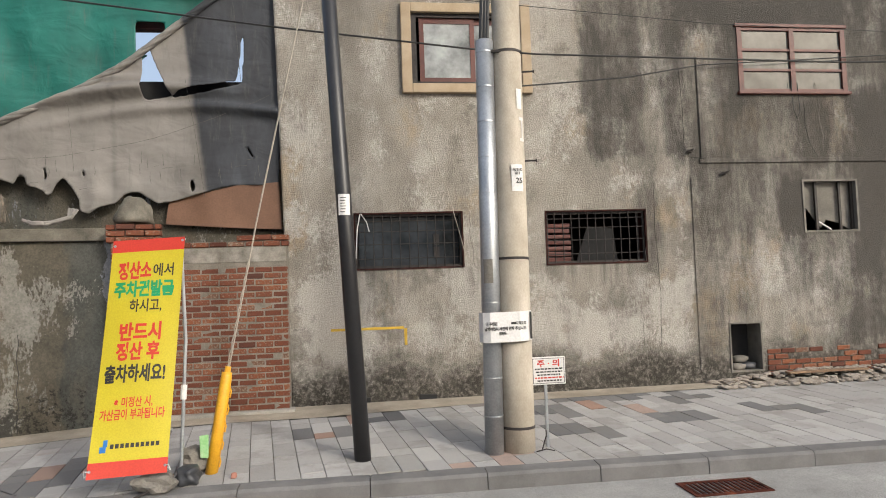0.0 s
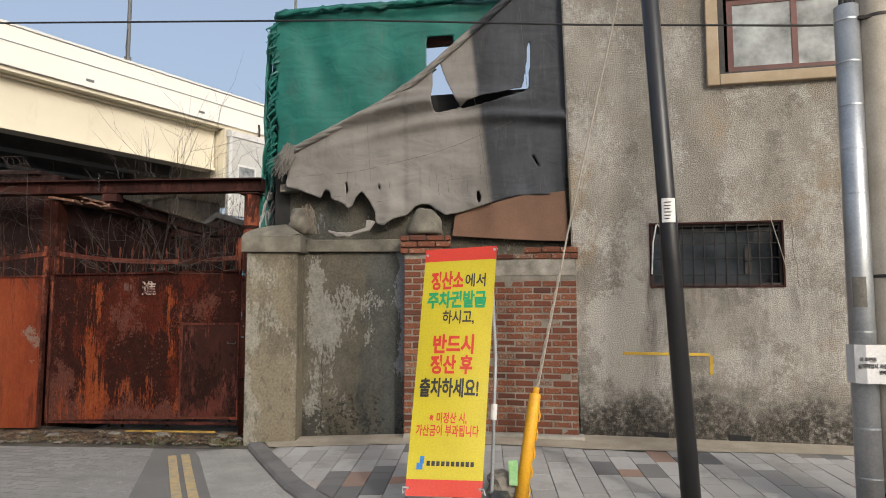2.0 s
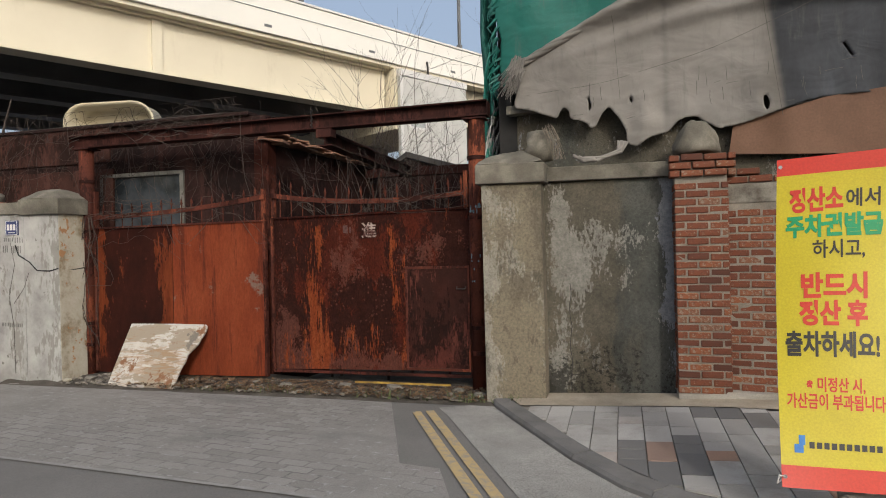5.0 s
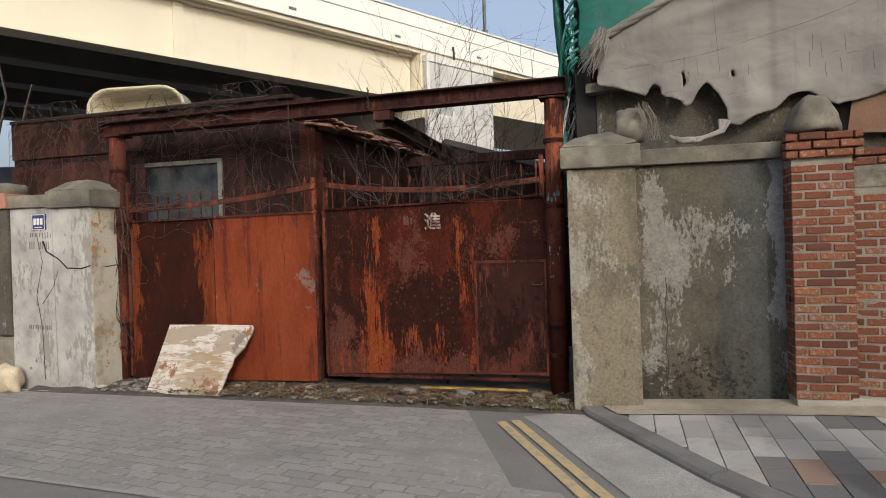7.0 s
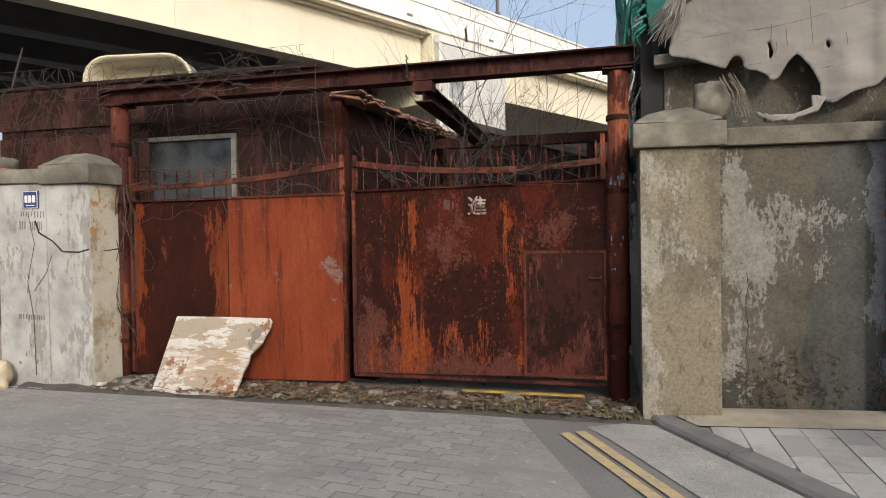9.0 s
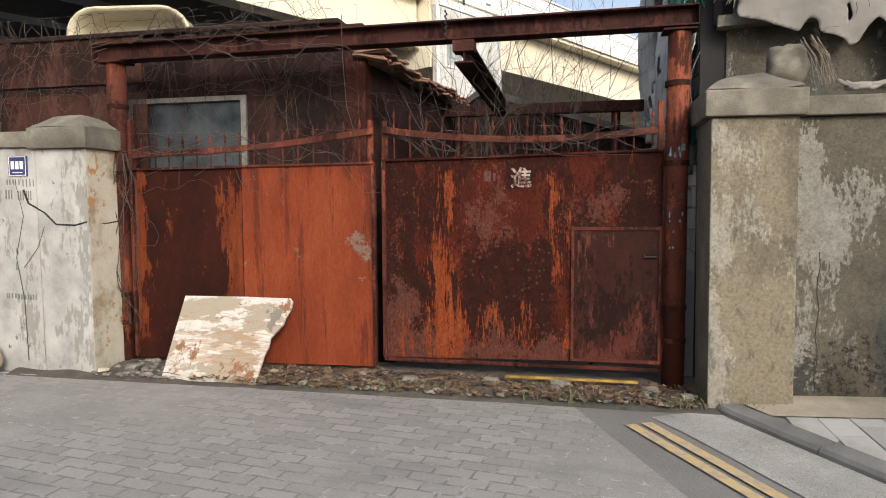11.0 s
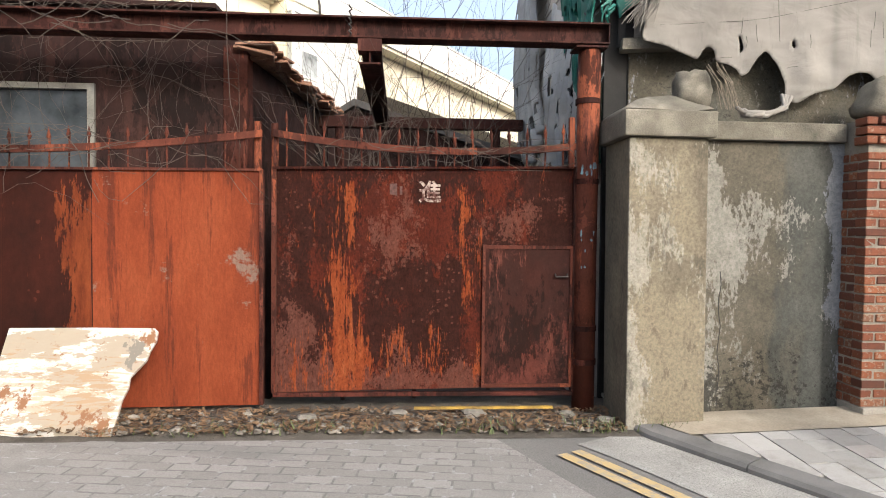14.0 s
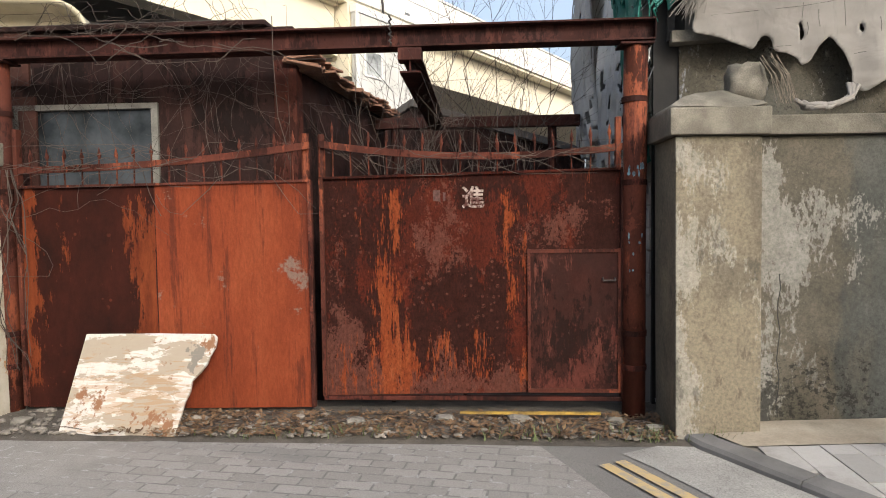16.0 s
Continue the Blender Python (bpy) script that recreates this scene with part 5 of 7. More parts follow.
tagged(part("wall_rear", prism([(-2.85, -.4), (.35, -.4), (.35, 2.33), (.3, 2.34), (-2.2, 3.08), (-2.85, 2.66)], 4.3, 4.5), SHED), "dim grey wall at the back of the yard", "wall", kind="structure").matrix_basis = BM


# ---- gate ----
def rail_curve(u, left):
    return 1.90 + 0.17 * ((u + 5.08) / 2.5) ** 2 if left else 1.955 + 0.12 * ((u + 1.05) / 1.45) ** 2


def gate_leaf(name, label, u0, u1, z0, z1a, z1b, left):
    g = thing(name, label, "gate leaf", BM, "pair of gate leaves")
    v = -0.03 if left else 0.0
    if left:
        cut = -3.905
        bm = prism([(u0, z0 - .02), (cut, z0), (cut, z1a + (z1b - z1a) * .45), (u0, z1a)], v + .004, v + .03)
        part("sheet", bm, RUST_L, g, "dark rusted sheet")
        bm = prism([(cut - .02, z0 - .02), (u1, z0), (u1, z1b), (cut - .02, z1a + (z1b - z1a) * .45)], v - .008, v + .016)
        part("sheet", bm, ORANGE, g, "newer orange-red sheet with streaks")
        # thin dark strip draws the overlap's shadow line and ragged black streak
        bm = prism([(cut - .035, z0), (cut - .015, z0), (cut - .018, .5), (cut - .012, 1.1), (cut - .016, z1b - .03), (cut - .03, z1b - .03), (cut - .026, 1.3), (cut - .034, .9), (cut - .024, .4)], v - .006, v + .004)
        part("lap_edge", bm, RUST_W, g, "ragged black streak and painted shadow line at the sheet lap")
    else:
        part("sheet", prism([(u0, z0), (u1, z0 + .045), (u1, z1b), (u0, z1a)], v, v + .025), RUST_R, g, "sheet steel streaked with rust and old red paint")
        d = part("wicket_door", box(-.79, -.075, v - .012, v + .02, .03, 1.155, .004), RUST_W, g, "small dark rusted wicket door")
        bm = bmesh.new()
        for b in ((-.81, -.785, .0, 1.19), (-.075, -.045, .0, 1.19)):
            bx(bm, b[0], b[1], v - .022, v + .02, b[2], b[3])
        bx(bm, -.785, -.075, v - .022, v + .02, 1.158, 1.185)
        bx(bm, -.785, -.075, v - .022, v + .02, .0, .03)
        part("door_frame", bm, RUST_P, d)
        part("handle", tube(bmesh.new(), [(-.2, v - .02, .95), (-.2, v - .045, .93), (-.1, v - .045, .93), (-.1, v - .02, .95)], .008, 6), DARKSTEEL, d)
        part("bottom_rail", box(u0, u1, v - .02, v + .03, z0 - .035, z0 - .002, .004), RUST_W, g)
    # edge stiles and top rail
    part("stile", box(u1 - .02, u1 + .01, v - .03, v + .04, z0, z1b + .01, .004), RUST_P if left else RUST_W, g)
    part("stile", box(u0 - .01, u0 + .025, v - .03, v + .04, z0, z1a + (.5 if left else .02), .004), RUST_P, g)
    part("top_rail", prism([(u0, z1a), (u1, z1b), (u1, z1b + .02), (u0, z1a + .02)], v - .03, v + .04), RUST_R if not left else RUST_P, g)
    # curved flat rail
    n = 20
    top, low = [], []
    for i in range(n + 1):
        u = u0 + (u1 - u0) * i / n
        z = rail_curve(u, left)
        top.append((u, z + .028)), low.append((u, z - .028))
    part("curved_rail", prism(top + low[::-1], v - .02, v + .012), RUST_P, g)
    # spear-headed bars
    u = u0 + .1
    while u < u1 - .04:
        zt = z1a + (z1b - z1a) * (u - u0) / (u1 - u0)
        zr_ = (1.90 + 0.05 * (u - u0) / 2.5 if left else rail_curve(u, False)) + .13 + rng.uniform(-.02, .02)
        zr_ = max(zr_, rail_curve(u, left) + .09)
        bm = tube(bmesh.new(), [(u, v + .03, zt), (u + rng.uniform(-.012, .012), v + .03, zr_)], .0075, 6)
        x = u + rng.uniform(-.004, .004)
        tube(bm, [(x, v + .03, zr_ - .07), (x, v + .03, zr_ - .045), (x, v + .03, zr_ - .02), (x, v + .03, zr_ + .045)], .004, 6, .004)
        s = bmesh.ops.create_cone(bm, cap_ends=True, segments=6, radius1=.017, radius2=.001, depth=.075, matrix=Matrix.Translation((x, v + .03, zr_ + .02)))
        s = bmesh.ops.create_cone(bm, cap_ends=True, segments=6, radius1=.006, radius2=.017, depth=.03, matrix=Matrix.Translation((x, v + .03, zr_ - .032)))
        part("spear_bar", bm, RUST_P, g)
        u += .152
    return g


gl = gate_leaf("gate_leaf", "rusted steel gate leaf patched with orange sheet", -5.13, -2.6, -.125, 1.745, 1.765, True)
gr = gate_leaf("gate_leaf", "rusted steel gate leaf with a small wicket door", -2.52, -.035, -.035, 1.785, 1.825, False)
part("meeting_post", tube(bmesh.new(), [(-2.655, .03, -.1), (-2.65, .03, 2.17)], .033, 10), RUST_P, gl)
part("meeting_post", tube(bmesh.new(), [(-2.515, .04, -.02), (-2.515, .04, 2.16)], .03, 10), RUST_P, gr)
part("hanging_bar", box(-.1, -.055, -.03, .02, 1.83, 2.25, .004), RUST_P, gr)
# stencilled character and worn plate ghosts on the right leaf
_k = Mat("worn_white_paint_mark", 0.9)
WORNWHITE = _k.done(_k.mix(_k.step(_k.noise(15, 7, 0.8, (1, 1, 0.7), (2, 4, 1)), 0.42, 0.6), (0.06, 0.018, 0.013), (0.34, 0.28, 0.25)))
lettering("進", .19, WORNWHITE, gr, Matrix.Translation((-1.25, -.004, 1.55)) @ pose(0, 0, 0, 90), .004, "stencil_mark")
part("ghost_mark", jitter(bx(bx(bx(bmesh.new(), -1.6, -1.47, -.003, .01, 1.535, 1.555), -1.58, -1.52, -.003, .01, 1.575, 1.68), -1.5, -1.48, -.003, .01, 1.58, 1.66), .012, 15), plainish("faded_stencil", (.035, .014, .011), (.11, .05, .04), 34, .85), gr, "faded ghost of a painted mark")

gp = thing("portal", "maroon steel portal frame over the gate", "gate frame", BM)
for u, r in ((.052, .094), (-5.275, .092)):
    p = part("post", tube(bmesh.new(), [(u, -.01, -.4), (u, -.01, 1.4), (u + (.01 if u > 0 else -.005), -.01, 2.80)], r, 20), RUST_P, gp, "", True)
    for z in (1.72, 2.38, .22, .5):
        part("band", tube(bmesh.new(), [(u, -.01, z - .022), (u, -.01, z + .022)], r + .008, 20), RUST_W, p)
    part("end_plate", box(u - .13, u + .13, -.12, .1, 2.802, 2.819, .003), BEAM, p)
BLUECHIP = plainish("blue_chip", (.04, .03, .03), (.2, .36, .45), 26, .85)
for k in range(16):
    a, z = rng.uniform(-2.6, -1.0), rng.choice((rng.uniform(1.0, 1.32), rng.uniform(1.78, 1.86)))
    c = bmesh.new()
    lump(c, (.052 + .0965 * math.cos(a), -.01 + .0975 * math.sin(a), z), (rng.uniform(.006, .016), .004, rng.uniform(.012, .04)), k, 1, .6)
    part("paint_chip", c, BLUECHIP, gp, "sky-blue paint chip on the rusty post")
gird = None
for name, b in (("girder", (-.016, -.004, .0145, .1555)), ("flange", (-.10, .08, 0, .014)), ("flange", (-.10, .08, .156, .17))):
    bm = bx(bmesh.new(), -5.48, .2, *b)
    for v in bm.verts:
        v.co.z += 2.822 + .003 * (v.co.x + 5.46)
    gird = part(name, bm, BEAM, gird if name == "flange" and gird else gp) if name == "girder" else (part(name, bm, BEAM, gird) and gird)
for u in (-5.48, .2):
    part("stiffener", box(u - .004, u + .004, -.09, .07, 2.838 if u < 0 else 2.855, 2.976 if u < 0 else 2.993), BEAM, gp)
# cross beam running back from the girder
bm = bmesh.new()
bx(bm, -1.83, -1.66, -.1, 3.1, 2.665, 2.679), bx(bm, -1.83, -1.66, -.1, 3.1, 2.811, 2.825), bx(bm, -1.752, -1.738, -.1, 3.1, 2.679, 2.811)
for v in bm.verts:
    v.co.z -= .04 + .012 * (v.co.y + .1)
part("cross_beam", bm, BEAM, gp)
part("beam_seat", box(-1.84, -1.65, -.13, .02, 2.72, 2.818, .004), BEAM, gp)
part("chain", tube(bmesh.new(), [(-1.9 + .012 * math.sin(i * 2.2), -.118 + .01 * math.cos(i * 2.2), 2.84 + .24 * i / 14) for i in range(15)], .008, 5), DARKSTEEL, gp)
part("hook", tube(bmesh.new(), [(-2.86, -.115, 3.1), (-2.86, -.11, 2.75), (-2.85, -.05, 2.3), (-2.8, -.02, 2.1), (-2.78, 0, 1.95)], .0035, 5), TWIG, gp, "frayed cord hanging from the girder")

# ---- panel leaning on the gate, debris ----
bm = bmesh.new()
o_ = [(-.5, 0), (.435, 0), (.445, .12), (.455, .28), (.478, .36), (.472, .45), (.53, .53), (.565, .59), (.575, .66), (.605, .75), (.6, .83), (.575, .855), (.1, .862), (-.54, .857), (-.52, .4)]
prism([(x, z) for x, z in o_], -.011, .011, bm)
pn = tagged(part("panel", bm, MARBLE), "broken white stained panel leaning against the gate", "panel")
pn.matrix_basis = BM @ pose(-4.0, -.55, -.212, -34, 0, 0)

tagged(part("rod", in_b(bx(bmesh.new(), -1.37, -.25, -.215, -.19, -.125, -.105)), plainish("dirty_yellow_bar", (.1, .065, .02), (.42, .27, .04), 7, .8)), "dirty yellow bar lying in the grit", "bar").rotation_euler = (0, 0, 0)
bm = bmesh.new()
for k in range(620):
    u, v = rng.uniform(-5.3, .2), -.6 + .62 * rng.random() ** 1.2
    s = rng.uniform(.008, .03) * (1.7 if rng.random() < .12 else 1)
    q = at_b(u, v)
    r = bmesh.ops.create_icosphere(bm, subdivisions=1, radius=s)
    for vv in r["verts"]:
        vv.co = Vector((vv.co.x * rng.uniform(.8, 1.5), vv.co.y, vv.co.z * .55)) + Vector((q.x, q.y, -.185 + s * .3))
tagged(part("gravel", jitter(bm, .008, 40), plainish("mixed_grit", (.06, .052, .045), (.3, .27, .23), 9, .95, 0, .4, 50)), "loose grit and stone chips below the gate", "gravel", kind="stuff")
bm = bmesh.new()
for k in range(2600):
    u, v = rng.uniform(-4.2, .25), -.62 + .6 * rng.random()
    q = at_b(u, v)
    a, l, w = rng.uniform(0, 6.3), rng.uniform(.02, .05), rng.uniform(.006, .018)
    d, e = Vector((math.cos(a), math.sin(a), rng.uniform(-.3, .5))) * l, Vector((-math.sin(a), math.cos(a), rng.uniform(-.3, .3))) * w
    c = Vector((q.x, q.y, -.165 + rng.uniform(-.01, .02)))
    bm.faces.new([bm.verts.new(c - d), bm.verts.new(c + e), bm.verts.new(c + d), bm.verts.new(c - e)])
tagged(part("leaf_litter", bm, LEAF), "dry brown leaf litter below the gate", "leaf litter", kind="stuff")
bm = bmesh.new()
for k in range(260):
    u = rng.choice((rng.gauss(.05, .12), rng.gauss(-2.6, .5), rng.gauss(-.7, .35), rng.gauss(.55, .15)))
    v = -.6 + rng.uniform(-.05, .12)
    q = at_b(u, v)
    h, a = rng.uniform(.03, .13), rng.uniform(0, 6.3)
    tip = Vector((math.cos(a) * h * .7, math.sin(a) * h * .7, h))
    c = Vector((q.x, q.y, -.19))
    e = Vector((-math.sin(a), math.cos(a), 0)) * .005
    bm.faces.new([bm.verts.new(c - e), bm.verts.new(c + e), bm.verts.new(c + tip)])
tagged(part("weeds", bm, [WEED]), "sparse green weeds at the edge of the grit", "weeds", kind="stuff")
bm = bmesh.new()
for k in range(70):
    u, v = rng.uniform(-4.5, .2), rng.uniform(-.55, -.02)
    a, l = rng.uniform(0, 3.1), rng.uniform(.1, .35)
    tube(bm, [at_b(u, v, -.16), at_b(u + l * .5 * math.cos(a), v + l * .2 * math.sin(a), -.15 + rng.uniform(0, .03)), at_b(u + l * math.cos(a), v + l * .4 * math.sin(a), -.155)], .003, 4)
tagged(part("dry_stems", bm, TWIG), "dry stalks strewn below the gate", "twigs", kind="stuff")
for k, (u, v, s, m) in enumerate(((-4.95, -.35, .09, DARKCEM), (-.15, -.25, .08, DARKCEM), (-.9, -.2, .12, ROCK), (-1.5, -.22, .1, ROCK), (-2.2, -.3, .09, ROCK), (-5.15, -.5, .06, CREAM), (.12, -.4, .07, ROCK))):
    tagged(part("rubble", in_b(lump(bmesh.new(), (u, v, -.16), (s, s * .7, s * .4), k, 2, .5)), m), "broken rubble stone in the grit below the gate", "rubble", "rubble below the gate")
# rubble at the foot of the grey building
bm = bmesh.new()
for k in range(420):
    x = rng.uniform(6.1, 9.6)
    d = rng.random() ** 1.6 * .42
    r = bmesh.ops.create_icosphere(bm, subdivisions=1, radius=rng.uniform(.015, .055))
    for v in r["verts"]:
        v.co = Vector((v.co.x * 1.5, v.co.y, v.co.z * .5)) + Vector((x, FY - .02 - d, zp(x, FY - d) + .02 + .10 * max(0, 1 - d / .22) * min(1, max(0, (x - 6.2) / 1))))
tagged(part("rubble_heap", jitter(bm, .015, 25), plainish("plaster_rubble", (.16, .13, .105), (.42, .38, .32), 14, .95, 0, .5, 50)), "heap of fallen plaster and brick rubble by the wall", "rubble", kind="stuff")
tagged(part("plank", jitter(box(7.15, 8.3, FY - .2, FY - .1, .06, .085, .004), .01, 3), WOOD), "weathered timber offcut lying on the rubble", "plank")


# ---- canvas and tarpaulins ----
def inside(p, poly):
    x, z = p
    c = False
    for (a, b), (d, e) in zip(poly, poly[1:] + poly[:1]):
        if (b > z) != (e > z) and x < (d - a) * (z - b) / (e - b) + a:
            c = not c
    return c


def cloth(name, outline, holes, y_fn, mats, pick, parent, label, cell=.018, thick=.004):
    """A hanging sheet in x, z, cut to an outline, with folds from y_fn; its rim is pulled to the outline."""
    xs, zs = [p[0] for p in outline], [p[1] for p in outline]
    nx, nz = int((max(xs) - min(xs)) / cell) + 1, int((max(zs) - min(zs)) / cell) + 1
    bm, vs = bmesh.new(), {}

    def vert(i, j):
        if (i, j) not in vs:
            x, z = min(xs) + i * cell, min(zs) + j * cell
            vs[i, j] = bm.verts.new((x + .006 * noise.noise(Vector((x * 30, z * 30, 0))), y_fn(x, z), z + .006 * noise.noise(Vector((x * 30, z * 30, 5)))))
        return vs[i, j]

    for i in range(nx):
        for j in range(nz):
            c = (min(xs) + (i + .5) * cell, min(zs) + (j + .5) * cell)
            if inside(c, outline) and not any(inside(c, h) for h in holes):
                f = bm.faces.new((vert(i, j), vert(i + 1, j), vert(i + 1, j + 1), vert(i, j + 1)))
                f.material_index = pick(*c)
                f.smooth = True
    rim = [v for v in bm.verts if any(e.is_boundary for e in v.link_edges)]
    for v in rim * 4:
        near = [q.co for e in v.link_edges if e.is_boundary for q in e.verts if q is not v]
        if near:
            v.co = v.co * .5 + sum(near, Vector()) / len(near) * .5
    ob = part(name, bm, mats, parent, label)
    s = ob.modifiers.new("thickness", "SOLIDIFY")
    s.thickness = thick
    return ob


tarp = thing("tarpaulin_screen", "ragged grey canvas and green tarpaulin hung over a derelict frame", "tarpaulin")
ROPE_LINE = [(-2.74, 3.36), (-1.64, 3.87), (-1.12, 4.19), (.05, 5.17), (.62, 5.75)]
GREY = ROPE_LINE + [(.67, 5.75), (.64, 2.72), (.3, 2.70), (.12, 2.71), (-.1, 2.67), (-.4, 2.57), (-.6, 2.52), (-.79, 2.49), (-.9, 2.55), (-1.0, 2.63), (-1.15, 2.62), (-1.27, 2.5), (-1.44, 2.46), (-1.56, 2.38), (-1.66, 2.40),
    (-1.67, 2.55), (-1.74, 2.68), (-1.84, 2.82), (-1.9, 2.76), (-1.96, 2.64), (-2.03, 2.59), (-2.06, 2.66), (-2.14, 2.70), (-2.24, 2.72), (-2.25, 2.80), (-2.30, 2.85), (-2.36, 2.80), (-2.37, 2.73), (-2.47, 2.78), (-2.55, 2.80), (-2.62, 2.84), (-2.84, 2.90), (-2.82, 3.1)]
HOLES = [[(-.96, 4.33), (-.88, 4.42), (-.80, 4.2), (-.72, 4.02), (-.60, 3.80), (-.92, 3.74), (-.95, 3.95)],
         [(-.62, 3.78), (-.2, 3.85), (.2, 3.965), (.1, 4.01), (-.1, 3.96), (-.3, 3.92), (-.52, 3.86)],
         [(.14, 3.99), (.215, 3.99), (.235, 4.3), (.24, 4.62), (.205, 4.5), (.19, 4.25)],
         [(-.42, 2.76), (-.38, 2.78), (-.35, 2.66), (-.38, 2.60), (-.41, 2.66)], [(-2.06, 2.93), (-2.03, 2.94), (-2.015, 2.83), (-2.04, 2.78)], [(-1.64, 2.9), (-1.61, 2.9), (-1.6, 2.83), (-1.62, 2.8)], [(.23, 3.2), (.26, 3.19), (.34, 3.05), (.33, 3.02)]]


def grey_y(x, z):
    t = (x + 2.8) / 3.5
    y = 8.0 + .16 * t + .03 * noise.noise(Vector((x * 1.5, z * 2.2, 3)))
    sag = z - 3.55 - .35 * math.sin(t * 2.4)
    y -= .17 * math.exp(-(sag / .085) ** 2) * math.sin(math.pi * min(1, max(0, t * 1.1))) + .12 * math.exp(-((sag + .33 - .15 * t) / .07) ** 2) * t + .09 * math.exp(-((sag - .25 + .2 * t) / .05) ** 2) * (1 - t)
    y -= .012 * math.sin(x * 17 + 3 * z) * max(0, min(1, (3.2 - z) / .6)) + .03 * max(0, min(1, (3.0 - z) / .4)) * noise.noise(Vector((x * 5, z * 4, 8)))
    return y


def seam(name, pts, r, mat, label):
    bm = bmesh.new()
    tube(bm, [(x, grey_y(x, z) - .004, z) for x, z in pts], r, 5)
    return part(name, bm, mat, tarp, label)


STITCH = plainish("dark_stitching", (.06, .055, .05), (.11, .1, .09), 20, .9)
for pts in ([(-2.7 + .17 * i, 3.02 + .0045 * i * i * .5 + .006 * math.sin(i)) for i in range(20)], [(-1.78 + .004 * i, 3.72 - .06 * i) for i in range(15)], [(-.44 + .012 * i, 4.0 - .09 * i) for i in range(17)], [(.12 + .008 * i, 5.0 - .1 * i) for i in range(11)]):
    seam("seam", pts, .0022, STITCH, "dark stitched seam")
for k in range(26):
    x = rng.uniform(-2.6, .4)
    z = rng.uniform(2.62 + .07 * max(0, x + .6), 2.98 + .05 * max(0, x + 1))
    l = rng.uniform(.05, .16)
    if rng.random() < .7:
        seam("slit", [(x, z + l), (x + rng.uniform(-.01, .01), z + l * .5), (x + rng.uniform(-.01, .015), z)], .0026, STITCH, "small dark slit")
    else:
        seam("slit", [(x, z), (x + l * .5, z + .01), (x + l, z + .012)], .002, STITCH, "small dark slit")
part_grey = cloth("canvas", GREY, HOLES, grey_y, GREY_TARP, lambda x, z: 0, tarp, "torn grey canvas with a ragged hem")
for k in range(9):
    pts = [(-1.66 - .02 * k * .5, 7.97, 2.42), (-1.72, 7.93, 2.32), (-1.84, 7.86, 2.26), (-1.9 - .02 * k, 7.8, 2.235), (-2.06 - .01 * k, 7.78, 2.225 + .008 * k)]
    bm = tube(bmesh.new(), [(x + rng.uniform(-.02, .02), y + rng.uniform(-.03, .03), z + rng.uniform(-.008, .02)) for x, y, z in pts], .014, 5, .018)
    part("torn_strip", bm, GREY_TARP, tarp, "twisted torn strip lying on the coping", True)
part("torn_knot", lump(bmesh.new(), (-2.02, 7.8, 2.245), (.09, .06, .035), 4, 2, .6), GREY_TARP, tarp, "bunched end of the torn strips", True)
bm = bmesh.new()
for k in range(4):
    tube(bm, [(x + .0, 7.985 + .13 * (x + 2.8) / 3.5 + .02 * math.cos(k * 1.6 + i), z + .022 * math.sin(k * 1.6 + i)) for i, (x, z) in enumerate([(-2.8 + 3.42 * q / 30, np.interp(-2.8 + 3.42 * q / 30, [p[0] for p in ROPE_LINE], [p[1] for p in ROPE_LINE])) for q in range(31)])], .028, 7)
part("rolled_edge", bm, GREY_TARP, tarp, "rolled upper edge of the canvas", True)
bm = bmesh.new()
for k in range(70):
    x, z = -2.74 + rng.uniform(-.1, .05), 3.38 + rng.uniform(-.1, .06)
    l = rng.uniform(.15, .36)
    tube(bm, [(x, 7.93 + rng.uniform(-.05, .05), z), (x - .04, 7.9 + rng.uniform(-.04, .04), z - l * .5), (x - .1 + rng.uniform(-.1, .04), 7.95, z - l)], .007, 4, .003)
tagged(part("frayed_knot", bm, GREY_TARP, tarp, "frayed bunched corner of the canvas"), kind="stuff")
GREEN = [(-3.10, 5.22), (-2.95, 5.3), (-2.47, 5.30), (-1.4, 5.26), (-.16, 5.25), (.1, 5.28), (.05, 5.14), (-1.12, 4.16), (-1.64, 3.84), (-2.74, 3.32), (-2.95, 3.2), (-3.0, 3.1), (-3.05, 3.4), (-3.02, 3.7), (-3.09, 4.0), (-3.05, 4.4), (-3.12, 4.6), (-3.08, 5.0)]


def green_y(x, z):
    return 8.13 + .02 * (x + 3) + .045 * noise.noise(Vector((x * 2.4 + z * .5, z * .7, 1))) + .02 * math.sin(9 * x + 2.6 * z) * noise.noise(Vector((x, z, 4))) - .05 * math.exp(-((z - 5.1 + .03 * x) / .07) ** 2)


cloth("tarpaulin", GREEN, [[(-1.05, 4.34), (-.7, 4.34), (-.7, 4.76), (-1.05, 4.76)]], green_y, GREEN_TARP, lambda x, z: 0, tarp, "green tarpaulin with soft folds")
bm = bmesh.new()
for k in range(60):
    z = rng.uniform(3.15, 5.2)
    x = -3.08 + rng.uniform(-.04, .05)
    l = rng.uniform(.08, .22)
    tube(bm, [(x, 8.13, z), (x - .05 - rng.random() * .05, 8.12 + rng.uniform(-.05, .05), z - l * .5), (x - .02 - rng.random() * .07, 8.1 + rng.uniform(-.05, .05), z - l)], .02, 4, .004)
tagged(part("frayed_edge", bm, GREEN_TARP, tarp, "frayed green edge strips"), kind="stuff")
bm = bmesh.new()
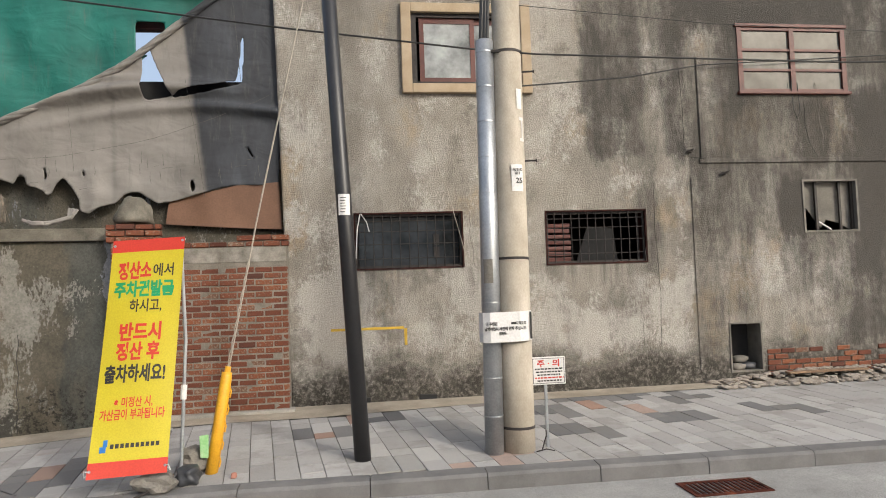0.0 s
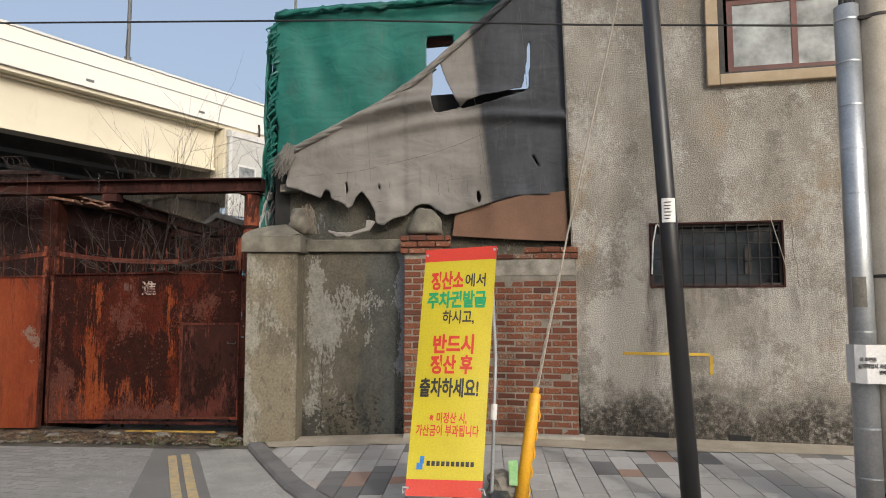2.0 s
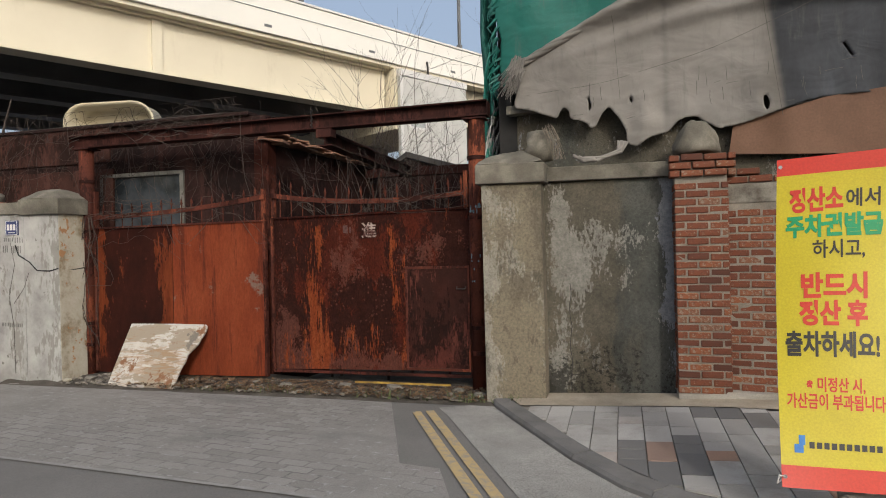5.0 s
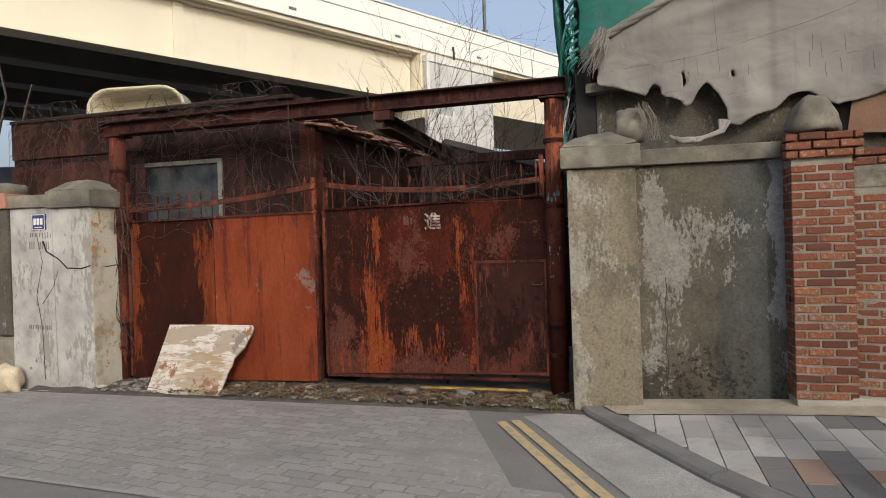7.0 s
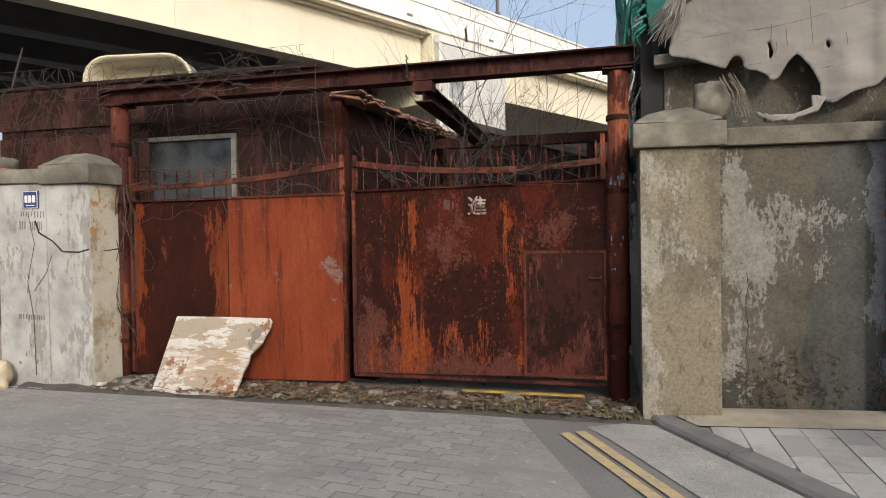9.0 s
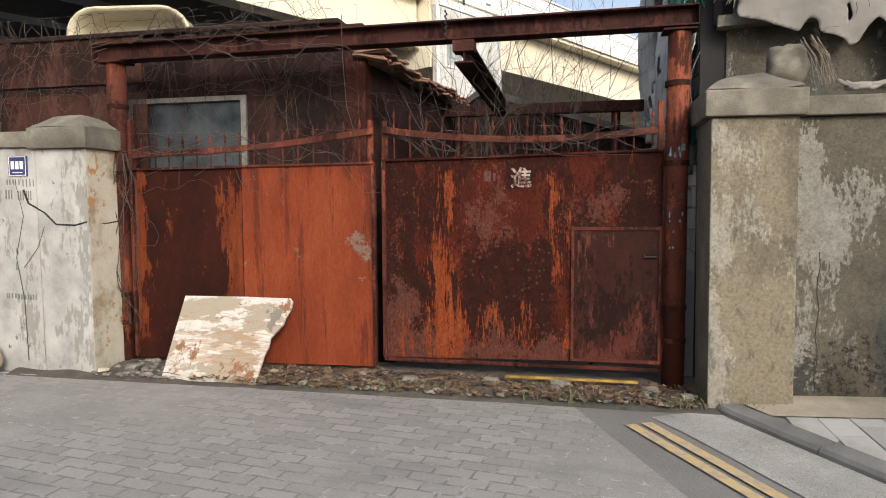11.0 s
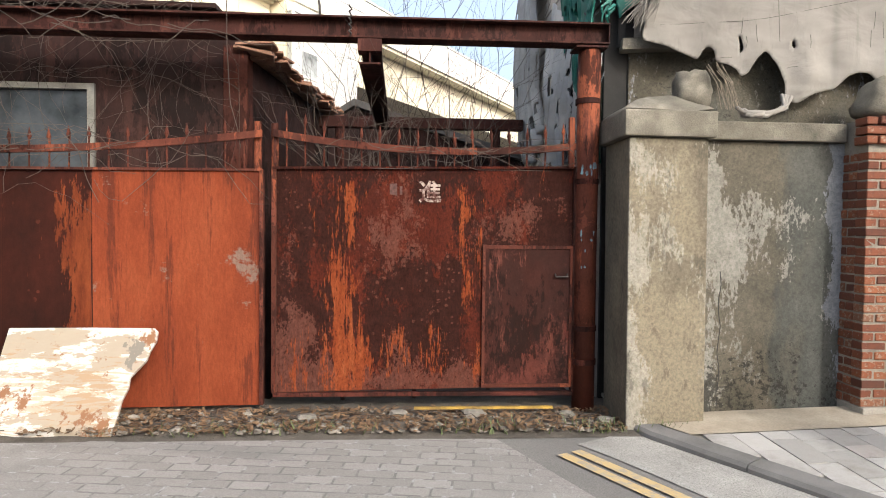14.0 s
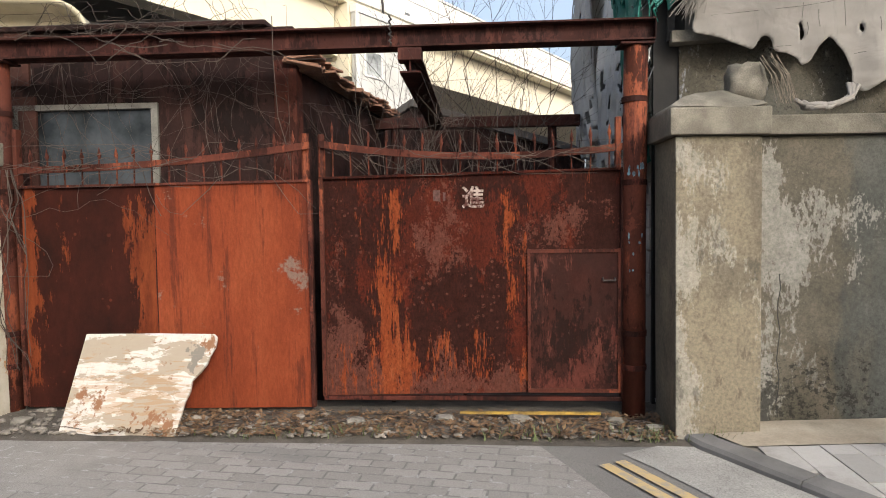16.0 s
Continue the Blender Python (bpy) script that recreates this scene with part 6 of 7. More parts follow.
for k in range(5):
    tube(bm, [(-3.05 + 3.1 * i / 24, 8.08 + rng.uniform(-.04, .04), 5.2 - .02 * i / 24 + .05 * noise.noise(Vector((i * .5, k * 3, 0))) + rng.uniform(-.02, .02)) for i in range(25)], .03, 5)
part("bunched_top", jitter(bm, .02, 8), GREEN_TARP, tarp, "bunched top hem tied with cord", True)

# derelict frame behind the canvas
df = tagged(thing("wall_derelict", "grey rendered wall of the derelict building behind the canvas", "wall"), kind="structure")
part("front_wall", jitter(box(-2.9, .74, 8.26, 8.42, -.3, 2.92, .01), .008, 2), RENDER, df)
part("ledge", jitter(box(-2.98, -2.2, 8.12, 8.36, 2.86, 2.96, .012), .012, 3), CAP, df)
part("upper_wall", box(-2.95, -2.3, 8.3, 8.42, 2.923, 3.77), DARKCEM, df)
part("upper_wall", box(-2.297, .72, 8.32, 8.42, 2.923, 3.777), DARKCEM, df)
part("upper_beam", box(-2.9, .72, 8.3, 8.42, 3.78, 4.05), DARKIN, df)
part("upper_beam", box(-1.3, .7, 8.3, 8.42, 4.72, 4.82), REDWOOD, df)
part("strut", box(.24, .3, 8.3, 8.36, 2.9, 5.8), DARKIN, df)
part("strut", box(-3.0, -2.94, 8.2, 8.27, 2.9, 5.2), DARKIN, df)
bm = box(.3, .5, .31, 3.9, -.4, 5.2)
sw = tagged(part("wall_block_side", in_b(bm), BLOCKWALL), "grey concrete block side wall of the derelict building", "wall", kind="structure")
for c in range(22):
    for k in range(9):
        v0 = .42 + k * .4 - (.2 if c % 2 else 0)
        a, b = max(v0, .42), min(v0 + .385, 3.88)
        if b - a > .06:
            o = part("block", box(.285, .31, a, b, .75 + c * .2, .75 + c * .2 + .185, .004, 1), BLOCKWALL, sw)
            o.matrix_basis = BM
# added near-black cover that darkens the pale end of the block wall
part("end_post", in_b(box(.27, .53, .26, .306, -.4, 5.2, .006)), DARKIN, sw, "dark cover added over the pale block wall end")
nt = thing("torn_netting", "torn grey netting sagging down the block wall", "netting", BM)


def drape(u, amp, v0, v1, z_top, z_low, mat, seed, name):
    bm = bmesh.new()
    n, m = 46, 60
    g = [[bm.verts.new((u + amp * math.sin(j * .8 + 2.5 * noise.noise(Vector((i * .06, j * .1, seed)))) * (.3 + .7 * i / n) - .10 * math.sin(math.pi * i / n), v0 + (v1 - v0) * j / m + .12 * noise.noise(Vector((i * .1, j * .1, seed + 4))),
          (lambda t: z_top(j / m) + (z_low(j / m) - z_top(j / m)) * t)(i / n) + .05 * noise.noise(Vector((i * .3, j * .5, seed))))) for j in range(m + 1)] for i in range(n + 1)]
    for i in range(n):
        for j in range(m):
            if noise.noise(Vector((i * .22, j * .3, seed + 9))) < .38 + (.0 if i < n * .8 else -.25):
                f = bm.faces.new((g[i][j], g[i + 1][j], g[i + 1][j + 1], g[i][j + 1]))
                f.smooth = True
    bmesh.ops.delete(bm, geom=[v for v in bm.verts if not v.link_faces], context="VERTS")
    o = part(name, bm, mat, nt)
    s = o.modifiers.new("thickness", "SOLIDIFY")
    s.thickness = .005
    return o


drape(.2, .05, .1, 1.9, lambda t: 2.75 + 1.1 * t, lambda t: 1.5 + .25 * math.sin(t * 5), NET, 2.0, "hanging_net")
drape(.22, .06, 2.5, 3.95, lambda t: 4.9, lambda t: 2.6 - .4 * math.sin(t * 3), NET, 5.0, "hanging_net")
drape(.2, .04, .14, .6, lambda t: 3.6, lambda t: 1.9 + .3 * t, GREEN_TARP, 8.0, "green_rag")
drape(.18, .05, .3, 1.1, lambda t: 5.2, lambda t: 2.9 + .2 * t, GREEN_TARP, 12.0, "green_rag")
bm = bmesh.new()
for k in range(80):
    v, z = rng.uniform(.2, 1.2), rng.uniform(2.3, 3.3)
    tube(bm, [(.2 + rng.uniform(-.1, .1), v, z), (.18 + rng.uniform(-.12, .1), v + rng.uniform(-.1, .1), z - .2), (.2 + rng.uniform(-.14, .1), v + rng.uniform(-.15, .15), z - rng.uniform(.3, .7))], .008, 4, .003)
tagged(part("shred", bm, BLUE_TARP, nt, "hanging grey shreds"), kind="stuff")
# sacking over the pier, stone on the brick pier, brown sheet
sk = thing("sack", "grey sacking slumped on top of the boundary wall", "sack")
part("body", lump(bmesh.new(), (-2.5, 7.78, 2.42), (.17, .15, .19), 2, 3, .28), CAP, sk, "", True)
bm = bmesh.new()
for k in range(20):
    a = rng.uniform(.35, 1.3)
    tube(bm, [(-2.5 + .19 * math.sin(a), 7.62 + rng.uniform(-.03, .05), 2.6 + rng.uniform(-.05, .02)), (-2.44 + .2 * math.sin(a), 7.58, 2.45), (-2.37 + .14 * math.sin(a) + rng.uniform(-.03, .05), 7.55 + rng.uniform(-.02, .03), 2.24)], .003, 4, .0015)
part("fringe", bm, plainish("pale_sacking", (.1, .085, .065), (.24, .2, .155), 20, .95), sk, "frayed pale fringe")
bm = lump(bmesh.new(), (0, 0, 0), (.24, .21, .15), 7, 3, .25)
for v in bm.verts:
    t = max(0, min(1, (v.co.z + .13) / .3))
    v.co.x *= 1.2 - .8 * t
    v.co.y *= 1.2 - .8 * t
    v.co.z *= 1.25
bmesh.ops.translate(bm, vec=(-1.0, 7.9, 2.38), verts=bm.verts)
tagged(part("capstone", jitter(bm, .02, 9), CAP, None, "", True), "rough mortar cone capping the brick pier", "capstone")
tagged(part("sheet", jitter(prism([(-.68, 2.52), (-.72, 2.24), (-.2, 2.2), (.3, 2.16), (.66, 2.15), (.63, 2.74), (.1, 2.7)], 8.14, 8.155), .006, 2), BOARD), "brown board wedged above the brick wall", "board")


# ---- poles ----
cp = thing("utility_pole", "pale spun-concrete utility pole with a step bolt and notices", "utility pole")
CPB, CPT = Vector((3.0, 5.87, -.14)), Vector((3.14, 6.12, 7.5))
cpx = lambda z: CPB.lerp(CPT, (z - CPB.z) / (CPT.z - CPB.z))
part("shaft", tube(bmesh.new(), [cpx(-.14 + 7.6 * i / 12) for i in range(13)], .158, 28, .118), POLE_C, cp, "", True)
for z in (.08, 1.62, 3.6):
    part("strap", tube(bmesh.new(), [cpx(z - .012), cpx(z + .012)], .162 - .005 * z, 28), DARKSTEEL, cp)
for z, s in ((3.0, -1), (2.55, 1), (3.42, 1)):
    c = cpx(z)
    b = part("step_bolt", tube(bmesh.new(), [(c.x + s * .1, c.y - .02, z), (c.x + s * .24, c.y - .05, z)], .009, 8), DARKSTEEL, cp)
    part("head", tube(bmesh.new(), [(c.x + s * .24, c.y - .05, z), (c.x + s * .252, c.y - .053, z)], .017, 8), DARKSTEEL, b)


def wrapped(x0, x1, z0, z1, r, c, bulge=.0):
    """A sheet bent round an upright axis at c, between two angles."""
    bm = bmesh.new()
    n = 12
    a = [[bm.verts.new((c.x + (r + k) * math.sin(x0 + (x1 - x0) * i / n), c.y - (r + k) * math.cos(x0 + (x1 - x0) * i / n), z)) for i in range(n + 1)] for k in (.0, .004) for z in (z0, z1)]
    for i in range(n):
        bm.faces.new((a[2][i], a[2][i + 1], a[3][i + 1], a[3][i]))
        bm.faces.new((a[0][i], a[1][i], a[1][i + 1], a[0][i + 1]))
        bm.faces.new((a[1][i], a[3][i], a[3][i + 1], a[1][i + 1]))
        bm.faces.new((a[0][i], a[0][i + 1], a[2][i + 1], a[2][i]))
    return bm


c = cpx(2.37)
pn_ = part("number_plate", wrapped(-.15, .62, 2.245, 2.495, .150, c), WHITEPL, cp, "white enamel pole number plate")
_ang = .235
def pole_text(s, size, z, dx=0):
    m = Matrix.Translation((c.x + .157 * math.sin(_ang), c.y - .157 * math.cos(_ang) - .001, z)) @ pose(0, 0, 0, 90, 0, math.degrees(_ang)) @ Matrix.Translation((dx, 0, .002))
    lettering(s, size, INKBLACK, pn_, m, .001)
pole_text("8321C", .035, 2.435), pole_text("611", .035, 2.40), pole_text("25", .07, 2.32, .012)
for z0, z1, a0, a1, m in ((3.03, 3.22, .35, .75, WHITEPL), (2.72, 2.75, .55, .9, WHITEPL), (2.92, 2.95, .5, .85, WHITEPL), (2.75, 2.92, .72, .82, WHITEPL)):
    part("notice", wrapped(a0, a1, z0, z1, .146, cpx(z0)), m, cp, "torn white notice")
# cable riser
rp = thing("cable_riser", "galvanised steel cable riser strapped to the utility pole", "pipe")
RB, RT = Vector((2.765, 5.80, -.14)), Vector((2.85, 5.98, 3.72))
rpx = lambda z: RB.lerp(RT, (z - RB.z) / (RT.z - RB.z))
part("pipe", tube(bmesh.new(), [rpx(-.14), rpx(1.8), rpx(3.72)], .086, 24), GALV, rp, "", True)
for k in range(11):
    z = .2 + k * .34
    part("joint_band", tube(bmesh.new(), [rpx(z - .006), rpx(z + .006)], .0885, 24), GALV, rp)
for dx in (-.03, .025, .0):
    part("cable", tube(bmesh.new(), [rpx(3.68) + Vector((dx, -dx * .4, 0)), rpx(4.2) + Vector((dx + .02, 0, 0)), rpx(4.8) + Vector((dx + .05, .02, 0)), Vector((2.96 + dx, 5.94, 7.0))], .022, 8), CABLE, rp)
part("bracket", tube(bmesh.new(), [rpx(3.6) + Vector((.05, -.07, 0)), rpx(3.6) + Vector((.2, -.09, .0)), cpx(3.6) + Vector((.12, -.08, 0))], .016, 6), DARKSTEEL, rp)
part("grey_patch", wrapped(-.9, .1, 1.4, 1.62, .087, rpx(1.5)), DARKCEM, rp, "smudge of dried glue")
# notice wrapped round riser and pole
nb = thing("notice_band", "white plastic notice wrapped round pole and riser", "notice")
bm = bmesh.new()
prof = [(2.672, 5.84), (2.69, 5.745), (2.75, 5.703), (2.83, 5.705), (2.93, 5.702), (3.02, 5.700), (3.1, 5.73), (3.155, 5.80), (3.168, 5.88)]
va = [[bm.verts.new((x + .0, y - o, z + .01 * (x - 2.7))) for x, y in prof] for o in (0, .004) for z in (.865, 1.135)]
for i in range(len(prof) - 1):
    bm.faces.new((va[0][i], va[0][i + 1], va[1][i + 1], va[1][i])), bm.faces.new((va[2][i], va[3][i], va[3][i + 1], va[2][i + 1]))
    bm.faces.new((va[1][i], va[1][i + 1], va[3][i + 1], va[3][i])), bm.faces.new((va[0][i], va[2][i], va[2][i + 1], va[0][i + 1]))
part("sheet", bm, WHITEPL, nb)
for s, x, z, sz in (("이 주변은", 2.76, 1.02, .036), ("굴착작업시 사전에 연락 주십시오", 2.885, .975, .036), ("연락처:", 2.86, .935, .03), ("지역으로", 3.03, 1.022, .034)):
    lettering(s, sz, INKBLACK, nb, Matrix.Translation((x, 5.696, z)) @ pose(0, 0, 0, 90), .0012, wide=.78)
part("print_bar", box(2.94, 2.985, 5.694, 5.698, 1.025, 1.045), INKBLACK, nb)
part("dark_edge", box(3.125, 3.14, 5.735, 5.75, .885, 1.13), INKBLACK, nb)
# black lamp pole
bp = thing("lamp_post", "black painted steel post leaning slightly", "post")
BPB, BPT = Vector((1.585, 5.87, -.14)), Vector((1.25, 6.02, 7.0))
bpx = lambda z: BPB.lerp(BPT, (z - BPB.z) / (BPT.z - BPB.z))
part("shaft", tube(bmesh.new(), [bpx(-.14), bpx(2), bpx(7)], .074, 24, .066), BLACKPAINT, bp, "", True)
lb_ = part("label", wrapped(-.7, .75, 2.06, 2.25, .0735, bpx(2.15)), WHITEPL, bp, "white inspection label")
for k in range(6):
    part("print_bar", wrapped(-.4, .1 + .08 * (k % 3), 2.085 + k * .026, 2.092 + k * .026, .0785, bpx(2.15)), INKBLACK, lb_)
# small caution sign
cs = thing("caution_sign", "small white caution plate on a thin steel stake", "sign")
part("stake", box(3.27, 3.295, 5.86, 5.885, -.15, .62, .003), GALV, cs)
sp = part("plate", box(3.15, 3.47, 5.845, 5.857, .445, .70, .004), WHITEPL, cs)
part("border", bx(bx(bx(bx(bmesh.new(), 3.16, 3.46, 5.842, 5.846, .683, .687), 3.16, 3.46, 5.842, 5.846, .457, .461), 3.16, 3.164, 5.842, 5.846, .461, .683), 3.456, 3.46, 5.842, 5.846, .461, .683), INKBLACK, sp)
lettering("주 · 의", .07, INKRED, sp, Matrix.Translation((3.31, 5.842, .615)) @ pose(0, 0, 0, 90), .002, wide=1.2)
for k, (a, b, m) in enumerate(((3.18, 3.45, INKBLACK), (3.19, 3.44, INKBLACK), (3.2, 3.42, INKBLACK), (3.18, 3.45, INKRED), (3.2, 3.43, INKBLACK))):
    x = a
    while x < b:
        w = rng.uniform(.015, .035)
        part("print_bar", box(x, min(x + w, b), 5.842, 5.846, .583 - k * .027, .596 - k * .027), m, sp)
        x += w + .008
bm = bmesh.new()
tube(bm, [(3.2, 5.78, zp(3, 5.8)), (3.24, 5.77, .0), (3.26, 5.84, .03)], .006, 5), tube(bm, [(3.13, 5.72, zp(3, 5.7) + .01), (3.22, 5.7, -.1), (3.3, 5.72, zp(3, 5.7) + .01)], .006, 5)
part("wire_stay", bm, DARKSTEEL, cs)

# ---- guy wire and its yellow guard ----
gy = thing("guy_wire", "steel guy wire with a yellow plastic guard", "guy wire")
G0, G1 = Vector((.30, 5.80, -.14)), Vector((.42, 5.92, .70))
gd = part("guard", tube(bmesh.new(), [G0, G0.lerp(G1, .5), G0.lerp(G1, .93), G0.lerp(G1, .95), G1], .052, 18, .044), YELLOWPL, gy, "", True)
part("guard_top", tube(bmesh.new(), [G1 - Vector((.0, .0, .01)), G1 + Vector((.01, .006, .05))], .026, 12), YELLOWPL, gd)
for k in range(5):
    q = G0.lerp(G1, .12 + k * .17) + Vector((.05, -.005, 0))
    part("clip", tube(bmesh.new(), [q + Vector((0, 0, -.05)), q + Vector((.012, 0, 0)), q + Vector((.002, 0, .05))], .007, 6), YELLOWPL, gd)
part("wire", tube(bmesh.new(), [G1 - Vector((0, 0, .05)), Vector((.70, 5.88, 2.0)), Vector((1.16, 5.8, 4.0)), Vector((1.95, 5.7, 7.4))], .008, 6), ROPE, gy)
bm = bmesh.new()
for k in range(2):
    tube(bm, [G1.lerp(Vector((.70, 5.88, 2.0)), i / 24) + .009 * Vector((math.cos(i * 1.3 + k * 3.1), math.sin(i * 1.3 + k * 3.1), 0)) for i in range(19)], .006, 5)
part("grip", bm, ROPE, gy, "preformed wire grip")
for x, y, s in ((.52, 5.62, .03),):
    tagged(part("stone", lump(bmesh.new(), (x, y, zp(x, y) + .02), (s, s, s), 2, 2, .4), TERRA), "little orange stub on the paving", "stone")

# ---- banner ----
BTL, BTR, BBL, BBR = Vector((-.445, 5.73, 1.864)), Vector((.151, 5.652, 1.883)), Vector((-.485, 5.245, .03)), Vector((.066, 5.36, .018))
bn = thing("banner", "yellow vinyl parking notice banner on a leaning stand", "banner")


def on_banner(s, t, d=0.0):
    """A point of the banner: s across, t up, d in front of it."""
    p = BBL.lerp(BBR, s).lerp(BTL.lerp(BTR, s), t)
    n = (BBR - BBL).cross(BTL - BBL).normalized()
    bow = .03 * math.sin(math.pi * t) * (1 - .5 * s) + .03 * (s - .5) ** 2 * 4 * math.sin(math.pi * t)
    return p + n * (d - bow)


def banner_patch(name, s0, s1, t0, t1, mat, d=0.0, n=16, m=30, thick=.002):
    bm = bmesh.new()
    m = max(2, int(m * (t1 - t0)) + 1)
    g = [[[bm.verts.new(on_banner(s0 + (s1 - s0) * i / n, t0 + (t1 - t0) * j / m, d + k)) for j in range(m + 1)] for i in range(n + 1)] for k in (0, thick)]
    for i in range(n):
        for j in range(m):
            for k in (0, 1):
                bm.faces.new((g[k][i][j], g[k][i + 1][j], g[k][i + 1][j + 1], g[k][i][j + 1]))
    for i in range(n):
        for j in (0, m):
            bm.faces.new((g[0][i][j], g[0][i + 1][j], g[1][i + 1][j], g[1][i][j]))
    for j in range(m):
        for i in (0, n):
            bm.faces.new((g[0][i][j], g[0][i][j + 1], g[1][i][j + 1], g[1][i][j]))
    return part(name, bm, mat, bn)


banner_patch("field", 0, 1, .062, .945, BANNERY)
banner_patch("top_band", 0, 1, .945, 1, INKRED)
banner_patch("bottom_band", 0, 1, 0, .062, INKRED)
BW, BH = (BTR - BTL).length, (BTL - BBL).length


def banner_text(s, size, cx, t, mat, bold, wide):
    """Type bent onto the banner."""
    o = lettering(s, size, mat, bn, Matrix.Identity(4), bold)
    xs = [v.co.x for v in o.data.vertices]
    ctr, w = (max(xs) + min(xs)) / 2, max(xs) - min(xs)
    for v in o.data.vertices:
        x, y, z = v.co
        v.co = on_banner(cx + (x - ctr) / w * wide, t + y / BH, .004 + (.0012 if z > 0 else 0))


for s, size, cx, t, mat, bold, wide in (
    ("정산소", .155, .34, .83, INKRED, .006, .46), ("에서", .115, .735, .836, INKBLACK, .002, .28), ("주차권발급", .14, .49, .75, INKGREEN, .006, .82), ("하시고,", .115, .53, .681, INKBLACK, .002, .44),
    ("반드시", .155, .49, .561, INKRED, .006, .56), ("정산 후", .15, .48, .478, INKRED, .006, .58), ("출차하세요!", .15, .47, .385, INKBLACK, .005, .80),
    ("※ 미정산 시,", .085, .49, .279, INKRED, .002, .50), ("가산금이 부과됩니다", .09, .49, .229, INKRED, .002, .84)):
    banner_text(s, size, cx, t, mat, bold, wide)
banner_patch("emblem", .12, .20, .098, .122, INKBLUE, .004, 3, 60, .001)
banner_patch("emblem", .16, .215, .120, .148, INKBLUE, .004, 3, 60, .001)
for k in range(10):
    banner_patch("print_bar", .25 + k * .064, .295 + k * .064, .112, .13, INKBLACK, .004, 2, 30, .001)
for s, t in ((.03, .975), (.97, .985), (.03, .03), (.97, .03)):
    q = on_banner(s, t, .004)
    part("eyelet", tube(bmesh.new(), [q, q + Vector((.0, -.004, 0))], .011, 10), GALV, bn)
for s, l in ((.03, -.03), (.97, .03)):
    q = on_banner(s, .03, .004)
    part("tie", tube(bmesh.new(), [q, q + Vector((l, -.02, .01)), q + Vector((l * 1.3, .0, -.04)), q + Vector((l * .3, .02, -.02))], .005, 5), WHITEPL, bn)
st = part("stand_pole", tube(bmesh.new(), [Vector((.1, 5.62, zp(0, 5.6) + .05)), Vector((.12, 5.75, 1.0)), Vector((.08, 5.80, 1.86))], .014, 10), GALV, bn, "thin steel stand pole")
part("stand_collar", tube(bmesh.new(), [Vector((.108, 5.69, .52)), Vector((.112, 5.71, .64))], .026, 10), WHITEPL, st)
part("stand_foot", tube(bmesh.new(), [Vector((.1, 5.62, zp(0, 5.6) + .05)), Vector((-.16, 5.2, zp(0, 5.3) + .02))], .01, 8), DARKSTEEL, bn)
part("crossbar", tube(bmesh.new(), [BTL + Vector((0, .02, -.02)), BTR + Vector((0, .02, -.02))], .009, 8), GALV, bn)
for k, (x, y, s, m, l) in enumerate(((-.05, 5.44, (.17, .13, .085), ROCK, "rough grey rock weighting the banner stand"), (.16, 5.9, (.15, .13, .12), ROCK, "upright broken rock behind the banner stand"), (.17, 5.58, (.1, .15, .08), SLUMP, "dark grey filled sack weighting the banner stand"))):
    tagged(part("rock" if m is ROCK else "sack", lump(bmesh.new(), (x, y, zp(x, y) + s[2] * .8), s, k + 11, 3, .4), m, None, "", m is not ROCK), l, "rock" if m is ROCK else "sack", "weights of the banner stand")
tagged(part("packet", jitter(box(.21, .28, 5.77, 5.80, .0, .2, .012), .012, 9), plainish("green_packet", (.2, .5, .16), (.5, .66, .4), 12, .5)), "crumpled green and white packet on the rock", "packet")

# ---- drain grate ----
dg = tagged(thing("drain_grate", "rusty iron drain grate in the gutter", "drain"), kind="structure")
part("rim", bx(bx(bx(bx(bmesh.new(), 4.1, 4.75, 4.73, 4.76, -.28, -.27), 4.1, 4.75, 5.03, 5.06, -.28, -.27), 4.1, 4.13, 4.76, 5.03, -.28, -.27), 4.72, 4.75, 4.76, 5.03, -.28, -.27), RUST_P, dg)
for k in range(13):
    part("grate_bar", bx(bmesh.new(), 4.14 + k * .045, 4.16 + k * .045, 4.76, 5.03, -.281, -.272), RUST_P, dg)

# ---- overhead cables ----
for pts, r in (([(-9, 6.6, 5.0), (-1.58, 7.2, 4.6), (.8, 7.25, 4.34), (3.0, 7.3, 4.14), (3.75, 7.3, 4.09), (7.8, 7.3, 4.03), (14, 7.3, 4.2)], .011),
               ([(3.15, 6.1, 3.32), (4.8, 7.2, 3.78), (6.23, 7.98, 4.22), (7.56, 7.99, 4.3), (9.5, 7.99, 4.42)], .008),
               ([(.3, 7.3, 5.0), (3.0, 7.3, 4.72), (6.0, 7.3, 4.5), (12, 7.3, 4.35)], .004)):
    tagged(part("cable", tube(bmesh.new(), pts, r, 6), CABLE), "black overhead cable strung along the street", "cable", "overhead cables")
tagged(part("cord", tube(bmesh.new(), [(2.36, FY - .03, 3.84), (2.5, FY - .04, 3.2), (2.72, FY - .04, 2.6), (2.86, FY - .04, 2.05), (2.93, FY - .05, 1.75), (3.05, FY - .04, 1.66)], .005, 5), ROPE), "pale cord hanging from the window down to the grille", "cord")

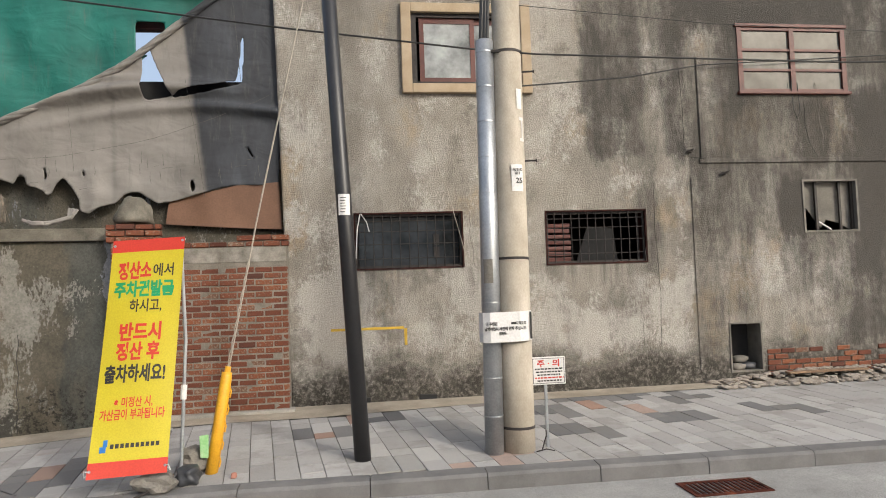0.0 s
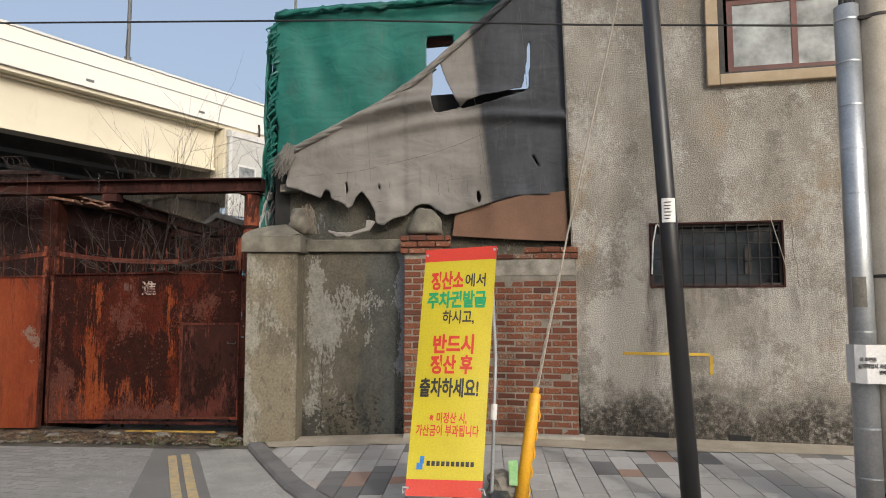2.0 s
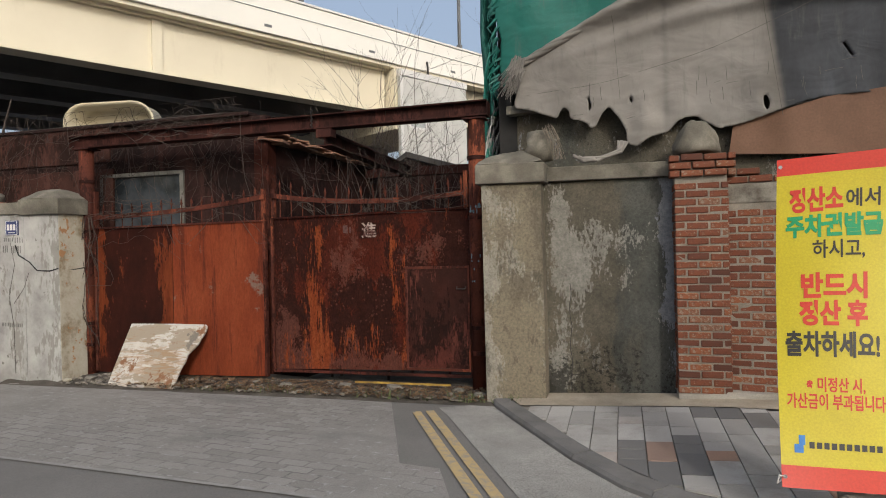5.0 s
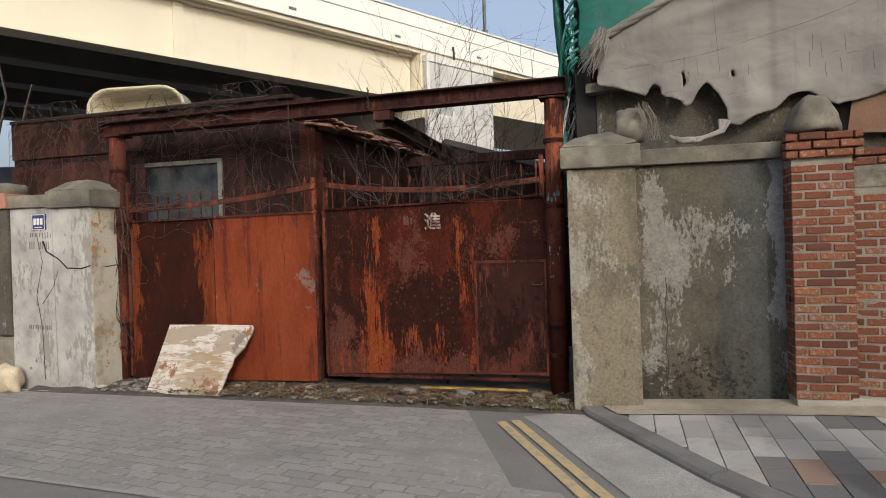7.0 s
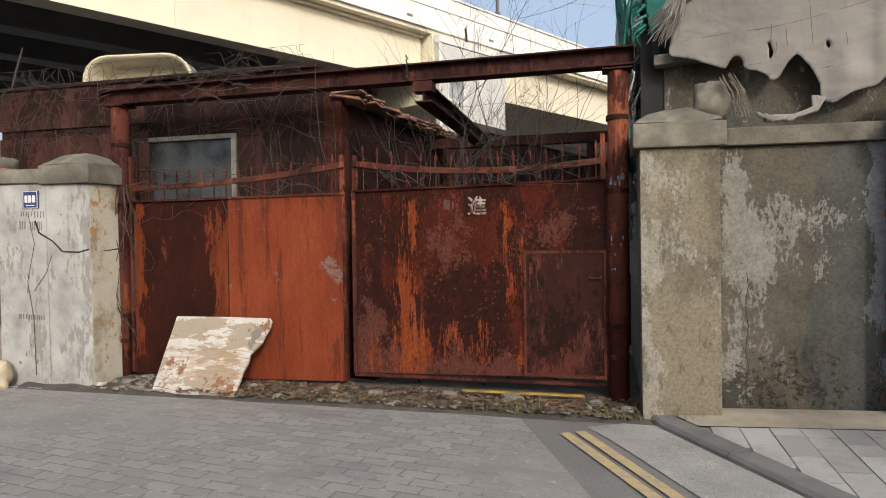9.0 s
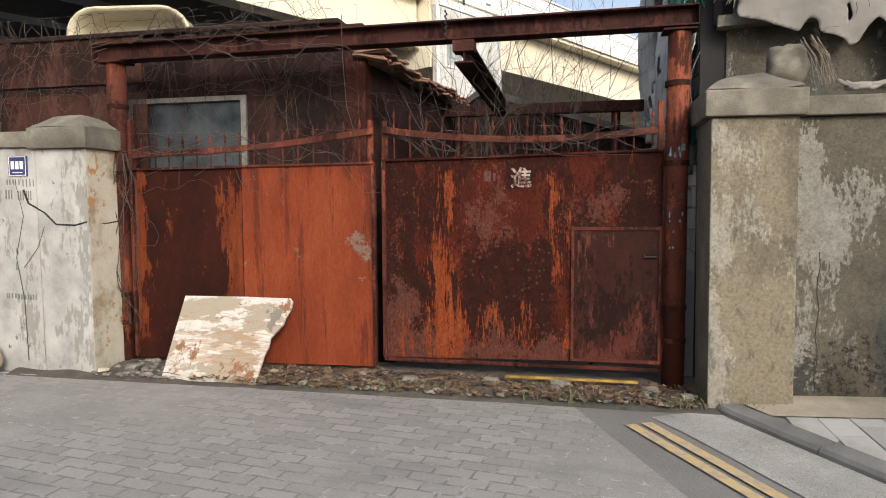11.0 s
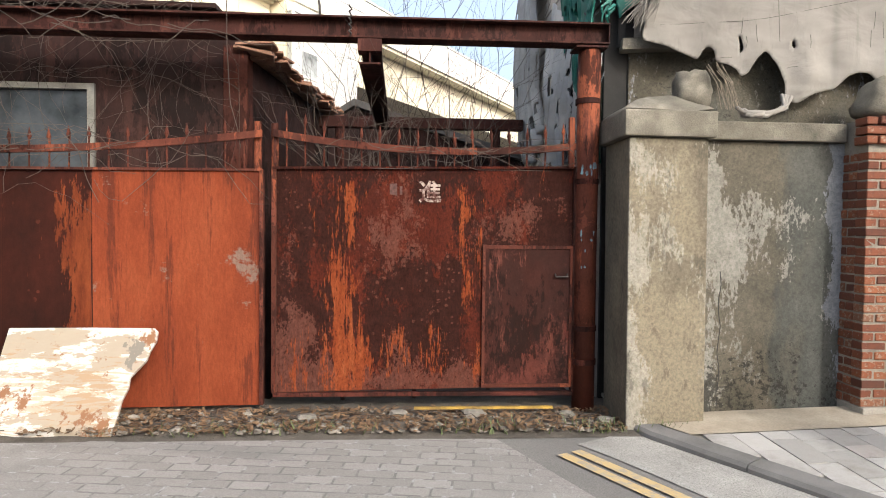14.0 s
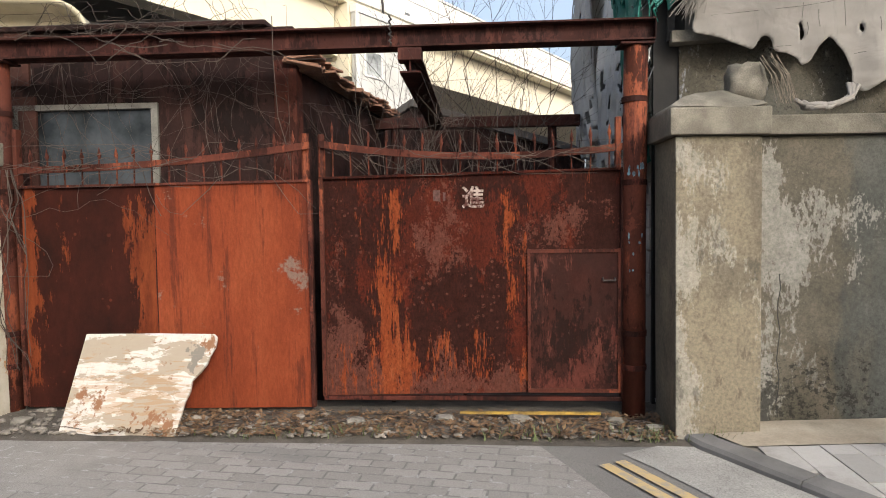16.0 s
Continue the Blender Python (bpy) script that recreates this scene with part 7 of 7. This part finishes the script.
bm = tube(bmesh.new(), [(7.56, FY - .02, 4.02), (7.565, FY - .03, 3.62), (7.61, FY - .03, 3.5), (7.66, FY - .03, 3.6), (7.65, FY - .02, 4.0)], .005, 5)
tagged(part("cable_loop", bm, CABLE), "thin cable loop dangling below the upper window", "cable")
for pts in ([(5.93, 4.2), (5.95, 3.9), (5.96, 3.4), (5.95, 3.0)], [(7.75, 3.75), (7.74, 3.4), (7.8, 3.15), (7.9, 2.98)], [(5.93, 3.0), (6.5, 2.92), (7.3, 2.96), (8.2, 2.92), (9.4, 2.98)], [(5.5, 2.6), (5.48, 2.0), (5.52, 1.2), (5.5, .5)]):
    line = resample(pts, .05)
    bm = tube(bmesh.new(), [(p.x + .012 * noise.noise(Vector((p.x * 9, p.y * 9, 2))), FY - .001, p.y + .012 * noise.noise(Vector((p.x * 9, p.y * 9, 7)))) for p in line], .003, 4)
    part("crack", bm, DARKIN, wall_s, "thin dark crack in the roughcast")


# ---- overpass ----
D = Vector((.4, 1.0)).normalized()
NRM = Vector((D.y, -D.x))          # towards the street
OM = Matrix(((D.x, -NRM.x, 0, -9.0), (D.y, -NRM.y, 0, 16.4), (0, 0, 1, 0), (0, 0, 0, 1)))   # x along, y away, z up
ov = tagged(thing("overpass", "cream-painted elevated road with steel girders", "overpass", OM), kind="structure")
part("outer_girder", box(-40, -.2, 0, .05, 5.12, 6.16), CREAMPAINT, ov)
part("bottom_flange", box(-40, -.2, -.1, .35, 5.06, 5.117), CREAMPAINT, ov)
part("top_flange", box(-40, -.2, -.12, .3, 6.163, 6.22), CREAMPAINT, ov)
for k in range(7):
    part("stiffener", box(-6.2 - k * 6, -6.0 - k * 6, -.06, 0, 5.13, 6.15), CREAMPAINT, ov)
part("deck", box(-40, 60, -.33, 9.5, 6.223, 6.42), CREAMPAINT, ov)
part("parapet", box(-40, 60, -.40, -.15, 6.31, 7.16, .02), plainish("cream_concrete", (.82, .8, .74), (.88, .86, .8), .5, .8), ov)
part("parapet_ledge", box(-40, 60, -.43, -.12, 7.163, 7.22, .01), plainish("pale_coping", (.7, .69, .65), (.78, .77, .73), .6, .8), ov)
for k in range(4):
    part("inner_girder", bx(bx(bmesh.new(), -40, -.2, 1.9 + k * 2.0, 1.95 + k * 2.0, 5.12, 6.2), -40, -.2, 1.7 + k * 2.0, 2.2 + k * 2.0, 5.06, 5.117), GREYSTEEL, ov)
part("far_girder", box(1.95, 60, .1, .2, 5.1, 6.2), CREAMPAINT, ov)
part("crosshead", box(-.15, 2.3, -.36, 9.0, 4.6, 6.2), CREAMPAINT, ov)
cvp = part("cover_panel", box(-.1, 2.35, -.55, -.41, 3.8, 5.98, .01), plainish("white_panel", (.5, .5, .47), (.66, .65, .62), 1.6, .6), ov, "stained white sheet cover on the end of the span")
part("top_strip", box(-.12, 2.37, -.58, -.40, 5.983, 6.16, .01), WHITEPL, cvp)
part("side_strip", box(-.14, -.04, -.58, -.553, 3.8, 5.98, .006), WHITEPL, cvp)
pw = part("panel_window", box(.14, .78, -.575, -.553, 4.62, 5.25, .006), WHITEPL, cvp)
part("pane", box(.2, .72, -.582, -.5765, 4.68, 5.19), GLASS_PALE, pw)
part("column", box(.1, 1.7, 2.2, 4.4, -.45, 4.6, .1), CEMENT, ov)
part("column", box(-39.5, -37.5, 2.2, 4.4, -.45, 5.05, .1), CEMENT, ov)
part("drain_pipe", tube(bmesh.new(), [(.95, -.44, 6.55), (.95, -.47, 6.4), (.95, -.47, 6.17)], .028, 8), DARKSTEEL, ov)
part("conduit", tube(bmesh.new(), [(-40, -.408, 6.82), (60, -.408, 6.82)], .007, 6), GREYSTEEL, ov)
for k in range(12):
    part("scupper", box(-30 + 2.9 * k, -29.82 + 2.9 * k, -.408, -.39, 6.44, 6.5), GREYSTEEL, ov)
for x in (-2.9, 2.4):
    s = thing("street_lamp", "grey steel lamp column on the overpass parapet", "street lamp", OM @ Matrix.Translation((x, -.28, 7.22)), "lamps on the overpass")
    part("column", tube(bmesh.new(), [(0, 0, 0), (0, 0, 3), (0, 0, 7)], .05, 12, .04), GREYSTEEL, s)
    part("foot", tube(bmesh.new(), [(0, 0, 0), (0, 0, .12)], .085, 12), GREYSTEEL, s)
    part("cable", tube(bmesh.new(), [(-.06, -.06, 0), (-.09, -.06, .35), (-.05, -.04, .8)], .012, 5), CABLE, s)
# tub on the shed roof
tb = thing("bathtub", "cream plastic bathtub lying on its side on the shed roof", "bathtub", BM @ pose(-6.05, 1.2, 3.29, 0, 0, 8))
bm = bmesh.new()
def stad(r, L, n=10):
    return [(L * s + r * math.cos(a), r * 1.0 * math.sin(a)) for s, a0 in ((1, -math.pi / 2), (-1, math.pi / 2)) for a in [a0 + math.pi * i / n for i in range(n + 1)]]
rg = [[bm.verts.new((x, y * .9, z)) for x, y in stad(r, .40)] for r, z in ((.24, .40), (.30, .36), (.33, .05), (.37, .03), (.37, .0), (.34, 0.0), (.30, .05), (.27, .33), (.2, .37))]
for a, b in zip(rg, rg[1:]):
    for k in range(len(a)):
        bm.faces.new((a[k], a[(k + 1) % len(a)], b[(k + 1) % len(a)], b[k]))
bm.faces.new(rg[-1]), bm.faces.new(rg[0][::-1])
bmesh.ops.transform(bm, matrix=pose(0, 0, .16, -84, 0, 0), verts=bm.verts)
part("shell", bm, plainish("cream_plastic", (.5, .44, .3), (.6, .54, .4), 4, .5), tb, "", True)

# ---- bits at the far left ----
tagged(part("timber_post", in_b(tube(bmesh.new(), [(-8.1, .45, -.4), (-8.1, .45, 3.3)], .11, 10)), WOOD), "weathered brown timber post by the shed", "post")
bm = bmesh.new()
for k in range(7):
    tube(bm, [at_b(-7.68 + .04 * math.sin(k * 2) + rng.uniform(-.05, .05), .36, 3.1), at_b(-7.72 + rng.uniform(-.06, .06), .3, 2.7), at_b(-7.74 + rng.uniform(-.07, .07), .34, 2.3), at_b(-7.78 + rng.uniform(-.08, .08), .36, 1.85)], .03, 6, .045)
tagged(part("cloth", jitter(bm, .03, 6), plainish("mint_cloth", (.12, .34, .24), (.3, .52, .4), 12, .9), None, "", True), "faded mint-green cloth hanging by the shed", "cloth")
hs = tagged(thing("far_house", "low grey-blue house beyond the shed", "house", pose(-22, 13, -.45, 0, 0, 20)), kind="structure")
part("wall", box(-4, 4, 0, 5, 0, 3.2), WHITEPL, hs)
part("roof", prism([(-4.4, 3.2), (4.4, 3.2), (3.0, 4.4), (-3.0, 4.4)], -.4, 5.4), plainish("slate_blue_roof", (.16, .2, .26), (.24, .29, .36), 2, .7), hs)
# the other side of the street closes the place
op = tagged(thing("wall_opposite", "plain terracotta wall on the other side of the street", "wall", pose(0, -9, 0)), kind="structure")
part("lower_wall", box(-26, 26, -.3, 0, -.45, 2.6), TERRA, op)
part("upper_wall", box(-26, 26, -.29, -.01, 2.6, 3.6), WHITEPL, op)


# ---- dry growth ----
def branch(bm, p, d, l, r, depth):
    pts = [p]
    for k in range(4):
        d = (d + Vector((rng.gauss(0, .14), rng.gauss(0, .14), rng.gauss(.03, .1)))).normalized()
        pts.append(pts[-1] + d * l / 4)
    tube(bm, pts, r, 4, r * .45)
    if depth:
        for k in range(rng.choice((2, 3, 3))):
            q = pts[rng.choice((2, 3, 4))]
            e = (d + Vector((rng.gauss(0, .55), rng.gauss(0, .45), rng.gauss(.1, .4)))).normalized()
            branch(bm, q, e, l * rng.uniform(.5, .8), r * .55, depth - 1)


for k, (u, v, h) in enumerate(((-2.1, 1.0, 1.5), (-1.7, 1.5, 1.4), (-1.35, .8, 1.3), (-.9, 1.6, 1.4), (-.6, 1.1, 1.1), (-2.3, 1.9, 1.3), (-1.15, 1.2, 1.7), (-1.55, 2.2, 1.8), (-.75, 2.3, 1.6), (-2.0, .5, 1.0))):
    bm = bmesh.new()
    for s in range(3):
        branch(bm, Vector((u + rng.uniform(-.1, .1), v + rng.uniform(-.1, .1), 1.2 + rng.uniform(-.3, .2))), Vector((rng.gauss(0, .25), rng.gauss(0, .25), 1)).normalized(), h * rng.uniform(.6, 1.1), .0085, 3)
    tube(bm, [(u, v, -.3), (u, v, .6), (u, v, 1.5)], .02, 5, .014)
    tagged(part("bare_shrub", in_b(bm), TWIG), "leafless grey-brown shrub growing behind the gate", "shrub", "bare shrubs behind the gate")


def vine(bm, p, d, n, step, r, face_v, lo, hi, droop):
    pts = [Vector(p)]
    a = d
    for k in range(n):
        a += rng.gauss(0, .32)
        q = pts[-1] + Vector((math.cos(a), 0, math.sin(a) - droop)) * step
        q.x = min(max(q.x, lo[0]), hi[0])
        q.z = min(max(q.z, lo[1]), hi[1])
        q.y = face_v - .02 + .03 * noise.noise(q * 3)
        pts.append(q)
    tube(bm, pts, r, 4, r * .5)
    return pts


bm = bmesh.new()
for k in range(95):
    u = rng.uniform(-7.4, -3.0)
    vine(bm, (u, SV - .04, rng.uniform(2.6, 3.25)), rng.choice((-1.6, -1.2, -2.0, 0, 3.1)), 14, .11, rng.uniform(.0015, .003), SV - .05, (-7.5, .9), (-2.9, 3.36), .15)
for k in range(110):
    u = rng.uniform(-7.4, -3.2)
    vine(bm, (u, SV - .05, 3.25), rng.uniform(0, 6), 7, .08, .0028, SV - .06, (-7.5, 3.05), (-2.9, 3.45), 0)
tagged(part("dry_vine", in_b(bm), TWIG), "tangle of dry vines over the shed wall", "vine", kind="stuff")
bm = bmesh.new()
for k in range(14):
    u = rng.uniform(-5.4, -2.7)
    vine(bm, (u, -.1, rng.uniform(2.85, 3.02)), rng.choice((0, 3.14)), 10, .1, .005, -.1, (-5.45, 2.75), (.1, 3.1), .02)
for k in range(20):
    u = rng.uniform(-5.2, -2.8)
    vine(bm, (u, -.06, rng.uniform(1.85, 2.05)), rng.choice((0, 3.14)), 9, .1, .004, -.06, (-5.3, 1.5), (-2.5, 2.1), .05)
for k in range(3):
    vine(bm, (-5.2, -.06, rng.uniform(1.2, 1.7)), rng.uniform(-.3, .2), 12, .13, .0025, -.06, (-5.35, 1.0), (-3.0, 1.75), .0)
for k in range(12):
    vine(bm, (rng.uniform(-2.4, -.3), -.06, 1.97), rng.choice((0, 3.14)), 9, .11, .004, -.06, (-2.5, 1.8), (-.05, 2.06), .0)
for k in range(10):
    vine(bm, (-5.25 + rng.uniform(-.1, .15), -.12, 1.9), -1.6, 14, .11, .005, -.12, (-5.5, .2), (-5.0, 2.1), .2)
tagged(part("dry_vine", in_b(bm), TWIG), "dry vine stems trailing along the gate and girder", "vine", kind="stuff")
bm = bmesh.new()
for u, v, h in ((-7.9, .6, 1.1), (-8.6, .5, .9), (-7.5, .6, .7)):
    tube(bm, [(u, v, 3.1), (u + rng.uniform(-.1, .2), v, 3.1 + h * .5), (u + rng.uniform(0, .3), v, 3.1 + h)], .02, 5, .012)
tagged(part("dead_stalks", in_b(bm), TWIG), "bare stalks standing up beside the shed roof", "stalks", kind="stuff")
for u0, pts in ((-5.9, [(-5.97, -.51, -.1), (-5.98, -.515, .5), (-6.05, -.515, .9), (-5.95, -.515, 1.3), (-6.02, -.515, 1.6)]), (-5.7, [(-5.97, -.515, .8), (-5.8, -.515, 1.0), (-5.72, -.515, 1.2)])):
    tagged(part("dry_vine", in_b(tube(bmesh.new(), pts, .0035, 4, .002)), TWIG), "thin dry vine creeping up the white wall", "vine")

# ---- plate, writing on the white wall ----
hp = thing("wall_plaque", "small navy plaque with white marks on the white wall", "plaque", BM)
part("plate", box(-6.10, -5.89, -.512, -.498, 1.68, 1.87, .004), BLUEPL, hp)
part("rim", bx(bx(bx(bx(bmesh.new(), -6.09, -5.9, -.515, -.5125, 1.86, 1.866), -6.09, -5.9, -.515, -.5125, 1.684, 1.69), -6.09, -6.084, -.515, -.5125, 1.69, 1.86), -5.906, -5.9, -.515, -.5125, 1.69, 1.86), WHITEPL, hp)
for k in range(3):
    part("print_bar", box(-6.065 + k * .05, -6.03 + k * .05, -.516, -.512, 1.745, 1.82), WHITEPL, hp)
part("print_bar", box(-6.05, -5.94, -.516, -.512, 1.71, 1.718), WHITEPL, hp)
for a, b, z, h in ((-6.14, -5.98, 1.6, .05), (-5.96, -5.84, 1.58, .07), (-6.16, -6.07, 1.46, .09), (-6.02, -5.86, 1.45, .09), (-6.2, -6.1, .5, .05), (-6.07, -5.85, .49, .05)):
    x = a
    while x < b:
        part("written_mark", box(x, x + .012, -.4985, -.4945, z, z + h), plainish("faded_ink", (.1, .1, .1), (.2, .19, .18), 20, .9) if "faded_ink" not in bpy.data.materials else bpy.data.materials["faded_ink"], wl)
        x += rng.uniform(.02, .04)

# ---- single pieces: bricks, then paving planks ----
lay(pier_b, BM, 2.078, 2.55, -0.03, 2.0, -0.57)
lay(pier_b, BM, 2.035, 2.61, 2.0, 2.26, -0.61, .14, 0, 1)
PM = BM @ Matrix.Translation((2.088, -.36, 0)) @ pose(0, 0, 0, 0, 0, -90)
lay(pier_b, PM, -.2, .09, -0.03, 2.0, -.012, .1)
lay(infill, Matrix.Identity(4), -0.86, 0.74, 0.0, 1.745, IY, .12)
lay(infill, Matrix.Identity(4), -0.86, 0.76, 1.925, 2.12, IY - .02, .14, .06, 1, .3)
lay(wall_s, Matrix.Identity(4), 6.98, 9.3, 0.02, 0.46, FY - .012, .05, .1, 0, .5)
lay(p2, BM, -6.98, -6.46, -.25, .4, -.53, .1)


def clip(poly, a, b):
    """Keeps what lies left of the line from a to b."""
    out = []
    side = lambda p: (b[0] - a[0]) * (p[1] - a[1]) - (b[1] - a[1]) * (p[0] - a[0])
    for p, q in zip(poly, poly[1:] + poly[:1]):
        s, t = side(p), side(q)
        if s >= 0:
            out.append(p)
        if (s > 0 > t) or (s < 0 < t):
            k = s / (s - t)
            out.append((p[0] + (q[0] - p[0]) * k, p[1] + (q[1] - p[1]) * k))
    return out


_kin = [_ki[k] for k in range(0, len(_ki), 3)]
rest, count = bmesh.new(), 0
for col in range(70):
    u = .3 + col * .205
    v = -5.45 + (.17 * (col % 3))
    while v < .2:
        l = .41 if rng.random() < .75 else .205
        cs_ = [BM @ Vector((a, b, 0)) for a, b in ((u, v), (u + .197, v), (u + .197, v + l - .007), (u, v + l - .007))]
        v += l
        poly = [(p.x, p.y) for p in cs_]
        cx = sum(p[0] for p in poly) / 4
        for a, b in zip(_kin, _kin[1:]):
            if poly and min(a.x, b.x) - 1.2 < cx < max(a.x, b.x) + 1.2:
                poly = clip(poly, a, b)
        for a, b in zip(STRIP, STRIP[1:]):
            if poly and min(a[0], b[0]) - .3 < cx < max(a[0], b[0]) + .3:
                poly = clip(poly, b, a)
        if len(poly) < 3 or cx > 12:
            continue
        area = abs(sum(p[0] * q[1] - q[0] * p[1] for p, q in zip(poly, poly[1:] + poly[:1]))) / 2
        if area < .006:
            continue
        lift = rng.uniform(-.002, .003)
        own = count < 300 and cx < 8.6
        dark = noise.noise(Vector((col // 3 * 1.73, round(v / .41) * 2.1, 4.2))) > .36
        bm = bmesh.new() if own else rest
        top = [bm.verts.new((x, y, zp(x, y) + lift)) for x, y in poly]
        low = [bm.verts.new((x, y, zp(x, y) - .03)) for x, y in poly]
        bm.faces.new(top)
        for k in range(len(poly)):
            bm.faces.new((top[k], low[k], low[(k + 1) % len(poly)], top[(k + 1) % len(poly)]))
        if own:
            part("paving_plank", bm, PLANKD if dark else PLANK, pavement)
            count += 1
tagged(part("paving_rest", rest, PLANK, pavement), kind="stuff")
